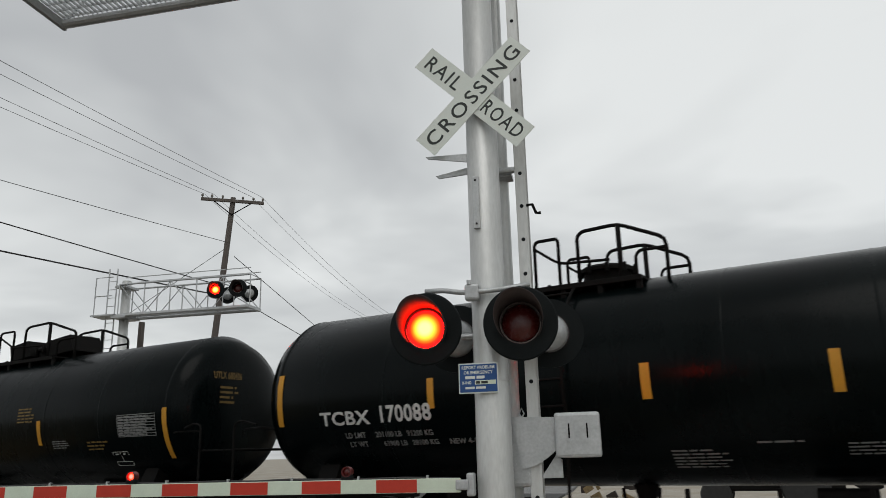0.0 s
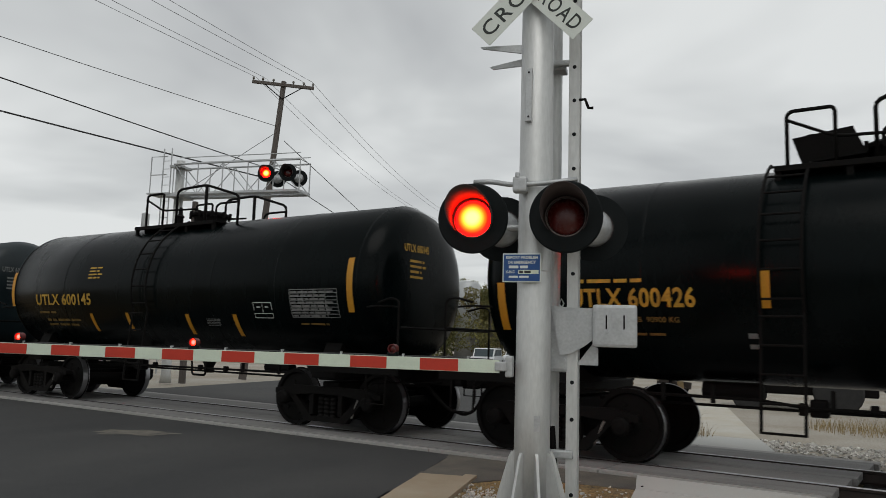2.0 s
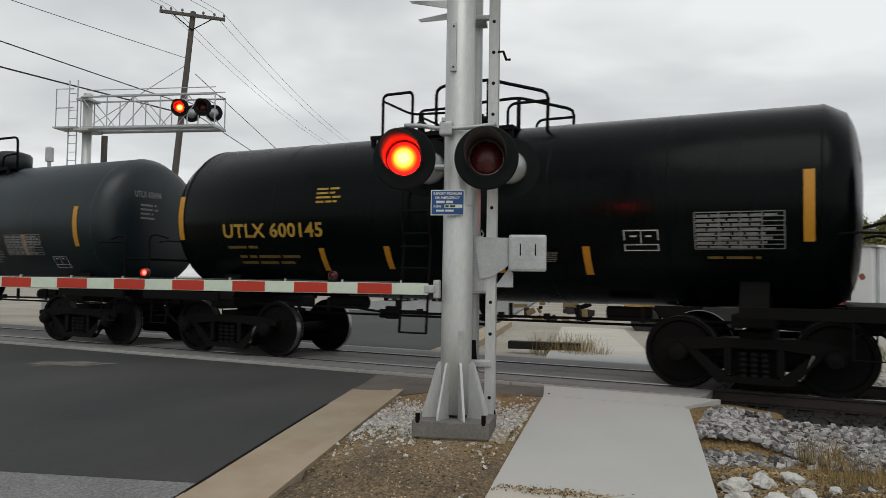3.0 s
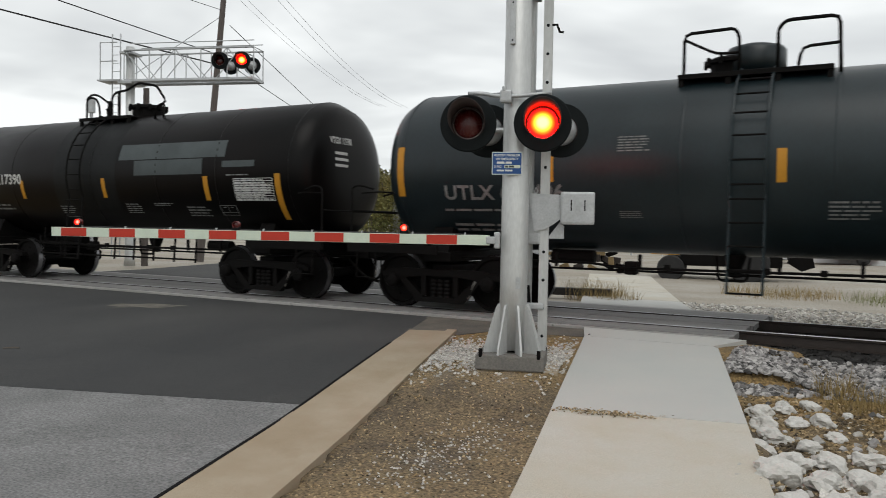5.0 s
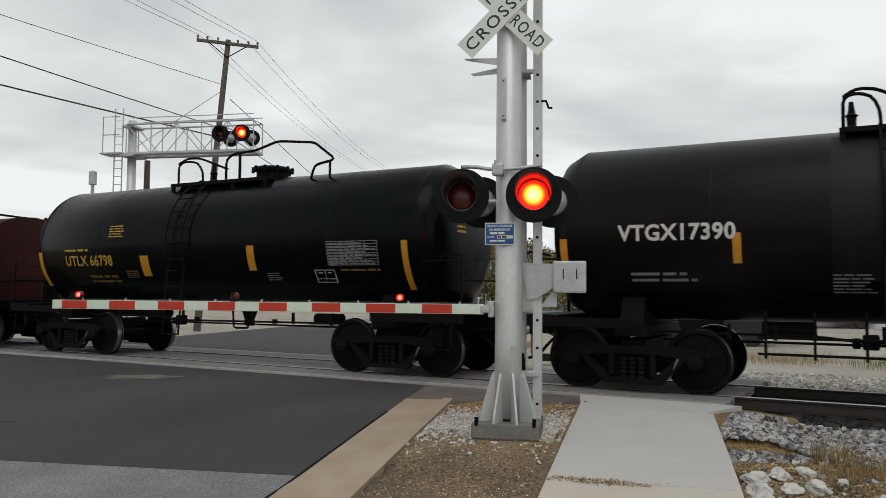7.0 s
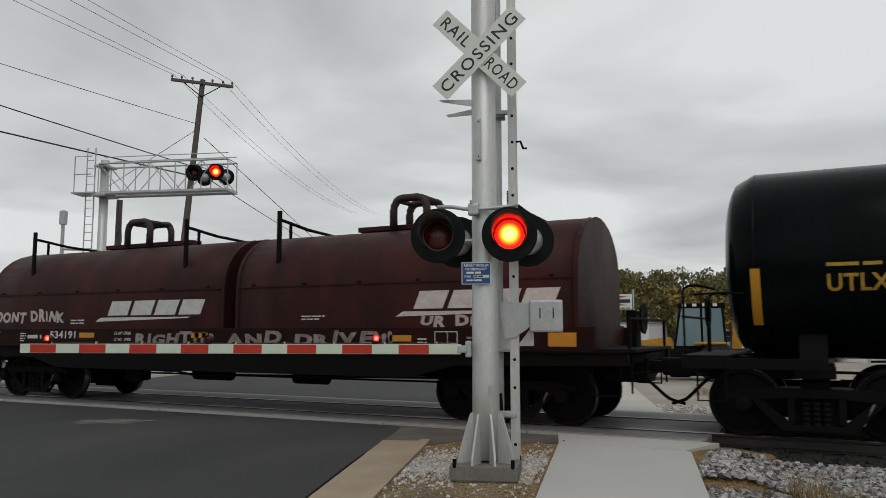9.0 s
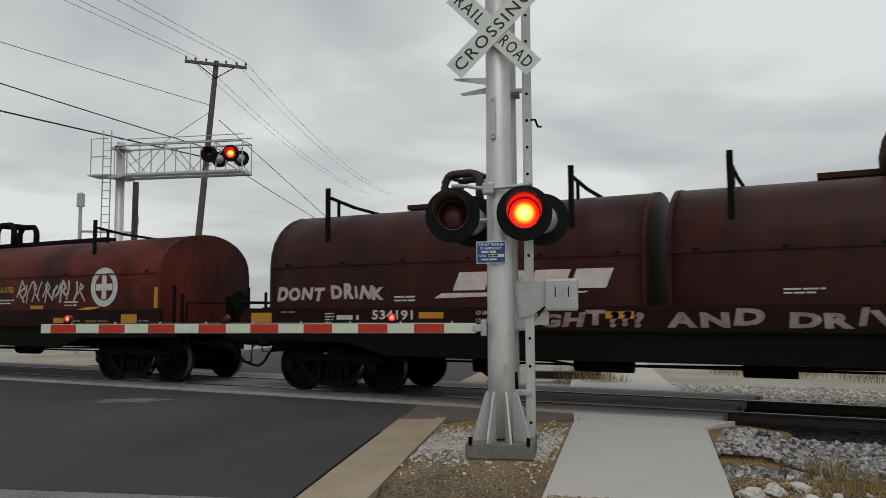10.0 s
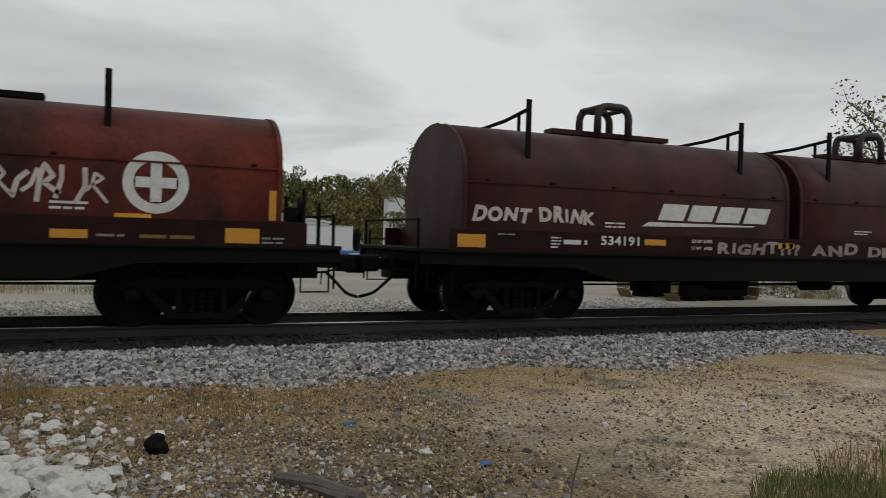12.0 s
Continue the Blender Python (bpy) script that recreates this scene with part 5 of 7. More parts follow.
    for x in (-3.1, -0.6, 0.75, 1.45):
        part("pipe_clamp", box(B(), (x, -0.72, 0.83), (0.09, 0.07, 0.09), bevel=0.015), SOOT, car)

    # ladder, deck and its rails, manway and fittings
    x0, x1, lx = deck["x0"] - mid, deck["x1"] - mid, deck["ladder"] - mid
    top = zc + R
    for dx in (-0.22, 0.22):
        pts = [(lx + dx, -(R + 0.10) * math.cos(a), zc + (R + 0.10) * math.sin(a)) for a in [radians(k) for k in range(-20, 72, 8)]]
        part("ladder_rail", bent(B(), [(lx + dx, -(R + 0.12), 0.55)] + pts, 0.020, 5), paint if deck.get("pale") else SOOT, car)
    for k in range(12):
        if k < 5:
            y, z = -(R + 0.115), 0.56 + 0.31 * k
        else:
            a = radians(-14 + (k - 5) * 13)
            y, z = -(R + 0.10) * math.cos(a), zc + (R + 0.10) * math.sin(a)
        part("ladder_rung", rod(B(), (lx - 0.22, y, z), (lx + 0.22, y, z), 0.014, 6), SOOT, car)
    dy = 0.62
    dz = top - (R - math.sqrt(R * R - 0.75 ** 2)) + 0.03
    for w in (-1, 1):
        d = box(B(), ((x0 + x1) / 2, w * (dy + 0.14), dz + 0.10), (x1 - x0, 0.06, 0.07), bevel=0.006)
        box(d, ((x0 + x1) / 2, w * (dy - 0.02), dz + 0.12), (x1 - x0, 0.30, 0.03))
        for k in range(4):
            box(d, (x0 + 0.04 + (x1 - x0 - 0.08) * k / 3, w * (dy + 0.12), dz - 0.02), (0.07, 0.05, 0.32))
        part("deck", d, SOOT, car, "steel deck beside the manway")
    for rail_pts, r in deck["rails"]:
        part("deck_rail", bent(B(), [(x - mid, y, dz + z) for x, y, z in rail_pts], r, 7, 0.10), SOOT, car, smooth=True)
    mx = deck["manway"] - mid
    part("manway", turned(B(), [(top - 0.06, 0.33), (top + 0.16, 0.33), (top + 0.17, 0.39), (top + 0.215, 0.39), (top + 0.25, 0.34), (top + 0.29, 0.0)], 24, "Z"), SOOT, car, "bolted round manway cover", at=pose(mx, 0, 0))
    for k in range(10):
        a = 2 * math.pi * k / 10
        part("manway_bolt", box(B(), (mx + 0.40 * math.cos(a), 0.40 * math.sin(a), top + 0.19), (0.05, 0.05, 0.13), bevel=0.01), SOOT, car)
    for vx in deck.get("valves", ()):
        part("relief_valve", turned(B(), [(top - 0.05, 0.12), (top + 0.05, 0.12), (top + 0.08, 0.06), (top + 0.2, 0.065), (top + 0.22, 0.09), (top + 0.26, 0.05), (top + 0.42, 0.03), (top + 0.43, 0.0)], 14, "Z"), SOOT, car, at=pose(vx - mid, -0.1, 0))
    if deck.get("dome"):
        part("fitting_dome", turned(B(), [(top - 0.08, 0.42), (top + 0.33, 0.42), (top + 0.38, 0.38), (top + 0.43, 0.22), (top + 0.44, 0.0)], 28, "Z"), TANK_GREY, car, "round housing over the fittings", True, at=pose(deck["dome"] - mid, 0, 0))
    for bx, sx in deck.get("boxes", ()):
        part("splash_box", prism(B(), [(bx - mid - sx / 2, top + 0.02), (bx - mid - sx / 2 - 0.10, top + 0.34), (bx - mid + sx / 2 - 0.14, top + 0.42), (bx - mid + sx / 2, top + 0.08)], -0.40, 0.30, "Y"), SOOT, car, "open black splash box")
    CARS.append((car, mid))
    return car


def loop_rails(x0, x1, tall, low, y=-0.62):
    """Deck rails of bent pipe: a short high loop, a low bar, a long high loop and its sloping end."""
    f = lambda k: x0 + (x1 - x0) * k
    out = []
    for w in (y, -y):
        out.append(([(f(0.01), w, 0.05), (f(0.01), w, tall - 0.04), (f(0.03), w, tall), (f(0.19), w, tall), (f(0.20), w, tall - 0.05), (f(0.20), w, 0.1)], 0.024))
        out.append(([(f(0.01), w, tall - 0.10), (f(0.20), w, low), (f(0.58), w, low - 0.04)], 0.020))
        out.append(([(f(0.35), w, 0.05), (f(0.35), w, tall - 0.02), (f(0.39), w, tall + 0.04), (f(0.66), w, tall + 0.06), (f(0.99), w, low + 0.14), (f(0.985), w, -0.12)], 0.026))
        out.append(([(f(0.66), w, 0.0), (f(0.66), w, tall + 0.05)], 0.034))
        out.append(([(f(0.77), w, -0.1), (f(0.77), w, low - 0.04), (f(0.80), w, low + 0.02), (f(0.985), w, low + 0.02)], 0.022))
    return out


def swoop_rails(x0, x1, tall, y=-0.62):
    """Rails of the newer pattern: one long tube that rises and falls over the deck."""
    out = []
    span = x1 - x0
    for w in (y,):
        f = lambda k: x0 + span * k
        out.append(([(f(0), w, 0.1), (f(0), w, tall - 0.12), (f(0.05), w, tall - 0.06), (f(0.13), w, tall - 0.1), (f(0.17), w, tall - 0.3), (f(0.175), w, 0.1)], 0.024))
        out.append(([(f(0.0), w, tall - 0.1), (f(0.06), w, tall), (f(0.15), w, tall - 0.02), (f(0.34), w, tall - 0.30)], 0.024))
        out.append(([(f(0.33), w, 0.1), (f(0.33), w, tall - 0.1), (f(0.38), w, tall), (f(0.52), w, tall + 0.02), (f(0.66), w, tall + 0.16), (f(0.88), w, tall + 0.06), (f(1.0), w, tall - 0.30), (f(0.88), w, tall - 0.38), (f(0.86), w, 0.0)], 0.026))
        out.append(([(f(0.42), w, 0.1), (f(0.42), w, tall)], 0.030))
        out.append(([(f(0.97), w, -0.1), (f(0.97), w, tall - 0.34)], 0.024))
    return out


def old_deck(x0, x1, ladder, boxes=(), manway=0.45, valves=()):
    return {"x0": x0 - 0.1, "x1": x0 + (x1 - x0) * 0.82, "ladder": ladder, "manway": x0 + (x1 - x0) * manway, "valves": valves, "boxes": boxes,
            "rails": loop_rails(x0, x1, 0.82, 0.46)}


def new_deck(x0, x1, ladder, manway=0.5, valves=()):
    return {"x0": x0 - 0.05, "x1": x0 + (x1 - x0) * 0.62, "ladder": ladder, "manway": x0 + (x1 - x0) * manway, "valves": valves,
            "rails": swoop_rails(x0, x1, 0.68)}


ZC, RT = 2.34, 1.33

tank_car(-0.4, "tank_car", RT, ZC, TANK_BLACK, "black tank car with white reporting letters and yellow strips", [
    ("text", "TCBX", -4.50, -3.62, 1.90, 0.20, WHITE_TEXT), ("text", "170088", -3.44, -2.62, 1.91, 0.24, WHITE_TEXT),
    ("text", "LD LMT", -4.10, -3.75, 1.72, 0.085, DIM_TEXT), ("text", "201100 LB   91200 KG", -3.58, -2.65, 1.72, 0.085, DIM_TEXT),
    ("text", "LT WT", -4.06, -3.75, 1.60, 0.085, DIM_TEXT), ("text", "61900 LB   28100 KG", -3.48, -2.60, 1.60, 0.085, DIM_TEXT), ("text", "NEW 4-92", -2.42, -1.95, 1.60, 0.085, DIM_TEXT),
    ("strip", -5.25, 1.92, 2.68, 0.10), ("strip", -2.60, 2.06, 2.46, 0.10), ("strip", 0.30, 2.02, 2.43, 0.11), ("strip", 2.28, 1.98, 2.42, 0.11), ("strip", 4.3, 1.8, 2.6, 0.12),
    ("bars", 0.43, 1.12, 1.25, 1.58, 6, DIM_TEXT), ("bars", 1.38, 2.0, 1.50, 1.56, 1, DIM_TEXT), ("bars", 2.26, 3.0, 1.36, 1.56, 4, DIM_TEXT), ("table", 3.2, 4.1, 1.75, 2.2, 8, DIM_TEXT),
], old_deck(-1.30, 0.55, -0.9), half=4.78)
tank_car(-12.7, "tank_car", RT, ZC, TANK_BLACK, "black tank car with yellow stencils and open boxes on its deck", [
    ("bars", -16.6, -15.6, 2.21, 2.31, 1, YELLOW_TEXT), ("text", "UTLX 600426", -16.60, -15.04, 1.91, 0.245, YELLOW_TEXT), ("text", "LD LMT  200400 LB  90900 KG", -16.5, -15.25, 1.735, 0.075, DIM_YELLOW), ("bars", -16.5, -15.25, 1.58, 1.66, 1, DIM_YELLOW),
    ("strip", -17.6, 1.62, 2.24, 0.11), ("strip", -14.28, 1.90, 2.34, 0.11), ("strip", -11.27, 1.82, 2.27, 0.11), ("strip", -7.8, 1.52, 2.34, 0.11),
    ("bars", -11.95, -11.42, 2.25, 2.55, 5, DIM_YELLOW), ("bars", -10.9, -10.4, 1.75, 1.92, 4, DIM_TEXT), ("bars", -9.9, -9.3, 1.70, 1.9, 3, DIM_YELLOW),
    ("table", -9.0, -8.03, 1.90, 2.27, 8, DIM_TEXT), ("frame", -9.30, -8.88, 1.42, 1.72, WHITE_TEXT), ("bars", -14.5, -14.38, 1.45, 1.75, 2, DIM_TEXT),
], old_deck(-14.15, -11.4, -14.1, boxes=((-13.65, 0.70), (-12.25, 0.85)), manway=0.42), half=4.82, extras=((1, 4, DIM_YELLOW, "UTLX 600426"),))
tank_car(-25.08, "tank_car", RT, ZC, TANK_BLACK, "black tank car with yellow stencils and slanting strips", [
    ("text", "UTLX 600145", -29.15, -27.12, 1.97, 0.24, YELLOW_TEXT), ("bars", -29.1, -28.2, 1.80, 1.90, 1, DIM_YELLOW), ("bars", -28.9, -27.3, 1.55, 1.78, 2, DIM_YELLOW), ("bars", -27.25, -26.75, 2.50, 2.78, 4, YELLOW_TEXT),
    ("strip", -30.1, 1.95, 2.70, 0.11), ("strip", -27.2, 1.45, 1.80, 0.10), ("strip", -26.0, 1.48, 1.82, 0.10), ("strip", -24.2, 1.44, 1.80, 0.10), ("strip", -22.93, 1.43, 1.80, 0.10), ("strip", -20.26, 1.84, 2.68, 0.12),
    ("bars", -23.7, -23.25, 1.60, 1.76, 5, DIM_TEXT), ("frame", -22.42, -21.98, 1.74, 2.02, WHITE_TEXT), ("table", -21.54, -20.52, 1.76, 2.22, 8, DIM_TEXT), ("bars", -21.4, -20.7, 1.64, 1.72, 1, DIM_YELLOW),
], old_deck(-26.5, -23.65, -25.4, valves=(-26.05,)), half=4.86, extras=((1, 4, YELLOW_TEXT, "UTLX 600145"),))
tank_car(-37.24, "tank_car", RT, ZC, TANK_GREY, "dusty grey-black tank car with pale stencils and a domed housing", [
    ("text", "UTLX 600496", -41.25, -39.25, 1.80, 0.25, DIM_TEXT), ("bars", -41.3, -40.2, 1.63, 1.72, 1, DIM_TEXT), ("bars", -41.2, -39.5, 1.32, 1.55, 2, DIM_TEXT),
    ("strip", -42.05, 1.86, 2.66, 0.12), ("strip", -39.46, 2.06, 2.50, 0.11), ("strip", -36.30, 2.02, 2.46, 0.12), ("strip", -32.85, 1.86, 2.62, 0.12), ("strip", -34.4, 1.7, 2.1, 0.11),
    ("bars", -38.45, -37.95, 2.48, 2.72, 6, DIM_TEXT), ("bars", -38.45, -38.1, 1.55, 1.68, 4, DIM_TEXT), ("table", -35.0, -33.9, 1.70, 2.12, 8, DIM_TEXT), ("bars", -35.75, -35.15, 1.55, 1.85, 5, DIM_TEXT), ("frame", -33.7, -33.3, 1.45, 1.72, WHITE_TEXT),
], {"x0": -37.75, "x1": -35.75, "ladder": -36.70, "manway": -37.10, "dome": -36.80, "pale": True,
    "rails": [(q, r) for s in (-0.62,) for q, r in (([(-37.70, s, 0.0), (-37.70, s, 0.74), (-37.00, s, 0.76), (-36.95, s, 0.62), (-36.95, s, 0.1)], 0.024), ([(-37.70, s, 0.66), (-37.25, s, 0.42), (-36.95, s, 0.42)], 0.02), ([(-36.45, s, 0.1), (-36.45, s, 0.7), (-36.35, s, 0.8), (-35.70, s, 0.8), (-35.67, s, 0.0)], 0.026), ([(-36.20, s, 0.1), (-36.15, s, 0.42), (-35.70, s, 0.44)], 0.022))]}, half=4.72, extras=((1, 4, DIM_TEXT, "UTLX 600496"),))
tank_car(-49.43, "tank_car", RT + 0.015, ZC + 0.035, TANK_BROWN, "faded brown-black tank car with grey repainted patches and white letters", [
    ("panel", -48.90, -45.95, 2.62, 2.94, PATCH_GREY, "faded grey repainted patch"), ("panel", -48.42, -46.52, 2.30, 2.60, PATCH_GREY, "faded grey repainted patch"), ("panel", -46.0, -45.2, 2.42, 2.54, PATCH_GREY, "small grey repainted patch"),
    ("panel", -51.0, -49.0, 1.6, 3.55, PATCH_BLACK, "fresh black band under the ladder"),
    ("text", "VTGX17390", -53.75, -52.15, 2.16, 0.24, WHITE_TEXT), ("bars", -53.6, -52.5, 1.60, 1.80, 2, DIM_TEXT),
    ("strip", -54.57, 1.60, 2.22, 0.11), ("strip", -52.14, 1.84, 2.25, 0.11), ("strip", -49.38, 1.86, 2.26, 0.11), ("strip", -46.44, 1.80, 2.26, 0.12), ("strip", -44.66, 1.45, 2.28, 0.13),
    ("table", -45.72, -44.78, 1.80, 2.22, 9, WHITE_TEXT), ("bars", -45.9, -45.3, 2.26, 2.31, 1, DIM_TEXT), ("frame", -46.22, -45.80, 1.52, 1.75, DIM_TEXT),
    ("bars", -51.0, -50.5, 1.45, 1.78, 6, DIM_TEXT), ("bars", -48.85, -48.35, 1.55, 1.80, 5, DIM_TEXT), ("bars", -48.0, -47.4, 1.70, 1.78, 2, DIM_TEXT), ("bars", -47.1, -46.4, 1.50, 1.76, 4, DIM_TEXT),
], new_deck(-50.85, -48.3, -50.2, manway=0.5, valves=(-50.75,)), half=4.94, extras=((1, 3, WHITE_TEXT, "VTGX 17390"),))
tank_car(-62.05, "tank_car", RT + 0.015, ZC + 0.035, TANK_BLACK, "black tank car with yellow stencils and a bolted manway", [
    ("bars", -66.05, -65.0, 2.24, 2.34, 1, YELLOW_TEXT), ("text", "UTLX 66798", -66.05, -64.55, 1.92, 0.24, YELLOW_TEXT), ("bars", -65.4, -64.3, 1.58, 1.82, 2, DIM_YELLOW), ("bars", -64.2, -63.75, 1.68, 1.86, 4, DIM_YELLOW), ("bars", -64.65, -64.18, 2.52, 2.80, 5, YELLOW_TEXT),
    ("strip", -66.9, 1.50, 2.24, 0.12), ("strip", -63.58, 1.70, 2.12, 0.24), ("strip", -60.71, 1.80, 2.26, 0.18), ("strip", -57.34, 1.46, 2.28, 0.12),
    ("table", -58.94, -57.88, 1.88, 2.30, 8, DIM_TEXT), ("bars", -58.7, -57.8, 1.78, 1.86, 1, DIM_YELLOW), ("frame", -59.28, -58.84, 1.58, 1.84, WHITE_TEXT), ("bars", -60.4, -60.05, 1.62, 1.8, 4, DIM_TEXT),
], new_deck(-63.4, -59.3, -62.6, manway=0.5, valves=(-62.9,)), half=4.76, extras=((1, 4, YELLOW_TEXT, "UTLX 66798"),))


def coil_car(mid, name, paint, label, decals, half=6.6, split=0.0, top=3.25, bogie=5.55):
    """A coil car: fishbelly sills, side walls, and two long hoods with lifting frames."""
    car = thing(name, pose(mid, MID, 0), label, "coil car", "coil cars")
    Y = 1.53
    for s in (-1, 1):
        y = s * Y
        part("side_sill", prism(B(), [(-half - 0.75, 1.14), (half + 0.75, 1.14), (half + 0.75, 0.94), (half - 1.9, 0.90), (half - 2.7, 0.70), (-half + 2.7, 0.70), (-half + 1.9, 0.90), (-half - 0.75, 0.94)], y - 0.05, y + 0.05, "Y"), SOOT, car)
        part("sill_flange", box(B(), (0, y + 0.04 * s, 1.13), (2 * half + 1.5, 0.13, 0.03)), SOOT, car)
        part("side_wall", box(B(), (0, s * (Y - 0.02), 1.31), (2 * half + 0.56, 0.06, 0.34), bevel=0.006), OXIDE_GRIME, car)
    part("floor", box(B(), (0, 0, 1.02), (2 * half + 1.4, 2.9, 0.12)), SOOT, car)
    part("center_sill", box(B(), (0, 0, 0.82), (2 * half + 1.5, 0.6, 0.36)), SOOT, car)
    for s in (-1, 1):
        part("end_wall", box(B(), (s * (half - 0.03), 0, 1.32), (0.06, 2.9, 0.36)), paint, car)
        part("end_platform", box(B(), (s * (half + 0.45), 0, 1.14), (0.75, 2.8, 0.05), bevel=0.006), SOOT, car)
        for y in (-1.3, 1.3):
            part("corner_post", rod(B(), (s * (half + 0.72), y, 1.1), (s * (half + 0.72), y, 1.62), 0.025, 6), SOOT, car)
            part("grab_iron", bent(B(), [(s * (half + 0.74), y, 0.55), (s * (half + 0.74), y, 1.1)], 0.016, 6), SOOT, car)
            part("step_ladder", bent(B(), [(s * (half + 0.62), y * 1.12, 1.0), (s * (half + 0.62), y * 1.14, 0.52), (s * (half + 0.22), y * 1.14, 0.52), (s * (half + 0.22), y * 1.12, 1.0)], 0.017, 6), SOOT, car)
        for dx, y, z in ((0.30, -1.22, 1.95), (0.52, -1.22, 1.78), (0.45, 0.75, 1.95), (0.55, 1.2, 1.85)) if name == "coil_car_red" else ():
            part("stake", box(B(), (s * (half + dx), y, (1.1 + z) / 2), (0.05, 0.05, z - 1.1), bevel=0.006), SOOT, car)
        part("end_rail", bent(B(), [(s * (half + 0.72), -1.3, 1.6), (s * (half + 0.72), 1.3, 1.6)], 0.02, 6), SOOT, car)
        coupler(car, s, 8.04)
        truck(car, s * bogie)
    part("hand_brake", turned(B(), [(0, 0.04), (0.02, 0.24), (0.05, 0.26), (0.06, 0.23), (0.03, 0.05), (0.0, 0.0)], 24, "X"), SOOT, car, "round hand-brake wheel", at=pose(half + 0.55, 0.3, 1.62))
    part("brake_stand", box(B(), (half + 0.42, 0.3, 1.42), (0.16, 0.3, 0.66), bevel=0.02), SOOT, car)
    part("brake_pipe", bent(B(), [(-4.6, -0.8, 0.66), (-1.6, -0.8, 0.64), (-1.2, -0.8, 0.58), (4.6, -0.8, 0.66)], 0.022, 6), SOOT, car)
    part("brake_rod", rod(B(), (-4.6, -0.4, 0.56), (4.6, -0.4, 0.56), 0.018, 6), SOOT, car)
    part("brake_valve", box(B(), (-2.65, -0.8, 0.56), (0.46, 0.3, 0.26), bevel=0.05), SOOT, car)
    part("brake_valve", turned(B(), [(0.36, 0.03), (0.42, 0.10), (0.5, 0.12)], 12, "Z"), SOOT, car, at=pose(-2.65, -0.8, 0))
    part("air_reservoir", rod(B(), (-1.25, -0.6, 0.60), (-0.35, -0.6, 0.60), 0.13, 14), SOOT, car)
    part("brake_cylinder", rod(B(), (1.2, -0.6, 0.60), (1.9, -0.6, 0.60), 0.14, 14), SOOT, car)

    # hoods
    seam, yb = 2.22, 1.27
    outline = [(-yb, 1.47), (-yb - 0.005, 1.9), (-yb, seam)]
    for k in range(1, 16):
        a = radians(180 - 12 * k + 0)
        outline.append((yb * math.cos(a), seam + (top - seam) * math.sin(a) ** 0.92))
    outline += [(yb, seam), (yb + 0.005, 1.9), (yb, 1.47)]

    def skin(z):
        """The hood's outer face on the near side at the height z."""
        if z <= seam:
            return -yb - 0.004
        k = min(((z - seam) / (top - seam)) ** (1 / 0.92), 1)
        return -yb * math.sqrt(max(1 - k * k, 0)) - 0.004

    single = name == "coil_car_red"
    spans = [(-half + 0.02, half - 0.02)] if single else [(-half + 0.02, split - 0.14), (split + 0.14, half - 0.02)]
    for a, b in spans:
        bm = B()
        n = 7
        rings = []
        for j in range(n + 1):
            x = a + (b - a) * j / n
            rings.append([bm.verts.new((x, y, z)) for y, z in outline])
        for p, q in zip(rings, rings[1:]):
            for k in range(len(outline) - 1):
                bm.faces.new((p[k], p[k + 1], q[k + 1], q[k]))
        bm.faces.new(rings[0])
        bm.faces.new(rings[-1][::-1])
        bmesh.ops.recalc_face_normals(bm, faces=bm.faces)
        for f in bm.faces:
            f.smooth = len(f.verts) == 4
        hood = part("hood", bm, paint, car, "long arched steel coil hood")
        for x in (a, b):
            rib = B()
            rr = []
            for dx in ((0.003, 0.07) if x == a else (-0.07, -0.003)):
                rr.append([rib.verts.new((x + dx, y * 1.012, z + (0.012 if z > seam else 0))) for y, z in outline])
            for k in range(len(outline) - 1):
                rib.faces.new((rr[0][k], rr[0][k + 1], rr[1][k + 1], rr[1][k]))
            part("hood_rib", rib, paint, hood)
        for y in (-1, 1):
            part("seam_strip", box(B(), ((a + b) / 2, y * (yb + 0.012), seam), (b - a, 0.02, 0.025)), paint, hood)
            for k in range(6):
                part("seam_lug", box(B(), (a + 0.4 + (b - a - 0.8) * k / 5, y * (yb + 0.016), seam + 0.03), (0.07, 0.025, 0.04)), SOOT, hood)
        m = (a + b) / 2 + (0.0 if single else 0.03 if a < split - 1 else -0.12)
        part("lift_plate", box(B(), (m + 0.1, 0, top + 0.06), (6.8 if single else 2.6, 0.30, 0.09), bevel=0.01), paint if name == "coil_car" else SOOT, hood)
        for y in (-0.30, 0.30):
            part("lift_loop", bent(B(), [(m - 0.34, y, top + 0.02), (m - 0.34, y, top + 0.42), (m - 0.24, y, top + 0.56), (m + 0.24, y, top + 0.56), (m + 0.34, y, top + 0.42), (m + 0.34, y, top + 0.02)], 0.072, 8, 0.12), SOOT if name != "coil_car" else RAIL, hood, smooth=True)
        for x in (m - 0.30, m + 0.30):
            part("lift_tie", rod(B(), (x, -0.30, top + 0.54), (x, 0.30, top + 0.54), 0.045, 8), SOOT if name != "coil_car" else RAIL, hood)
        out = 4.32 if single else 2.25
        for x in (m - out, m + out):
            yy = skin(2.70)
            part("guide_post", box(B(), (x, yy, (2.58 + top + 0.36) / 2), (0.085, 0.05, top + 0.36 - 2.58), bevel=0.008), SOOT, hood)
            part("guide_post", box(B(), (x, -yy, (2.7 + top + 0.14) / 2), (0.085, 0.05, top + 0.14 - 2.7), bevel=0.008), SOOT, hood)
            part("guide_bar", bent(B(), [(x, yy + 0.03, top + 0.20), (x, -0.3, top + 0.11), (x, -yy - 0.05, top + 0.06)], 0.032, 6), SOOT, hood)
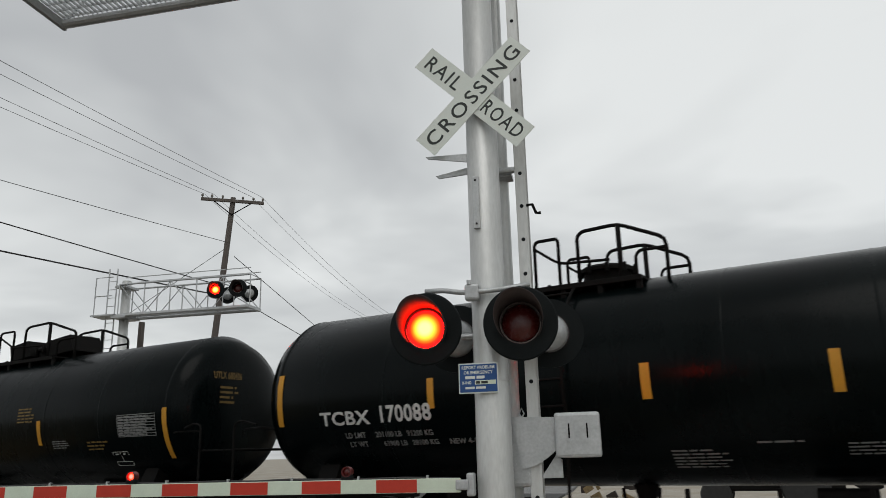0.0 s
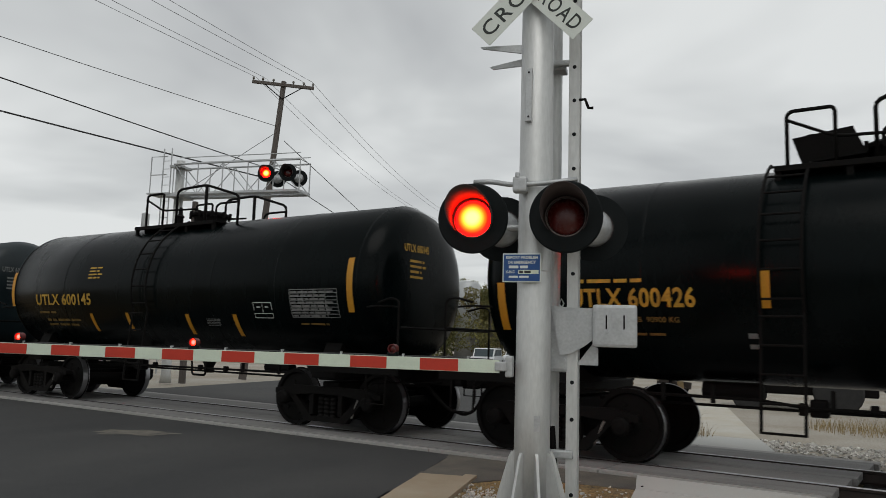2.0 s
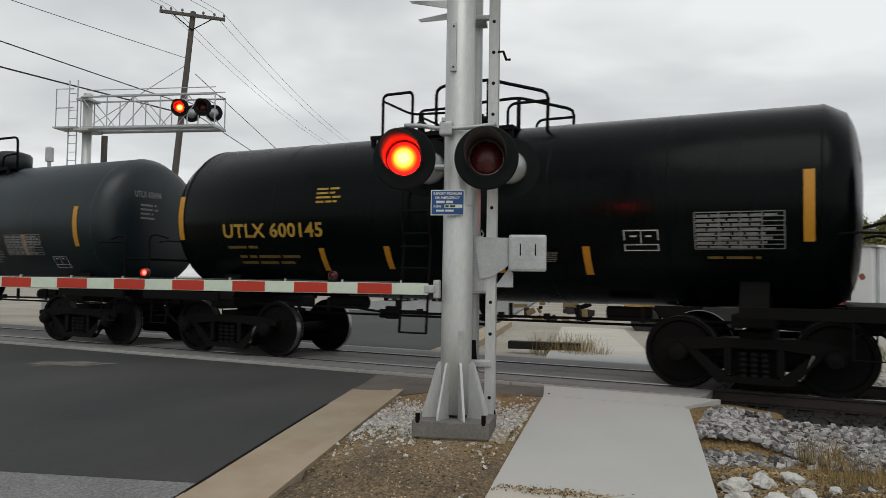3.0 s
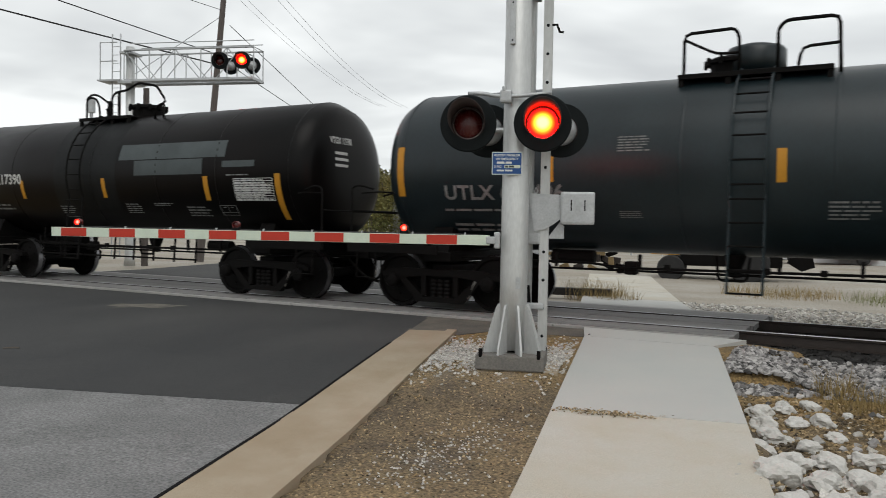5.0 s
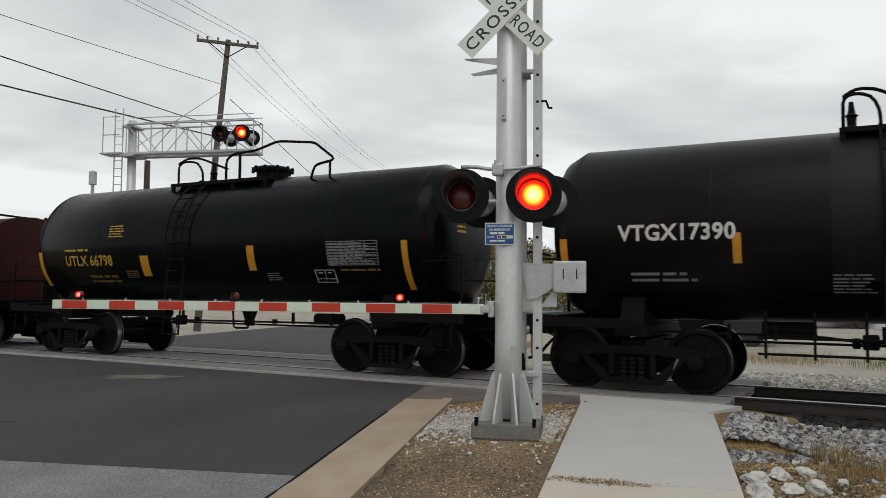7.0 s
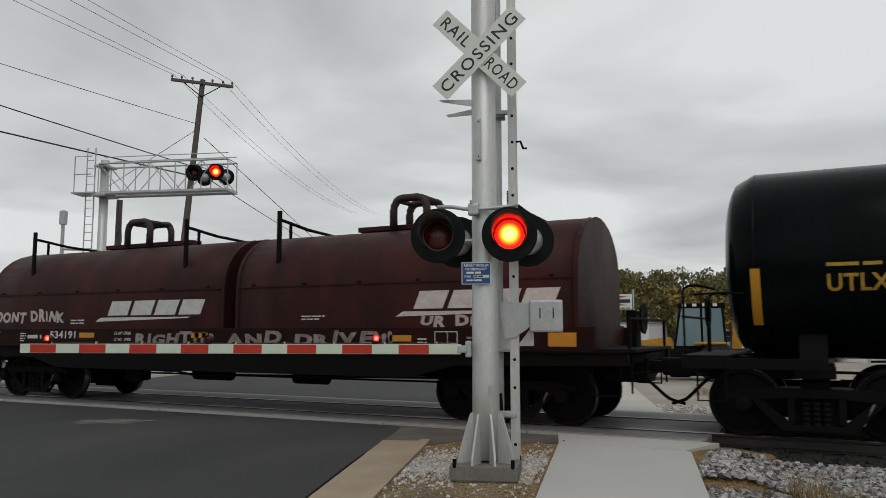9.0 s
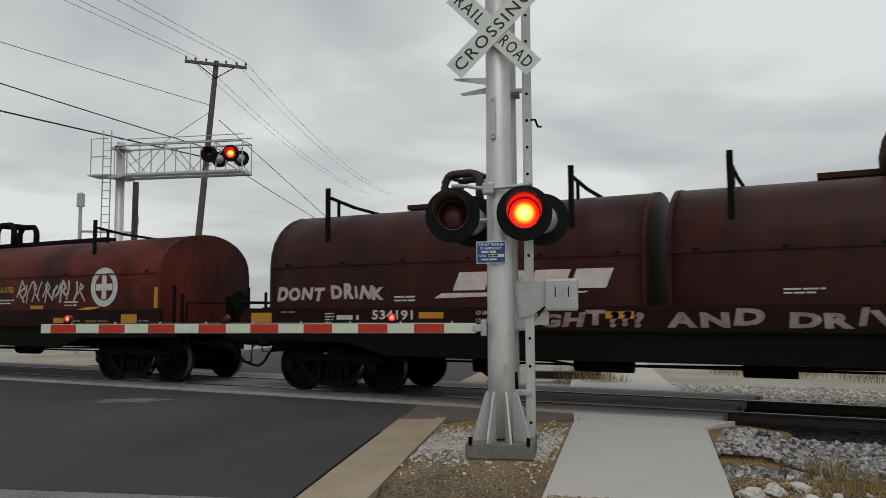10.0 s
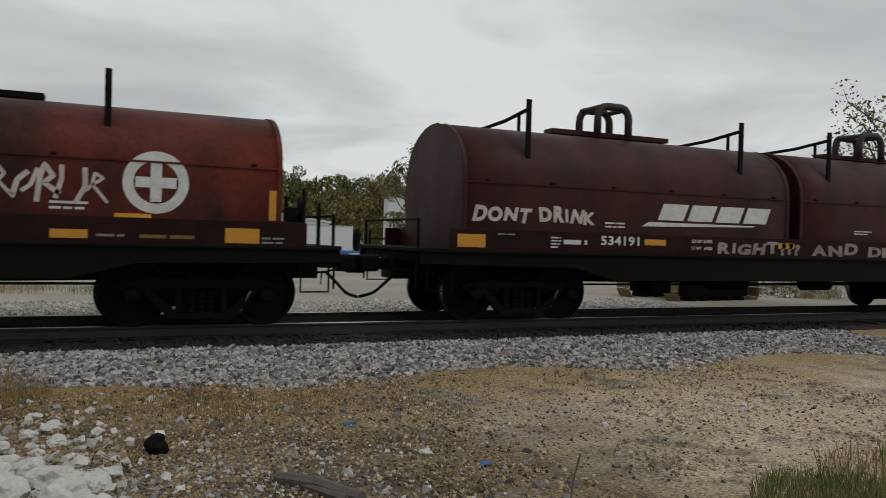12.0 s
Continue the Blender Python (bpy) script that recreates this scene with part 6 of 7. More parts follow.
            part("guide_brace", box(B(), (x, yy + 0.33, top + 0.02), (0.05, 0.04, 0.28), bevel=0.006), SOOT, hood)
            part("guide_foot", box(B(), (x, yy - 0.005, 2.60), (0.16, 0.03, 0.10), bevel=0.008), SOOT, hood)

    def face(x0, z0, lift=0.004):
        def put(u, v):
            z = z0 + v
            return Vector((x0 - mid + u, (skin(z) if z > 1.48 else -Y - 0.012) - lift, z))
        return put

    for d in decals:
        if d[0] == "text":
            _, text, x0, x1, z0, h, m = d
            part("lettering", written(B(), text, face(x0, z0), x1 - x0, h), m, car)
        elif d[0] == "slant":  # company mark as plain slanted blocks over a tapered underline
            _, x0, x1, z0, z1, m = d
            put, w, h = face(x0, z0), x1 - x0, z1 - z0
            bw, gap = w * 0.19, w * 0.03
            for k in range(4):
                bm = B()
                u = w * 0.10 + k * (bw + gap)
                for c, e, lo, hi in ((0, bw, 0.30, 0.65), (0, bw, 0.65, 1.0)):
                    bm.faces.new([bm.verts.new(put(u + q + 0.42 * h * v, h * v)) for q, v in ((c, lo), (e, lo), (e, hi), (c, hi))])
                part("company_mark", bm, m, car, "white slanted block of a company mark")
            bm = B()
            bm.faces.new([bm.verts.new(put(*p)) for p in ((0, 0), (w * 0.86, 0.14 * h), (w * 0.88, 0.2 * h), (w * 0.05, 0.2 * h))])
            part("mark_underline", bm, m, car, "white tapered line under the mark")
        elif d[0] == "round":  # round heritage mark as a plain ring and cross
            _, cx, cz, r, m = d
            put = face(cx, cz)
            bm = B()
            n = 40
            for q0, q1 in ((0.68, 1.0),):
                for k in range(n):
                    a, b = 2 * math.pi * k / n, 2 * math.pi * (k + 1) / n
                    bm.faces.new([bm.verts.new(put(r * q * math.cos(t), r * q * math.sin(t))) for q, t in ((q0, a), (q1, a), (q1, b), (q0, b))])
            for a, b, c, e in ((-0.17, -0.62, 0.17, -0.17), (-0.62, -0.17, 0.62, 0.17), (-0.17, 0.17, 0.17, 0.62)):
                bm.faces.new([bm.verts.new(put(r * u, r * v)) for u, v in ((a, b), (c, b), (c, e), (a, e))])
            part("company_mark", bm, m, car, "white ring with a cross")
        elif d[0] == "strip":
            _, x0, x1, z0, z1 = d
            bm = B()
            put = face(x0, z0, 0.004)
            bm.faces.new([bm.verts.new(put(*p)) for p in ((0, 0), (x1 - x0, 0), (x1 - x0, z1 - z0), (0, z1 - z0))])
            part("reflective_strip", bm, YELLOW, car, "yellow reflective strip")
        elif d[0] == "bars":
            _, x0, x1, z0, z1, lines, m = d
            part("fine_print", bars(B(), face(x0, z0), x1 - x0, z1 - z0, lines, int(abs(x0) * 100)), m, car)
        elif d[0] == "frame":
            _, x0, x1, z0, z1, m = d
            put, w, h = face(x0, z0), x1 - x0, z1 - z0
            bm = B()
            for a, b, c, e in ((0, 0, w, 0.015), (0, h - 0.015, w, h), (0, 0, 0.015, h), (w - 0.015, 0, w, h), (w * 0.55, h * 0.25, w * 0.58, h), (0, h * 0.25, w, h * 0.29)):
                bm.faces.new([bm.verts.new(put(*p)) for p in ((a, b), (c, b), (c, e), (a, e))])
            part("stencil_frame", bm, m, car, "white stencilled box")
        elif d[0] == "spray":  # letters sprayed by hand, uneven and leaning
            _, text, x0, x1, z0, h, m, seed = d
            rnd = random.Random(seed)
            widths = [0.55 if ch == " " else max(lettering(ch, 0.03)[2], 0.16) for ch in text]
            gain = (x1 - x0) / (sum(widths) + 0.10 * len(text))
            x = x0
            for ch, wd in zip(text, widths):
                if ch != " ":
                    up, lean, hh = rnd.uniform(-0.10, 0.10) * h, rnd.uniform(-0.10, 0.26), h * rnd.uniform(0.88, 1.14)
                    base = face(x, z0 + up)
                    part("sprayed_letter", written(B(), ch, lambda u, v, b=base, l=lean: b(u + l * v, v), wd * gain, hh, 0.055), m, car)
                x += (wd + 0.10) * gain
        elif d[0] == "tag":  # a hand-sprayed tag of looping strokes
            _, x0, x1, z0, h, m, seed = d
            rnd = random.Random(seed)
            put, n = face(x0, z0, 0.005), 13
            for k in range(n):
                u0, v0 = (x1 - x0) * (k + rnd.uniform(-0.3, 0.3)) / n, h * rnd.uniform(-0.25, 0.25)
                pts = [(u0, v0), (u0 + rnd.uniform(0.02, 0.12), h * rnd.uniform(0.35, 0.7)), (u0 + rnd.uniform(0.05, 0.22), h * rnd.uniform(0.8, 1.2))]
                if k % 3 == 0:
                    pts += [(pts[-1][0] + 0.10, h * 0.7), (u0 + 0.08, h * 0.45), (u0 + 0.26, h * rnd.uniform(-0.2, 0.1))]
                bm, w = B(), rnd.uniform(0.018, 0.032)
                fine = []
                for (a, c), (e, g) in zip(pts, pts[1:]):
                    fine += [(a + (e - a) * j / 5, c + (g - c) * j / 5) for j in range(5)]
                fine.append(pts[-1])
                vv = []
                for j, (a, c) in enumerate(fine):
                    p, q = fine[max(j - 1, 0)], fine[min(j + 1, len(fine) - 1)]
                    dx, dz = q[0] - p[0], q[1] - p[1]
                    l = math.hypot(dx, dz) + 1e-6
                    vv.append([bm.verts.new(put(a - s * w * dz / l, c + s * w * dx / l)) for s in (-1, 1)])
                for p, q in zip(vv, vv[1:]):
                    bm.faces.new((p[0], p[1], q[1], q[0]))
                part("spray_stroke", bm, m, car)
    CARS.append((car, mid))
    return car


coil_car(-76.10, "coil_car", OXIDE, "weathered oxide-red coil car with two arched hoods and sprayed writing", [
    ("slant", -72.40, -69.62, 1.66, 2.07, WHITE_TEXT), ("slant", -79.49, -76.56, 1.62, 2.03, WHITE_TEXT),
    ("spray", "DONT DRINK", -82.72, -80.42, 1.62, 0.24, SPRAY, 1), ("spray", "UR DRINKING", -71.95, -69.65, 1.50, 0.17, SPRAY, 2),
    ("spray", "RIGHT???", -78.04, -76.05, 1.19, 0.21, FAINT, 3), ("spray", "AND DRIVE!!!", -75.75, -72.25, 1.19, 0.21, FAINT, 4),
    ("bars", -81.21, -80.58, 1.28, 1.44, 1, WHITE_TEXT), ("text", "534191", -80.50, -79.73, 1.28, 0.155, WHITE_TEXT),
    ("strip", -83.08, -82.61, 1.20, 1.40), ("strip", -79.62, -79.18, 1.30, 1.40), ("strip", -76.6, -76.2, 1.30, 1.40), ("strip", -72.36, -71.96, 1.26, 1.36), ("strip", -69.70, -69.28, 1.20, 1.40),
    ("text", "LD LMT 219000", -78.61, -78.16, 1.36, 0.06, WHITE_TEXT), ("text", "LT WT   67000", -78.61, -78.16, 1.24, 0.06, WHITE_TEXT),
    ("bars", -80.24, -79.7, 1.58, 1.70, 2, WHITE_TEXT), ("bars", -74.3, -73.8, 1.62, 1.72, 2, WHITE_TEXT), ("bars", -81.45, -81.25, 1.22, 1.42, 4, WHITE_TEXT),
    ("frame", -71.55, -71.15, 1.17, 1.42, WHITE_TEXT), ("bars", -71.0, -70.75, 1.22, 1.38, 2, DIM_TEXT), ("bars", -70.35, -70.2, 1.20, 1.40, 3, WHITE_TEXT), ("bars", -78.0, -77.7, 1.0, 1.10, 2, WHITE_TEXT), ("bars", -82.4, -82.05, 1.40, 1.45, 1, DIM_TEXT), ("bars", -71.85, -71.65, 1.18, 1.34, 3, WHITE_TEXT),
], half=6.80, split=0.17)
coil_car(-92.25, "coil_car_red", OXIDE_BRIGHT, "sun-faded bright red coil car with a round white mark and graffiti", [
    ("round", -87.33, 1.95, 0.41, WHITE_TEXT), ("strip", -88.55, -88.13, 1.20, 1.31), ("strip", -86.47, -86.02, 1.18, 1.38), ("strip", -87.83, -87.39, 1.475, 1.535), ("strip", -85.85, -85.75, 1.50, 1.92),
    ("tag", -90.23, -87.98, 1.72, 0.36, SPRAY, 5), ("bars", -88.58, -88.08, 1.56, 1.70, 2, WHITE_TEXT), ("bars", -88.03, -87.63, 1.23, 1.30, 1, DIM_TEXT), ("bars", -87.53, -86.58, 1.22, 1.32, 1, DIM_YELLOW), ("bars", -85.98, -85.63, 1.18, 1.30, 2, DIM_TEXT),
    ("text", "Re-XL", -93.33, -91.33, 1.70, 0.42, WHITE_TEXT), ("text", "INSULATED", -91.08, -90.33, 1.88, 0.13, YELLOW_TEXT), ("bars", -91.08, -90.23, 1.62, 1.76, 2, WHITE_TEXT), ("text", "COIL CAR", -93.13, -90.73, 1.18, 0.22, DIM_TEXT),
    ("strip", -89.73, -89.28, 1.50, 1.58), ("strip", -92.13, -91.63, 1.50, 1.58), ("strip", -91.03, -90.58, 1.22, 1.32),
], top=3.06)


def roll_train():
    """All cars run together; every wheelset turns with the way it has come."""
    for car, mid in CARS:
        walk(car, [(0.5 * k, pose(mid + run(0.5 * k), MID, 0)) for k in range(25)])
    step = 1 / 15
    for w, at in WHEELS:
        walk(w, [(step * k, at @ pose(0, 0, 0, 0, math.degrees(run(step * k) / WHEEL_R), 0)) for k in range(181)])

# ---- poles, cables, buildings, machines and woods round the crossing ----


def utility_pole(base, top, arm_dir, arm_len, label, name="utility_pole"):
    b, t = Vector(base), Vector(top)
    p = thing(name, Matrix.Translation(b), label, "utility pole", "utility poles")
    d = t - b
    part("pole", rod(B(), (0, 0, 0), d, 0.16, 12, 0.11), TIMBER, p, smooth=False)
    if arm_len:
        a = Vector(arm_dir).normalized()
        c = d * 0.985
        m = Matrix.Translation(c + Vector((0, 0, 0))) @ a.to_track_quat("X", "Z").to_matrix().to_4x4()
        part("crossarm", box(B(), (0, -0.13, 0.0), (arm_len, 0.11, 0.13), m, bevel=0.01), TIMBER, p)
        for s in (-1, 1):
            part("arm_brace", rod(B(), m @ Vector((s * arm_len * 0.30, -0.13, -0.05)), m @ Vector((0, -0.13, -0.62)), 0.022, 6), SOOT, p)
            for k in (0.16, 0.33, 0.48):
                q = m @ Vector((s * arm_len * k, -0.13, 0.06))
                part("insulator", turned(B(), [(0, 0.03), (0.06, 0.03), (0.08, 0.055), (0.13, 0.05), (0.16, 0.03), (0.17, 0)], 10, "Z"), PLINTH, p, at=Matrix.Translation(q))
    return p


def cable(a, b, sag, r, label="thin black overhead cable"):
    a, b = Vector(a), Vector(b)
    pts = [a.lerp(b, k / 14) - Vector((0, 0, sag * 4 * (k / 14) * (1 - k / 14))) for k in range(15)]
    me = part("overhead_cable", bent(B(), pts, r, 5), WIRE)
    return tagged(me, label, "cable", "overhead cables")


POLE_FOOT, POLE_TOP = Vector((-21.3, 16.15, -0.3)), Vector((-20.6, 16.85, 12.35))
ARM = Vector((0.70, 0.71, 0))
FAR_END, GUY_END, LOW_END = Vector((-34.98, 53.13, 12.40)), Vector((-34.45, 65.1, -0.06)), Vector((-36.0, 48.0, 8.4))
utility_pole(POLE_FOOT, POLE_TOP, (0.72, 0.69, -0.03), 2.6, "leaning weathered timber utility pole with a crossarm")
for k, off in enumerate((-1.2, -0.8, 0.75, 1.2)):
    o = POLE_TOP + ARM * off + Vector((0, 0, 0.1))
    cable(o, (-14.9 + 1.35 * k, -25.0, 12.6), 0.35, 0.0085)
    cable(o, (FAR_END.x + 0.8 * off, FAR_END.y + 0.6 * off, FAR_END.z), 0.9, 0.008)
cable(POLE_TOP + Vector((-0.1, -0.1, -2.0)), (-20.2, -25.0, 10.5), 0.3, 0.012)
cable(POLE_TOP + Vector((-0.15, -0.15, -3.9)), (-13.9, -25.0, 8.6), 0.2, 0.020)
cable(POLE_TOP + Vector((-0.2, -0.2, -4.3)), (-20.6, -25.0, 8.3), 0.2, 0.028, "thick black overhead cable")
cable(POLE_TOP + Vector((0.1, 0.1, -2.6)), GUY_END, 0.0, 0.016, "taut guy cable of the pole")
cable(POLE_TOP + Vector((0.1, 0.1, -4.25)), LOW_END, 0.1, 0.02)
cable(POLE_TOP + Vector((-0.1, -0.1, -2.2)), POLE_TOP + Vector((-3.4, -2.6, -5.3)), 0.0, 0.012, "thin stay cable of the pole")


def street_post(foot, height, label):
    p = thing("signal_post", Matrix.Translation(foot), label, "post", "posts")
    part("pole", rod(B(), (0, 0, 0), (0, 0, height), 0.10, 10, 0.07), GALV, p)
    part("top_unit", turned(B(), [(height, 0.05), (height, 0.16), (height + 0.55, 0.16), (height + 0.62, 0.0)], 14, "Z"), GALV, p)
    part("side_arm", rod(B(), (0, 0, height - 1.05), (2.3, 0.9, height - 1.15), 0.05, 8), GALV, p)
    part("side_arm", rod(B(), (0, 0, height - 1.95), (-0.8, -0.3, height - 1.85), 0.05, 8), GALV, p)
    return p


street_post((-25.3, 13.9, -0.3), 6.2, "grey galvanised post with short side arms")
stub = thing("timber_post", Matrix.Translation((-20.2, 12.35, -0.3)), "short weathered timber post with loose wires", "post", "posts")
part("post", rod(B(), (0, 0, 0), (0.05, 0, 6.6), 0.13, 10, 0.11), TIMBER, stub)
part("loose_wire", bent(B(), [(0.1, -0.1, 5.2), (0.35, -0.15, 5.6), (0.42, -0.15, 5.0), (0.3, -0.15, 4.7)], 0.012, 5, 0.1), WIRE, stub)
# distant pole with two crossarms and transformers beside the far road
dp = thing("utility_pole", Matrix.Translation((-37.0, 68.0, -0.4)), "distant timber utility pole with transformers", "utility pole", "utility poles")
part("pole", rod(B(), (0, 0, 0), (0, 0, 9.8), 0.2, 10, 0.14), BARK, dp)
for z, l in ((9.5, 4.0), (7.6, 4.2)):
    part("crossarm", box(B(), (0, -0.15, z), (l, 0.14, 0.16)), TIMBER, dp)
for x in (-1.0, 0.85):
    part("transformer", turned(B(), [(4.9, 0.0), (4.9, 0.32), (5.9, 0.32), (6.0, 0.1), (6.2, 0.1), (6.2, 0.0)], 12, "Z"), GALV, dp, at=pose(x, -0.3, 0))


def building(name, foot, turn, w, d, h0, h1, wall, label, openings=(), roof=True):
    """A plain block: four thick walls with real openings in its front, and a roof sloping from h0 to h1."""
    b = thing(name, Matrix.Translation(foot) @ pose(0, 0, 0, 0, 0, turn), label, "building", "buildings")
    t = 0.25
    cuts = sorted(openings)
    xs = [0.0] + [c for o in cuts for c in (o[0], o[0] + o[2])] + [w]
    top = lambda x: h0 + (h1 - h0) * x / w
    front = B()
    for k in range(0, len(xs), 2):
        if xs[k + 1] > xs[k]:
            prism(front, [(xs[k], 0), (xs[k + 1], 0), (xs[k + 1], top(xs[k + 1])), (xs[k], top(xs[k]))], 0, t, "Y")
    for x, z, ow, oh, kind in cuts:
        if z > 0:
            prism(front, [(x, 0), (x + ow, 0), (x + ow, z), (x, z)], 0, t, "Y")
        prism(front, [(x, z + oh), (x + ow, z + oh), (x + ow, top(x + ow)), (x, top(x))], 0, t, "Y")
    part("wall", front, wall, b)
    back = prism(B(), [(0, 0), (w, 0), (w, h1), (0, h0)], d - t, d, "Y")
    part("wall", back, wall, b)
    for x, h in ((0, h0), (w - t, h1)):
        part("wall", box(B(), (x + t / 2, d / 2, h / 2), (t, d - 2 * t, h)), wall, b)
    if roof:
        part("roof", prism(B(), [(-0.12, h0 + 0.02), (w + 0.12, h1 + 0.02), (w + 0.12, h1 + 0.14), (-0.12, h0 + 0.14)], -0.1, d + 0.1, "Y"), ROOF_GREY if wall is not WALL_SHEET else WALL_WHITE, b)
    for x, z, ow, oh, kind in cuts:
        if kind == "door":
            door = part("door", box(B(), (x + ow / 2, t * 0.6, z + oh / 2), (ow - 0.06, 0.06, oh - 0.03)), DOOR_GREY, b)
            part("door_frame", box(box(box(B(), (x + 0.03, t * 0.4, z + oh / 2), (0.07, 0.14, oh)), (x + ow - 0.03, t * 0.4, z + oh / 2), (0.07, 0.14, oh)), (x + ow / 2, t * 0.4, z + oh - 0.035), (ow, 0.14, 0.07)), SOOT, b)
        else:
            win = part("window", box(B(), (x + ow / 2, t * 0.7, z + oh / 2), (ow, 0.03, oh)), GLASS, b)
            part("frame", box(box(B(), (x + ow / 2, t * 0.45, z + oh / 2), (0.05, 0.08, oh)), (x + ow / 2, t * 0.45, z + oh / 2), (ow, 0.08, 0.05)), DOOR_GREY, win)
    return b


# white block building with bare brick showing, and the long sheet-metal shed behind it
hall = building("block_building", (0.99, 42.15, -0.35), -31, 4.7, 12.0, 3.9, 3.75, WALL_WHITE, "white painted block building with bare brick patches", [(1.2, 0.9, 0.55, 1.2, "window"), (3.0, 0.9, 0.6, 1.2, "window")])
for x, z, w, h in ((0.3, 2.2, 0.9, 0.55), (0.9, 1.6, 0.5, 0.9), (2.1, 2.2, 0.8, 0.5), (1.7, 2.9, 1.4, 0.3), (4.0, 2.0, 0.4, 0.4)):
    ring = B()
    rnd = random.Random(int(x * 10))
    prism(ring, [(x + w * (0.5 + rnd.uniform(0.35, 0.55) * math.cos(k * 0.7)), z + h * (0.5 + rnd.uniform(0.35, 0.55) * math.sin(k * 0.7))) for k in range(9)], -0.012, 0.01, "Y")
    part("bare_brick", ring, BRICK_RED, hall, "patch of bare red brick")
part("sign_panel", box(B(), (2.6, -0.03, 3.35), (1.5, 0.05, 0.4)), PLINTH, hall)
shed = building("metal_shed", (5.4, 39.9, -0.35), 29.2, 15.0, 14.0, 3.75, 2.4, WALL_SHEET, "long pale sheet-metal shed with a grey door", [(6.6, 0.05, 1.15, 2.15, "door")])
for k in range(60):
    x = 0.12 + 0.25 * k
    if not 6.45 < x < 7.9:
        h = 3.75 - 1.35 * x / 15.0
        part("rib", box(B(), (x, -0.015, h / 2), (0.035, 0.03, h - 0.02)), WALL_SHEET, shed)
part("base_trim", box(box(B(), (3.25, -0.02, 0.06), (6.5, 0.06, 0.12)), (11.4, -0.02, 0.06), (7.2, 0.06, 0.12)), SOOT, shed)
low = building("annex", (-2.03, 46.57, -0.35), -20, 4.0, 7.0, 3.2, 3.2, WALL_WHITE, "white painted block annex with a wide doorway", [(1.5, 0.05, 1.6, 2.2, "door")])
building("storage_shed", (18.5, 34.2, -0.35), -14, 3.4, 3.0, 3.9, 3.8, WALL_WHITE, "small white storage shed with a grey door", [(1.9, 0.05, 1.0, 2.1, "door")])
building("low_building", (-7.0, 62.0, -0.4), 4, 13.0, 9.0, 2.3, 2.3, WALL_WHITE, "low white building at the edge of the woods", [(2.0, 0.8, 1.2, 0.9, "window"), (6.0, 0.8, 1.2, 0.9, "window")])
building("low_building", (-16.5, 66.0, -0.4), -6, 5.0, 6.0, 2.4, 2.4, WALL_WHITE, "small low white building beyond the lot", [(2.0, 0.05, 1.0, 2.0, "door")])
tower = thing("water_tank", Matrix.Translation((-50.0, 80.0, -0.4)), "distant grey round silo above the trees", "silo")
part("tank", turned(B(), [(0, 1.6), (9.5, 1.6), (9.9, 1.2), (10.0, 0.0)], 20, "Z"), GALV, tower, smooth=True)
box_shed = building("white_container", (18.95, 28.4, -0.35), 20, 1.75, 3.5, 2.75, 2.75, WALL_WHITE, "narrow white painted store shed beside the track", [])
for k, (x, y, w, turn) in enumerate(((14.35, 33.9, 3.2, 26), (11.96, 35.2, 1.6, 26))):
    tr = thing("box_trailer", Matrix.Translation((x, y, -0.35)) @ pose(0, 0, 0, 0, 0, turn), "white box trailer parked on the lot", "trailer", "trailers")
    part("body", box(B(), (0, 0, 1.35), (w, 2.2, 1.45), bevel=0.03), CAR_WHITE, tr)
    part("roof_trim", box(B(), (0, 0, 2.10), (w + 0.04, 2.24, 0.06)), GALV, tr)
    for s in (-1, 1):
        part("wheel", rod(B(), (s * w * 0.25, -1.1, 0.33), (s * w * 0.25, -0.9, 0.33), 0.33, 16), TYRE, tr)
        part("wheel", rod(B(), (s * w * 0.25, 0.9, 0.33), (s * w * 0.25, 1.1, 0.33), 0.33, 16), TYRE, tr)
crate = thing("blue_machine", Matrix.Translation((13.86, 25.4, -0.35)) @ pose(0, 0, 0, 0, 0, 25), "blue machine base with a dark pump column", "machine")
part("base", box(B(), (0, 0, 0.6), (1.5, 0.9, 0.7), bevel=0.04), BLUE_PAINT, crate)
part("panel", box(B(), (-0.35, -0.47, 0.72), (0.6, 0.03, 0.25)), CAR_WHITE, crate)
part("skid", box(B(), (0, 0, 0.13), (1.6, 0.8, 0.26)), SOOT, crate)
part("column", turned(B(), [(0.95, 0.12), (1.3, 0.16), (1.7, 0.18), (1.9, 0.1), (1.95, 0.0)], 12, "Z"), SOOT, crate, at=pose(0.2, 0, 0))
rack = thing("equipment_rack", Matrix.Translation((15.7, 26.55, -0.35)) @ pose(0, 0, 0, 0, 0, 25), "dark steel rack with yellow bins behind the track", "rack")
part("frame", box(box(box(B(), (-0.9, 0, 0.95), (0.07, 0.07, 1.9)), (0.5, 0, 0.95), (0.07, 0.07, 1.9)), (-0.2, 0, 1.5), (1.6, 0.06, 0.07)), SOOT, rack)
for k in range(6):
    part("bin", box(B(), (-0.75 + 0.28 * (k % 3) * 1.5, 0.2, 0.45 + 0.42 * (k // 3)), (0.36, 0.4, 0.36), bevel=0.03), MACHINE, rack)


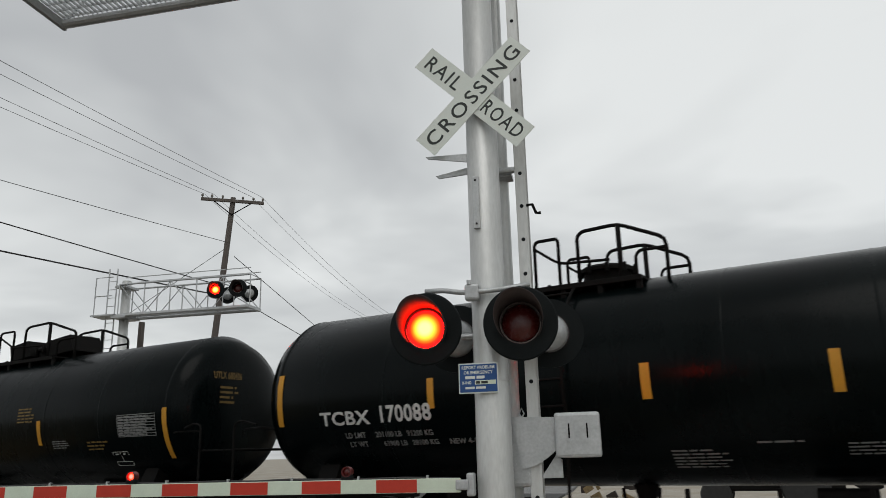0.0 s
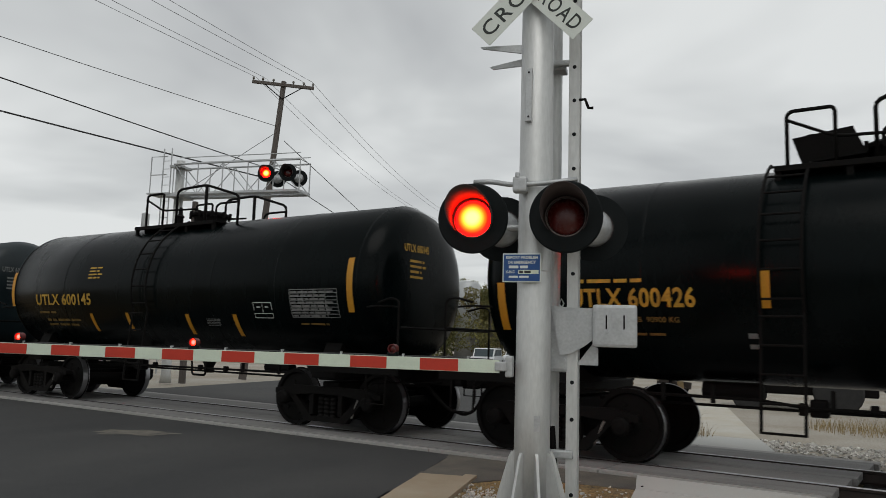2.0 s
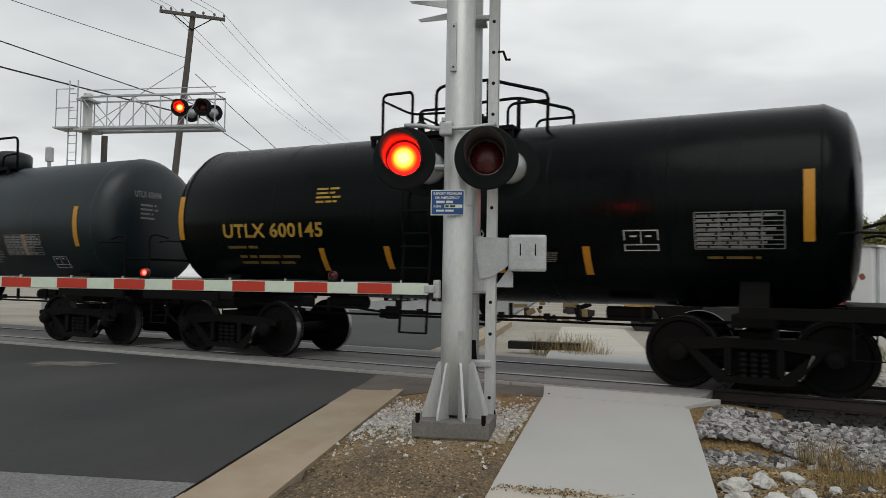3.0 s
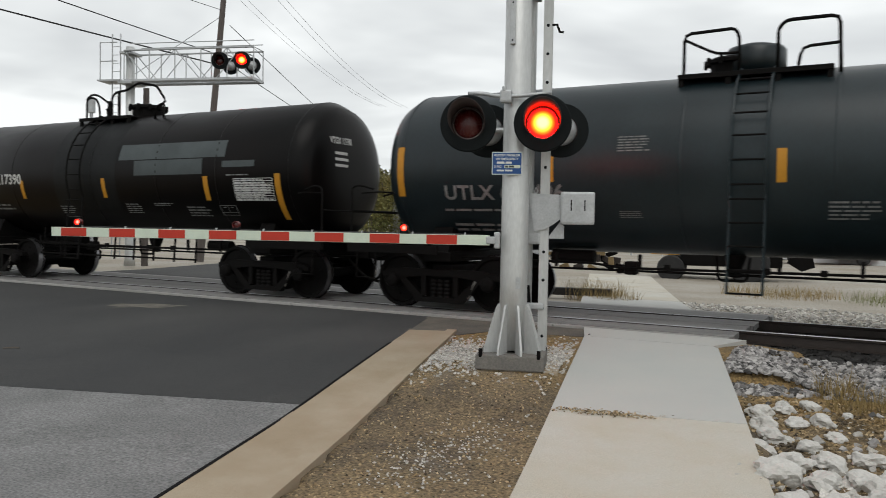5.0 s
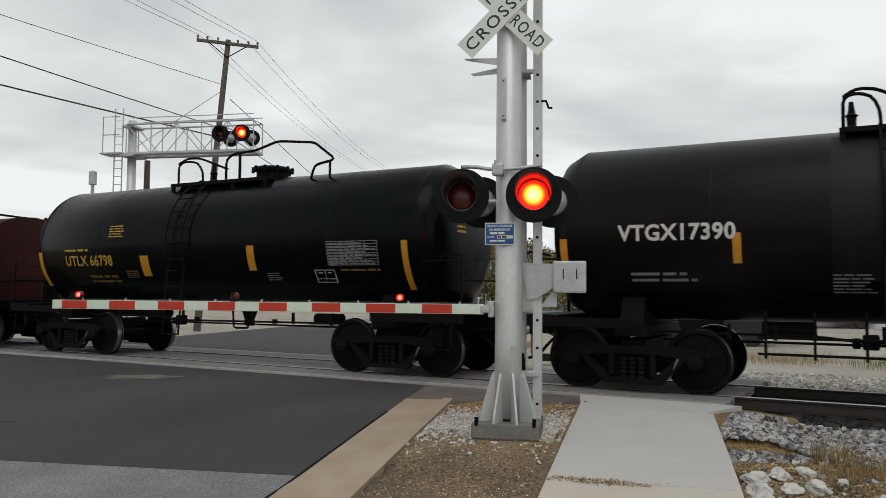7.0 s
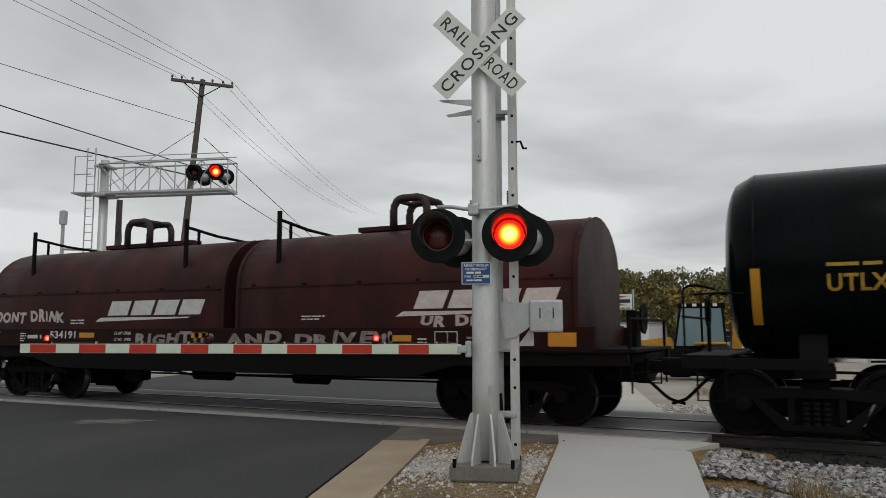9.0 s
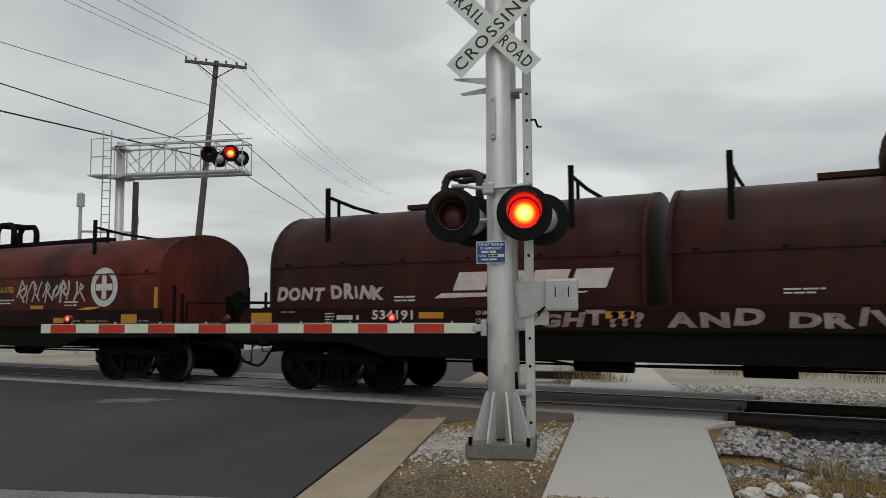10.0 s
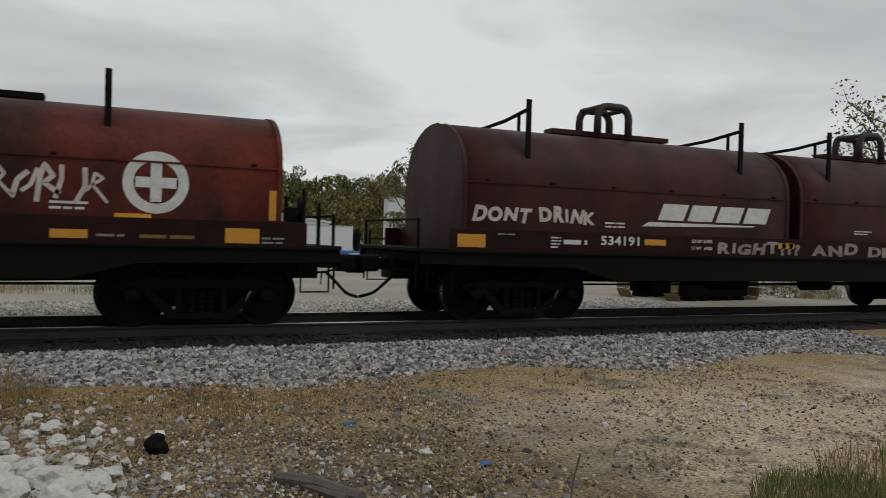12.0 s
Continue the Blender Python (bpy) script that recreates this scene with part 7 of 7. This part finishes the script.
def vehicle(name, at, paint, label, l=4.6, w=1.8, h=1.5, cargo=False):
    """A parked car or pickup: body with wheel arches, glasshouse, lamps and wheels."""
    v = thing(name, at, label, "pickup" if cargo else "car", "parked vehicles")
    prof = [(-l / 2, 0.35), (-l / 2, 0.85), (-l * 0.20 if not cargo else -l * 0.02, 0.95), (l * 0.30, 0.92), (l / 2 - 0.1, 0.80), (l / 2, 0.6), (l / 2, 0.35)]
    body = part("body", prism(B(), prof, -w / 2, w / 2, "Y"), paint, v)
    c0 = -l * 0.42 if not cargo else -l * 0.02
    part("cabin", prism(B(), [(c0, 0.94), (c0 + 0.35, h - 0.04), (c0 + 0.5, h), (l * 0.12, h), (l * 0.18, h - 0.05), (l * 0.30, 0.92)], -w / 2 + 0.12, w / 2 - 0.12, "Y"), paint, v)
    for s in (-1, 1):
        part("side_glass", prism(B(), [(c0 + 0.22, 1.0), (c0 + 0.45, h - 0.1), (l * 0.13, h - 0.1), (l * 0.25, 1.0)], s * (w / 2 - 0.115) - 0.005, s * (w / 2 - 0.115) + 0.005, "Y"), GLASS, v)
        part("head_lamp", box(B(), (l / 2 - 0.02, s * w * 0.36, 0.66), (0.08, 0.3, 0.13), bevel=0.02), CAR_WHITE, v)
        part("tail_lamp", box(B(), (-l / 2, s * w * 0.40, 0.72), (0.05, 0.2, 0.22), bevel=0.02), RED_SIGN, v)
        for x in (-l * 0.31, l * 0.32):
            part("wheel", turned(B(), [(-0.11, 0.0), (-0.11, 0.2), (-0.11, 0.31), (-0.07, 0.34), (0.07, 0.34), (0.11, 0.31), (0.11, 0.0)], 20, "Y"), TYRE, v, at=pose(x, s * (w / 2 - 0.05), 0.34))
    part("windscreen", prism(B(), [(l * 0.295, 0.95), (l * 0.185, h - 0.06), (l * 0.19, h - 0.06), (l * 0.30, 0.95)], -w / 2 + 0.2, w / 2 - 0.2, "Y"), GLASS, v)
    part("bumper", box(B(), (l / 2, 0, 0.42), (0.12, w * 0.96, 0.2), bevel=0.04), SOOT, v)
    part("bumper", box(B(), (-l / 2, 0, 0.42), (0.12, w * 0.96, 0.2), bevel=0.04), CAR_SILVER, v)
    return v


vehicle("pickup_truck", Matrix.Translation((1.75, 40.2, -0.36)) @ pose(0, 0, 0, 0, 0, 20), CAR_RED, "red and white pickup truck parked by the building", 4.9, 1.9, 1.65, True)
for k, (x, y, m, lab, hh) in enumerate(((-26.3, 44.5, CAR_WHITE, "white car waiting on the far road", 1.55), (-26.6, 50.5, CAR_SILVER, "silver van waiting on the far road", 1.95), (-23.3, 46.5, CAR_SILVER, "silver car parked beyond the crossing", 1.5), (-31.0, 58.0, CAR_WHITE, "white car parked far down the road", 1.5))):
    vehicle("car", Matrix.Translation((x, y, -0.43)) @ pose(0, 0, 0, 0, 0, -72), m, lab, 4.5, 1.8, hh)


def backhoe(at):
    """A loader-backhoe: glazed cab, yellow boom folded behind it, wheels."""
    v = thing("backhoe", at, "yellow backhoe with a glazed blue-grey cab", "backhoe")
    part("chassis", box(B(), (0, 0, 0.85), (3.2, 1.6, 0.6), bevel=0.06), SOOT, v)
    part("bonnet", prism(B(), [(-2.6, 0.9), (-2.5, 1.35), (-1.0, 1.55), (-0.7, 0.9)], -0.55, 0.55, "Y"), MACHINE, v)
    cab = part("cab_roof", box(B(), (0.05, 0, 2.62), (1.55, 1.5, 0.16), bevel=0.05), SOOT, v)
    for k in range(4):
        part("work_lamp", box(B(), (-0.5 + 0.33 * k, -0.77, 2.63), (0.14, 0.05, 0.10), bevel=0.01), CAR_WHITE, cab)
    for x0, x1 in ((-0.85, -0.62), (0.05, 0.05), (0.80, 0.72)):
        for y in (-0.72, 0.72):
            part("cab_post", rod(B(), (x0, y, 1.1), (x1, y * 0.97, 2.58), 0.045, 6), SOOT, v)
    for y in (-0.73, 0.73):
        part("cab_glass", prism(B(), [(-0.80, 1.25), (-0.60, 2.52), (0.0, 2.52), (0.02, 1.25)], y - 0.01, y + 0.01, "Y"), CAB_GLASS, v)
        part("cab_glass", prism(B(), [(0.09, 1.25), (0.08, 2.52), (0.68, 2.52), (0.76, 1.25)], y - 0.01, y + 0.01, "Y"), CAB_GLASS, v)
    part("cab_glass", box(B(), (-0.76, 0, 1.9), (0.02, 1.35, 1.2), pose(0, 0, 0, 0, 0, 0)), CAB_GLASS, v)
    part("cab_base", box(B(), (0.0, 0, 1.18), (1.6, 1.44, 0.16), bevel=0.03), SOOT, v)
    part("boom", prism(B(), [(0.95, 0.8), (1.1, 2.3), (1.3, 2.55), (1.55, 2.5), (1.5, 2.25), (1.25, 0.8)], -0.16, 0.16, "Y"), MACHINE, v)
    part("dipper", prism(B(), [(1.4, 2.5), (2.2, 2.3), (2.35, 1.0), (2.1, 0.95), (1.95, 2.1), (1.4, 2.3)], -0.13, 0.13, "Y"), MACHINE, v)
    part("bucket", prism(B(), [(1.9, 1.0), (2.5, 1.05), (2.6, 0.6), (2.2, 0.45), (1.8, 0.7)], -0.35, 0.35, "Y"), SOOT, v)
    part("cylinder", rod(B(), (1.2, -0.2, 2.5), (2.1, -0.2, 2.35), 0.05, 8), GALV, v)
    part("fender", box(B(), (0.3, -0.9, 1.35), (1.0, 0.4, 0.08), bevel=0.03), MACHINE, v)
    for x, r in ((0.55, 0.68), (-1.9, 0.45)):
        for y in (-0.85, 0.85):
            part("wheel", turned(B(), [(-0.2, 0.0), (-0.2, r * 0.6), (-0.2, r * 0.92), (-0.12, r), (0.12, r), (0.2, r * 0.92), (0.2, 0.0)], 24, "Y"), TYRE, v, at=pose(x, y, r))
    return v


backhoe(Matrix.Translation((-0.62, 20.3, -0.36)) @ pose(0, 0, 0, 0, 0, 8))


def excavator(at):
    """The undercarriage of a crawler: two tracks with shoes, rollers, and the machine's house above."""
    v = thing("excavator", at, "tan crawler excavator parked close behind the track", "excavator")
    for y in (-0.95, 0.95):
        tr = part("track_frame", box(B(), (0, y, 0.42), (2.3, 0.36, 0.36), bevel=0.05), SOOT, v)
        for k in range(26):
            s = k / 26 * (2 * 2.3 + 2 * math.pi * 0.38)
            if s < 2.3:
                p, a = (-1.15 + s, 0.80), 0
            elif s < 2.3 + math.pi * 0.38:
                q = (s - 2.3) / 0.38
                p, a = (1.15 + 0.38 * math.sin(q), 0.42 + 0.38 * math.cos(q)), math.degrees(q)
            elif s < 4.6 + math.pi * 0.38:
                p, a = (1.15 - (s - 2.3 - math.pi * 0.38), 0.04), 180
            else:
                q = (s - 4.6 - math.pi * 0.38) / 0.38
                p, a = (-1.15 - 0.38 * math.sin(q), 0.42 - 0.38 * math.cos(q)), 180 + math.degrees(q)
            part("track_shoe", box(B(), (0, 0, 0), (0.25, 0.5, 0.05), bevel=0.01), TRACK_TAN, tr, at=pose(p[0], y, p[1], 0, a, 0))
        for k in range(5):
            part("roller", rod(B(), (-0.9 + 0.45 * k, y - 0.2, 0.16), (-0.9 + 0.45 * k, y + 0.2, 0.16), 0.11, 12), SOOT, tr)
    part("house", box(B(), (0, 0, 1.25), (2.0, 1.9, 0.7), bevel=0.08), TRACK_TAN, v)
    part("turntable", rod(B(), (0, 0, 0.6), (0, 0, 0.92), 0.55, 20), SOOT, v)
    return v


excavator(Matrix.Translation((19.12, 9.84, -0.32)) @ pose(0, 0, 0, 0, 0, 4))

# advertising board on two posts
bd = thing("sign_board", Matrix.Translation((-9.4, 45.0, -0.4)) @ pose(0, 0, 0, 0, 0, 10), "white advertising board with red and black shapes on posts", "sign")
for s in (-1, 1):
    part("post", rod(B(), (s * 1.02, 0, 0), (s * 1.02, 0, 4.6), 0.055, 8), GALV, bd)
face = part("board", box(B(), (0, -0.05, 3.75), (1.85, 0.08, 1.05), bevel=0.02), SIGN_WHITE, bd)
part("board_shape", prism(B(), [(-0.75, 4.15), (0.75, 4.15), (0, 4.0)], -0.10, -0.095, "Y"), RED_SIGN, face)
part("board_shape", prism(B(), [(-0.8, 3.92), (0.8, 3.92), (0.8, 3.68), (-0.8, 3.68)], -0.10, -0.095, "Y"), SIGN_INK, face)
part("board_shape", prism(B(), [(-0.75, 3.5), (0, 3.62), (0.75, 3.5)], -0.10, -0.095, "Y"), RED_SIGN, face)
part("fine_print", bars(B(), lambda u, v: Vector((-0.8 + u, -0.1, 3.28 + v)), 1.6, 0.16, 1, 2), SIGN_INK, face)
# scrap by the lot
sc = thing("scrap_heap", Matrix.Translation((-6.9, 24.0, -0.35)), "small heap of rusty and tan scrap parts", "scrap")
rnd = random.Random(3)
for k in range(26):
    m = (TRACK_TAN, RAIL, SOOT)[k % 3]
    part("scrap_piece", box(B(), (rnd.uniform(-1.6, 1.6), rnd.uniform(-0.5, 0.5), 0.25 + rnd.uniform(0, 0.7)), (rnd.uniform(0.1, 0.6), 0.12, rnd.uniform(0.08, 0.35)), pose(0, 0, 0, 0, rnd.uniform(-30, 30), 0), bevel=0.01), m, sc)
curb_block = thing("concrete_block", Matrix.Translation((-3.1, 8.6, -0.08)) @ pose(0, 0, 0, 0, 0, 12), "dark timber block lying on the far gravel", "block")
part("block", box(B(), (0.9, 0, 0.07), (1.5, 0.25, 0.16), bevel=0.02), TIE, curb_block)


# ---- rocks, plants, woods ----


def rock(x, y, s, seed, z=None):
    bm = B()
    bmesh.ops.create_icosphere(bm, subdivisions=3, radius=s)
    o = Vector((seed * 3.1, seed * 1.7, 0))
    for v in bm.verts:
        n = noise.noise(v.co / s * 1.1 + o) * 0.5 + noise.noise(v.co / s * 2.7 + o) * 0.2
        c = noise.cell(v.co / s * 1.3 + o) * 0.16
        v.co *= 1 + n + c
        v.co.z *= 0.68
        v.co.x *= 1.15
    me = part("limestone_rock", bm, ROCK, at=pose(x, y, (ground_height(x, y) if z is None else z) + s * 0.30, 0, 0, seed * 47))
    return tagged(me, "broken white limestone rock lying on the dirt", "rock", "limestone rocks")


for k, (x, y, s) in enumerate(((2.42, 0.20, 0.15), (2.62, 0.42, 0.13), (2.82, 0.62, 0.12), (2.50, -0.18, 0.13), (2.75, -0.05, 0.12), (2.95, 0.12, 0.14), (3.05, -0.35, 0.10), (2.62, -0.62, 0.15), (2.88, -0.80, 0.13), (2.55, -1.10, 0.16), (2.80, -1.35, 0.17), (3.05, -1.15, 0.14), (3.25, -1.50, 0.16), (3.0, -1.75, 0.17), (2.75, -2.0, 0.18), (3.35, -1.95, 0.15), (3.15, -2.3, 0.19), (2.9, -2.55, 0.17), (3.5, -0.55, 0.09), (3.72, -0.78, 0.10), (3.6, -1.05, 0.08), (3.55, -2.4, 0.15), (3.3, -2.8, 0.18), (4.0, -0.6, 0.07), (3.9, -1.7, 0.06), (3.15, 0.5, 0.06), (3.5, 0.1, 0.07), (3.45, -1.35, 0.12), (3.62, -1.62, 0.14), (3.78, -1.92, 0.16), (3.50, -2.12, 0.17), (3.85, -2.25, 0.15), (4.0, -2.02, 0.11), (3.68, -2.62, 0.17), (3.98, -2.55, 0.14), (3.42, -1.72, 0.15), (3.9, -1.42, 0.07), (3.3, -0.95, 0.11), (3.66, -0.42, 0.08), (4.12, -1.75, 0.08), (3.2, -2.62, 0.19), (3.05, -3.0, 0.2), (3.5, -3.0, 0.18), (3.95, -2.9, 0.15))):
    rock(x, y, s * (0.70 if k < 13 else 0.66 if k < 27 else 0.88), k + 1)
stones("limestone_chips", 420, lambda r: (lambda x, y: (x, y, ground_height(x, y)))(r.normal(3.45, 0.42), r.normal(-1.8, 0.75)), 0.055, GRAVEL, "broken white limestone chips round the rocks", 31, category="stones")
dark = part("dark_stone", bmesh.new(), SOOT)
bm = B()
bmesh.ops.create_icosphere(bm, subdivisions=2, radius=0.09)
for v in bm.verts:
    v.co *= 1 + noise.noise(v.co * 14) * 0.5
bm.to_mesh(dark.data)
bm.free()
dark.matrix_basis = pose(4.43, -1.26, -0.29)
tagged(dark, "lump of black stone on the dirt", "stone")
rock(6.35, -1.94, 0.05, 40)


def tuft(name, x, y, n, r, h, material, label, seed):
    """A tuft of bent grass blades."""
    rnd = random.Random(seed)
    bm = B()
    for k in range(n):
        a, d = rnd.uniform(0, 6.28), r * math.sqrt(rnd.random())
        px, py = d * math.cos(a), d * math.sin(a)
        pz = ground_height(x + px, y + py)
        hh, w, t = h * rnd.uniform(0.4, 1.1), rnd.uniform(0.002, 0.005), rnd.uniform(0, 6.28)
        lx, ly = rnd.uniform(-0.5, 0.5) * hh, rnd.uniform(-0.5, 0.5) * hh
        c, s = math.cos(t) * w, math.sin(t) * w
        v = [bm.verts.new(q) for q in ((px - c, py - s, pz), (px + c, py + s, pz), (px + lx * 0.4 + c * 0.7, py + ly * 0.4 + s * 0.7, pz + hh * 0.6), (px + lx * 0.4 - c * 0.7, py + ly * 0.4 - s * 0.7, pz + hh * 0.6), (px + lx, py + ly, pz + hh))]
        bm.faces.new(v[:4])
        bm.faces.new((v[3], v[2], v[4]))
    ob = part(name, bm, material, at=pose(x, y, 0))
    return tagged(ob, label, "grass", "grass tufts", "stuff")


for k, (x, y, n, r, h, m) in enumerate(((3.05, 1.15, 160, 0.22, 0.30, DRY_GRASS), (3.4, 0.9, 110, 0.18, 0.22, DRY_GRASS), (5.1, 0.05, 240, 0.45, 0.12, DRY_GRASS), (5.9, 0.15, 160, 0.4, 0.10, DRY_GRASS), (4.2, 0.4, 140, 0.4, 0.10, DRY_GRASS), (4.6, -0.15, 260, 0.55, 0.07, DRY_GRASS), (6.6, 0.3, 320, 0.7, 0.07, DRY_GRASS), (7.6, 0.35, 260, 0.6, 0.06, DRY_GRASS), (5.4, -0.5, 240, 0.6, 0.05, DRY_GRASS), (8.9, 0.6, 260, 0.8, 0.06, DRY_GRASS), (3.15, 0.72, 140, 0.2, 0.16, DRY_GRASS), (-1.9, 9.0, 500, 0.7, 0.5, DRY_GRASS), (-1.2, 8.2, 300, 0.5, 0.35, DRY_GRASS), (8.5, -4.15, 3200, 0.75, 0.17, GREEN_GRASS), (9.5, -4.0, 1300, 0.9, 0.18, DRY_GRASS), (10.2, -4.1, 3000, 1.0, 0.20, GREEN_GRASS), (9.0, -4.8, 3600, 1.0, 0.20, GREEN_GRASS), (7.7, -4.6, 900, 0.5, 0.11, GREEN_GRASS), (8.3, -4.6, 700, 0.8, 0.16, DRY_GRASS), (11.8, -4.2, 700, 0.9, 0.3, GREEN_GRASS), (13.0, -3.8, 700, 0.9, 0.3, DRY_GRASS), (1.5, 13.5, 900, 1.4, 0.3, DRY_GRASS), (4.5, 13.0, 900, 1.6, 0.3, GREEN_GRASS), (7.0, 12.8, 700, 1.5, 0.3, DRY_GRASS), (23.6, 9.9, 900, 1.2, 0.8, LEAF_GOLD), (-0.9, 1.75, 60, 0.25, 0.05, DRY_GRASS))):
    tuft("grass_tuft", x, y, n, r, h, m, "dry straw-coloured grass" if m is DRY_GRASS else "olive green roadside grass" if m is GREEN_GRASS else "golden weeds beside the track", 60 + k)
tagged(part("dry_stalk", bent(B(), [(6.62, -3.55, -0.3), (6.66, -3.52, -0.1), (6.72, -3.5, 0.06)], 0.006, 5), BARK), "thin dry weed stalk in the dirt", "stalk")
log = B()
bent(log, [(5.13, -2.31, -0.29), (5.34, -2.55, -0.275), (5.55, -2.85, -0.30)], 0.045, 7)
bent(log, [(5.21, -2.37, -0.30), (5.45, -2.83, -0.30)], 0.03, 6)
tagged(part("timber_piece", log, TIMBER), "split weathered timber lying in the dirt", "timber")
tagged(part("twig", bent(B(), [(-5.97, -1.80, level(-1.80) - 0.018), (-5.88, -1.72, level(-1.75) - 0.012), (-5.80, -1.70, level(-1.70) - 0.018)], 0.012, 5), BARK), "dry twig lying on the asphalt", "twig")
for x, y, turn in ((6.07, -0.83, 20), (6.65, -2.37, 70)):
    scrap = prism(B(), [(-0.06, 0.0), (-0.02, 0.025), (0.04, 0.018), (0.07, 0.0)], -0.03, 0.035, "Y")
    tagged(part("plastic_scrap", scrap, BLUE_PAINT, at=pose(x, y, ground_height(x, y) - 0.002, 0, 0, turn)), "crumpled blue plastic scrap on the dirt", "litter", "litter")
stones("stone_pile", 2200, lambda r: (lambda a, d: (23.9 + d * math.cos(a) * 1.2, 11.9 + d * math.sin(a), -0.3 + max(0, 1.25 * (1 - d / 2.6)) * r.uniform(0.6, 1)))(r.uniform(0, 6.28), 2.6 * math.sqrt(r.uniform())), 0.12, GRAVEL, "pile of white crushed stone behind the track", 21, category="stone pile")


def leaf_cloud(vs, fs, c, rad, n, size, rnd):
    for _ in range(n):
        d = rnd.normal(size=3)
        d /= np.linalg.norm(d) + 1e-6
        p = np.array(c) + d * np.array(rad) * rnd.uniform(0.35, 1.0) ** 0.5
        a, b = rnd.normal(size=3), rnd.normal(size=3)
        a /= np.linalg.norm(a)
        b -= a * (a @ b)
        b /= np.linalg.norm(b) + 1e-6
        s = size * rnd.uniform(0.5, 1.3)
        k = len(vs)
        vs += [tuple(p - a * s), tuple(p + b * s * 0.55), tuple(p + a * s), tuple(p - b * s * 0.55)]
        fs.append((k, k + 1, k + 2, k + 3))


def tree(x, y, h, crown, leaves, size, material, label, seed, bare=0.0):
    """A tapered trunk, limbs and a crown of many small leaves in clumps."""
    rnd = np.random.RandomState(seed)
    t = thing("tree", Matrix.Translation((x, y, -0.4)), label, "tree", "trees")
    bm = bent(B(), [(0, 0, 0), (0.1, 0.05, h * 0.3), (-0.05, 0.1, h * 0.55), (0.1, 0.0, h * 0.8)], 0.13 * h / 8, 7)
    part("trunk", bm, BARK, t)
    vs, fs = [], []
    for k in range(16):
        a, z = rnd.uniform(0, 6.28), h * rnd.uniform(0.30, 0.80)
        l = crown * rnd.uniform(0.5, 1.0)
        tip = (l * math.cos(a), l * math.sin(a), min(z + l * rnd.uniform(0.35, 0.9), h))
        midp = (tip[0] * 0.5, tip[1] * 0.5, z + (tip[2] - z) * 0.35)
        part("limb", bent(B(), [(0, 0, z), midp, tip], 0.022 * h / 8 + 0.01, 5), BARK, t)
        for j in range(4):
            q = [tip[i] + rnd.normal() * crown * 0.16 for i in range(3)]
            part("twig", bent(B(), [midp if j % 2 else tip, q], 0.010, 4), BARK, t)
            leaf_cloud(vs, fs, q, (crown * 0.26, crown * 0.26, crown * 0.2), leaves, size, rnd)
    me = bpy.data.meshes.new("crown")
    me.from_pydata(vs, [], fs)
    me.materials.append(material)
    c = new("crown", me)
    c.parent = t
    return t


tree(33.7, 14.5, 8.6, 2.6, 22, 0.09, LEAF_GREEN, "sparse grey-green tree with thin leaves beside the track", 5)
tree(16.9, 26.7, 6.2, 1.3, 26, 0.09, LEAF_GREEN, "slender green tree beside the white shed", 6)
tree(-6.4, 58.0, 5.0, 2.0, 60, 0.2, LEAF_GOLD, "golden-leaved autumn tree at the edge of the woods", 7)
tree(-3.8, 60.0, 4.0, 1.6, 60, 0.2, LEAF_GOLD, "golden-leaved autumn tree at the edge of the woods", 8)


def woods():
    """The far edge of the woods: trunks and crowns of many leaf clumps, uneven along the top."""
    rnd = np.random.RandomState(17)
    vs, fs, tv, tf = [], [], [], []
    for k in range(250):
        az = radians(rnd.uniform(48, 127))
        d = rnd.uniform(80, 112)
        if az > radians(112):
            d += 20
        x, y = 3.3 + d * math.cos(az), -7.5 + d * math.sin(az)
        h = (6.4 + 1.5 * noise.noise(Vector((math.degrees(az) * 0.16, 3.0, 0))) + rnd.uniform(-1.2, 1.1)) * d / 78
        n = 6
        k0 = len(tv)
        for i in range(n):
            a = 2 * math.pi * i / n
            tv += [(x + 0.2 * math.cos(a), y + 0.2 * math.sin(a), -0.5), (x + 0.07 * math.cos(a), y + 0.07 * math.sin(a), h * 0.95)]
        for i in range(n):
            j = (i + 1) % n
            tf.append((k0 + 2 * i, k0 + 2 * j, k0 + 2 * j + 1, k0 + 2 * i + 1))
        thin = rnd.uniform() < 0.25
        for j in range(9 if thin else 16):
            cz = h * (rnd.uniform(0.62, 1.0) if thin else rnd.uniform(0.15, 0.97))
            w = h * 0.34 * (1.15 - 0.65 * cz / h)
            leaf_cloud(vs, fs, (x + rnd.normal() * w * 0.8, y + rnd.normal() * w * 0.8, cz), (w * 0.55, w * 0.55, w * 0.42), 56 if thin else 120, 0.14 if thin else 0.18, rnd)
    for k in range(620):
        az = radians(rnd.uniform(48, 127))
        d = rnd.uniform(76, 96) + (20 if az > radians(112) else 0)
        leaf_cloud(vs, fs, (3.3 + d * math.cos(az), -7.5 + d * math.sin(az), rnd.uniform(0.2, 4.8)), (2.2, 2.2, 1.4), 100, 0.20, rnd)
    from_arrays("woods", vs, fs, LEAF_GREEN, "stuff", "autumn woods, green turning gold, at the edge of the lot", "woods")
    from_arrays("woods_trunks", tv, tf, BARK, "stuff", "grey-brown trunks of the far woods", "woods")


woods()


def motions():
    roll_train()
    flash()


motions()
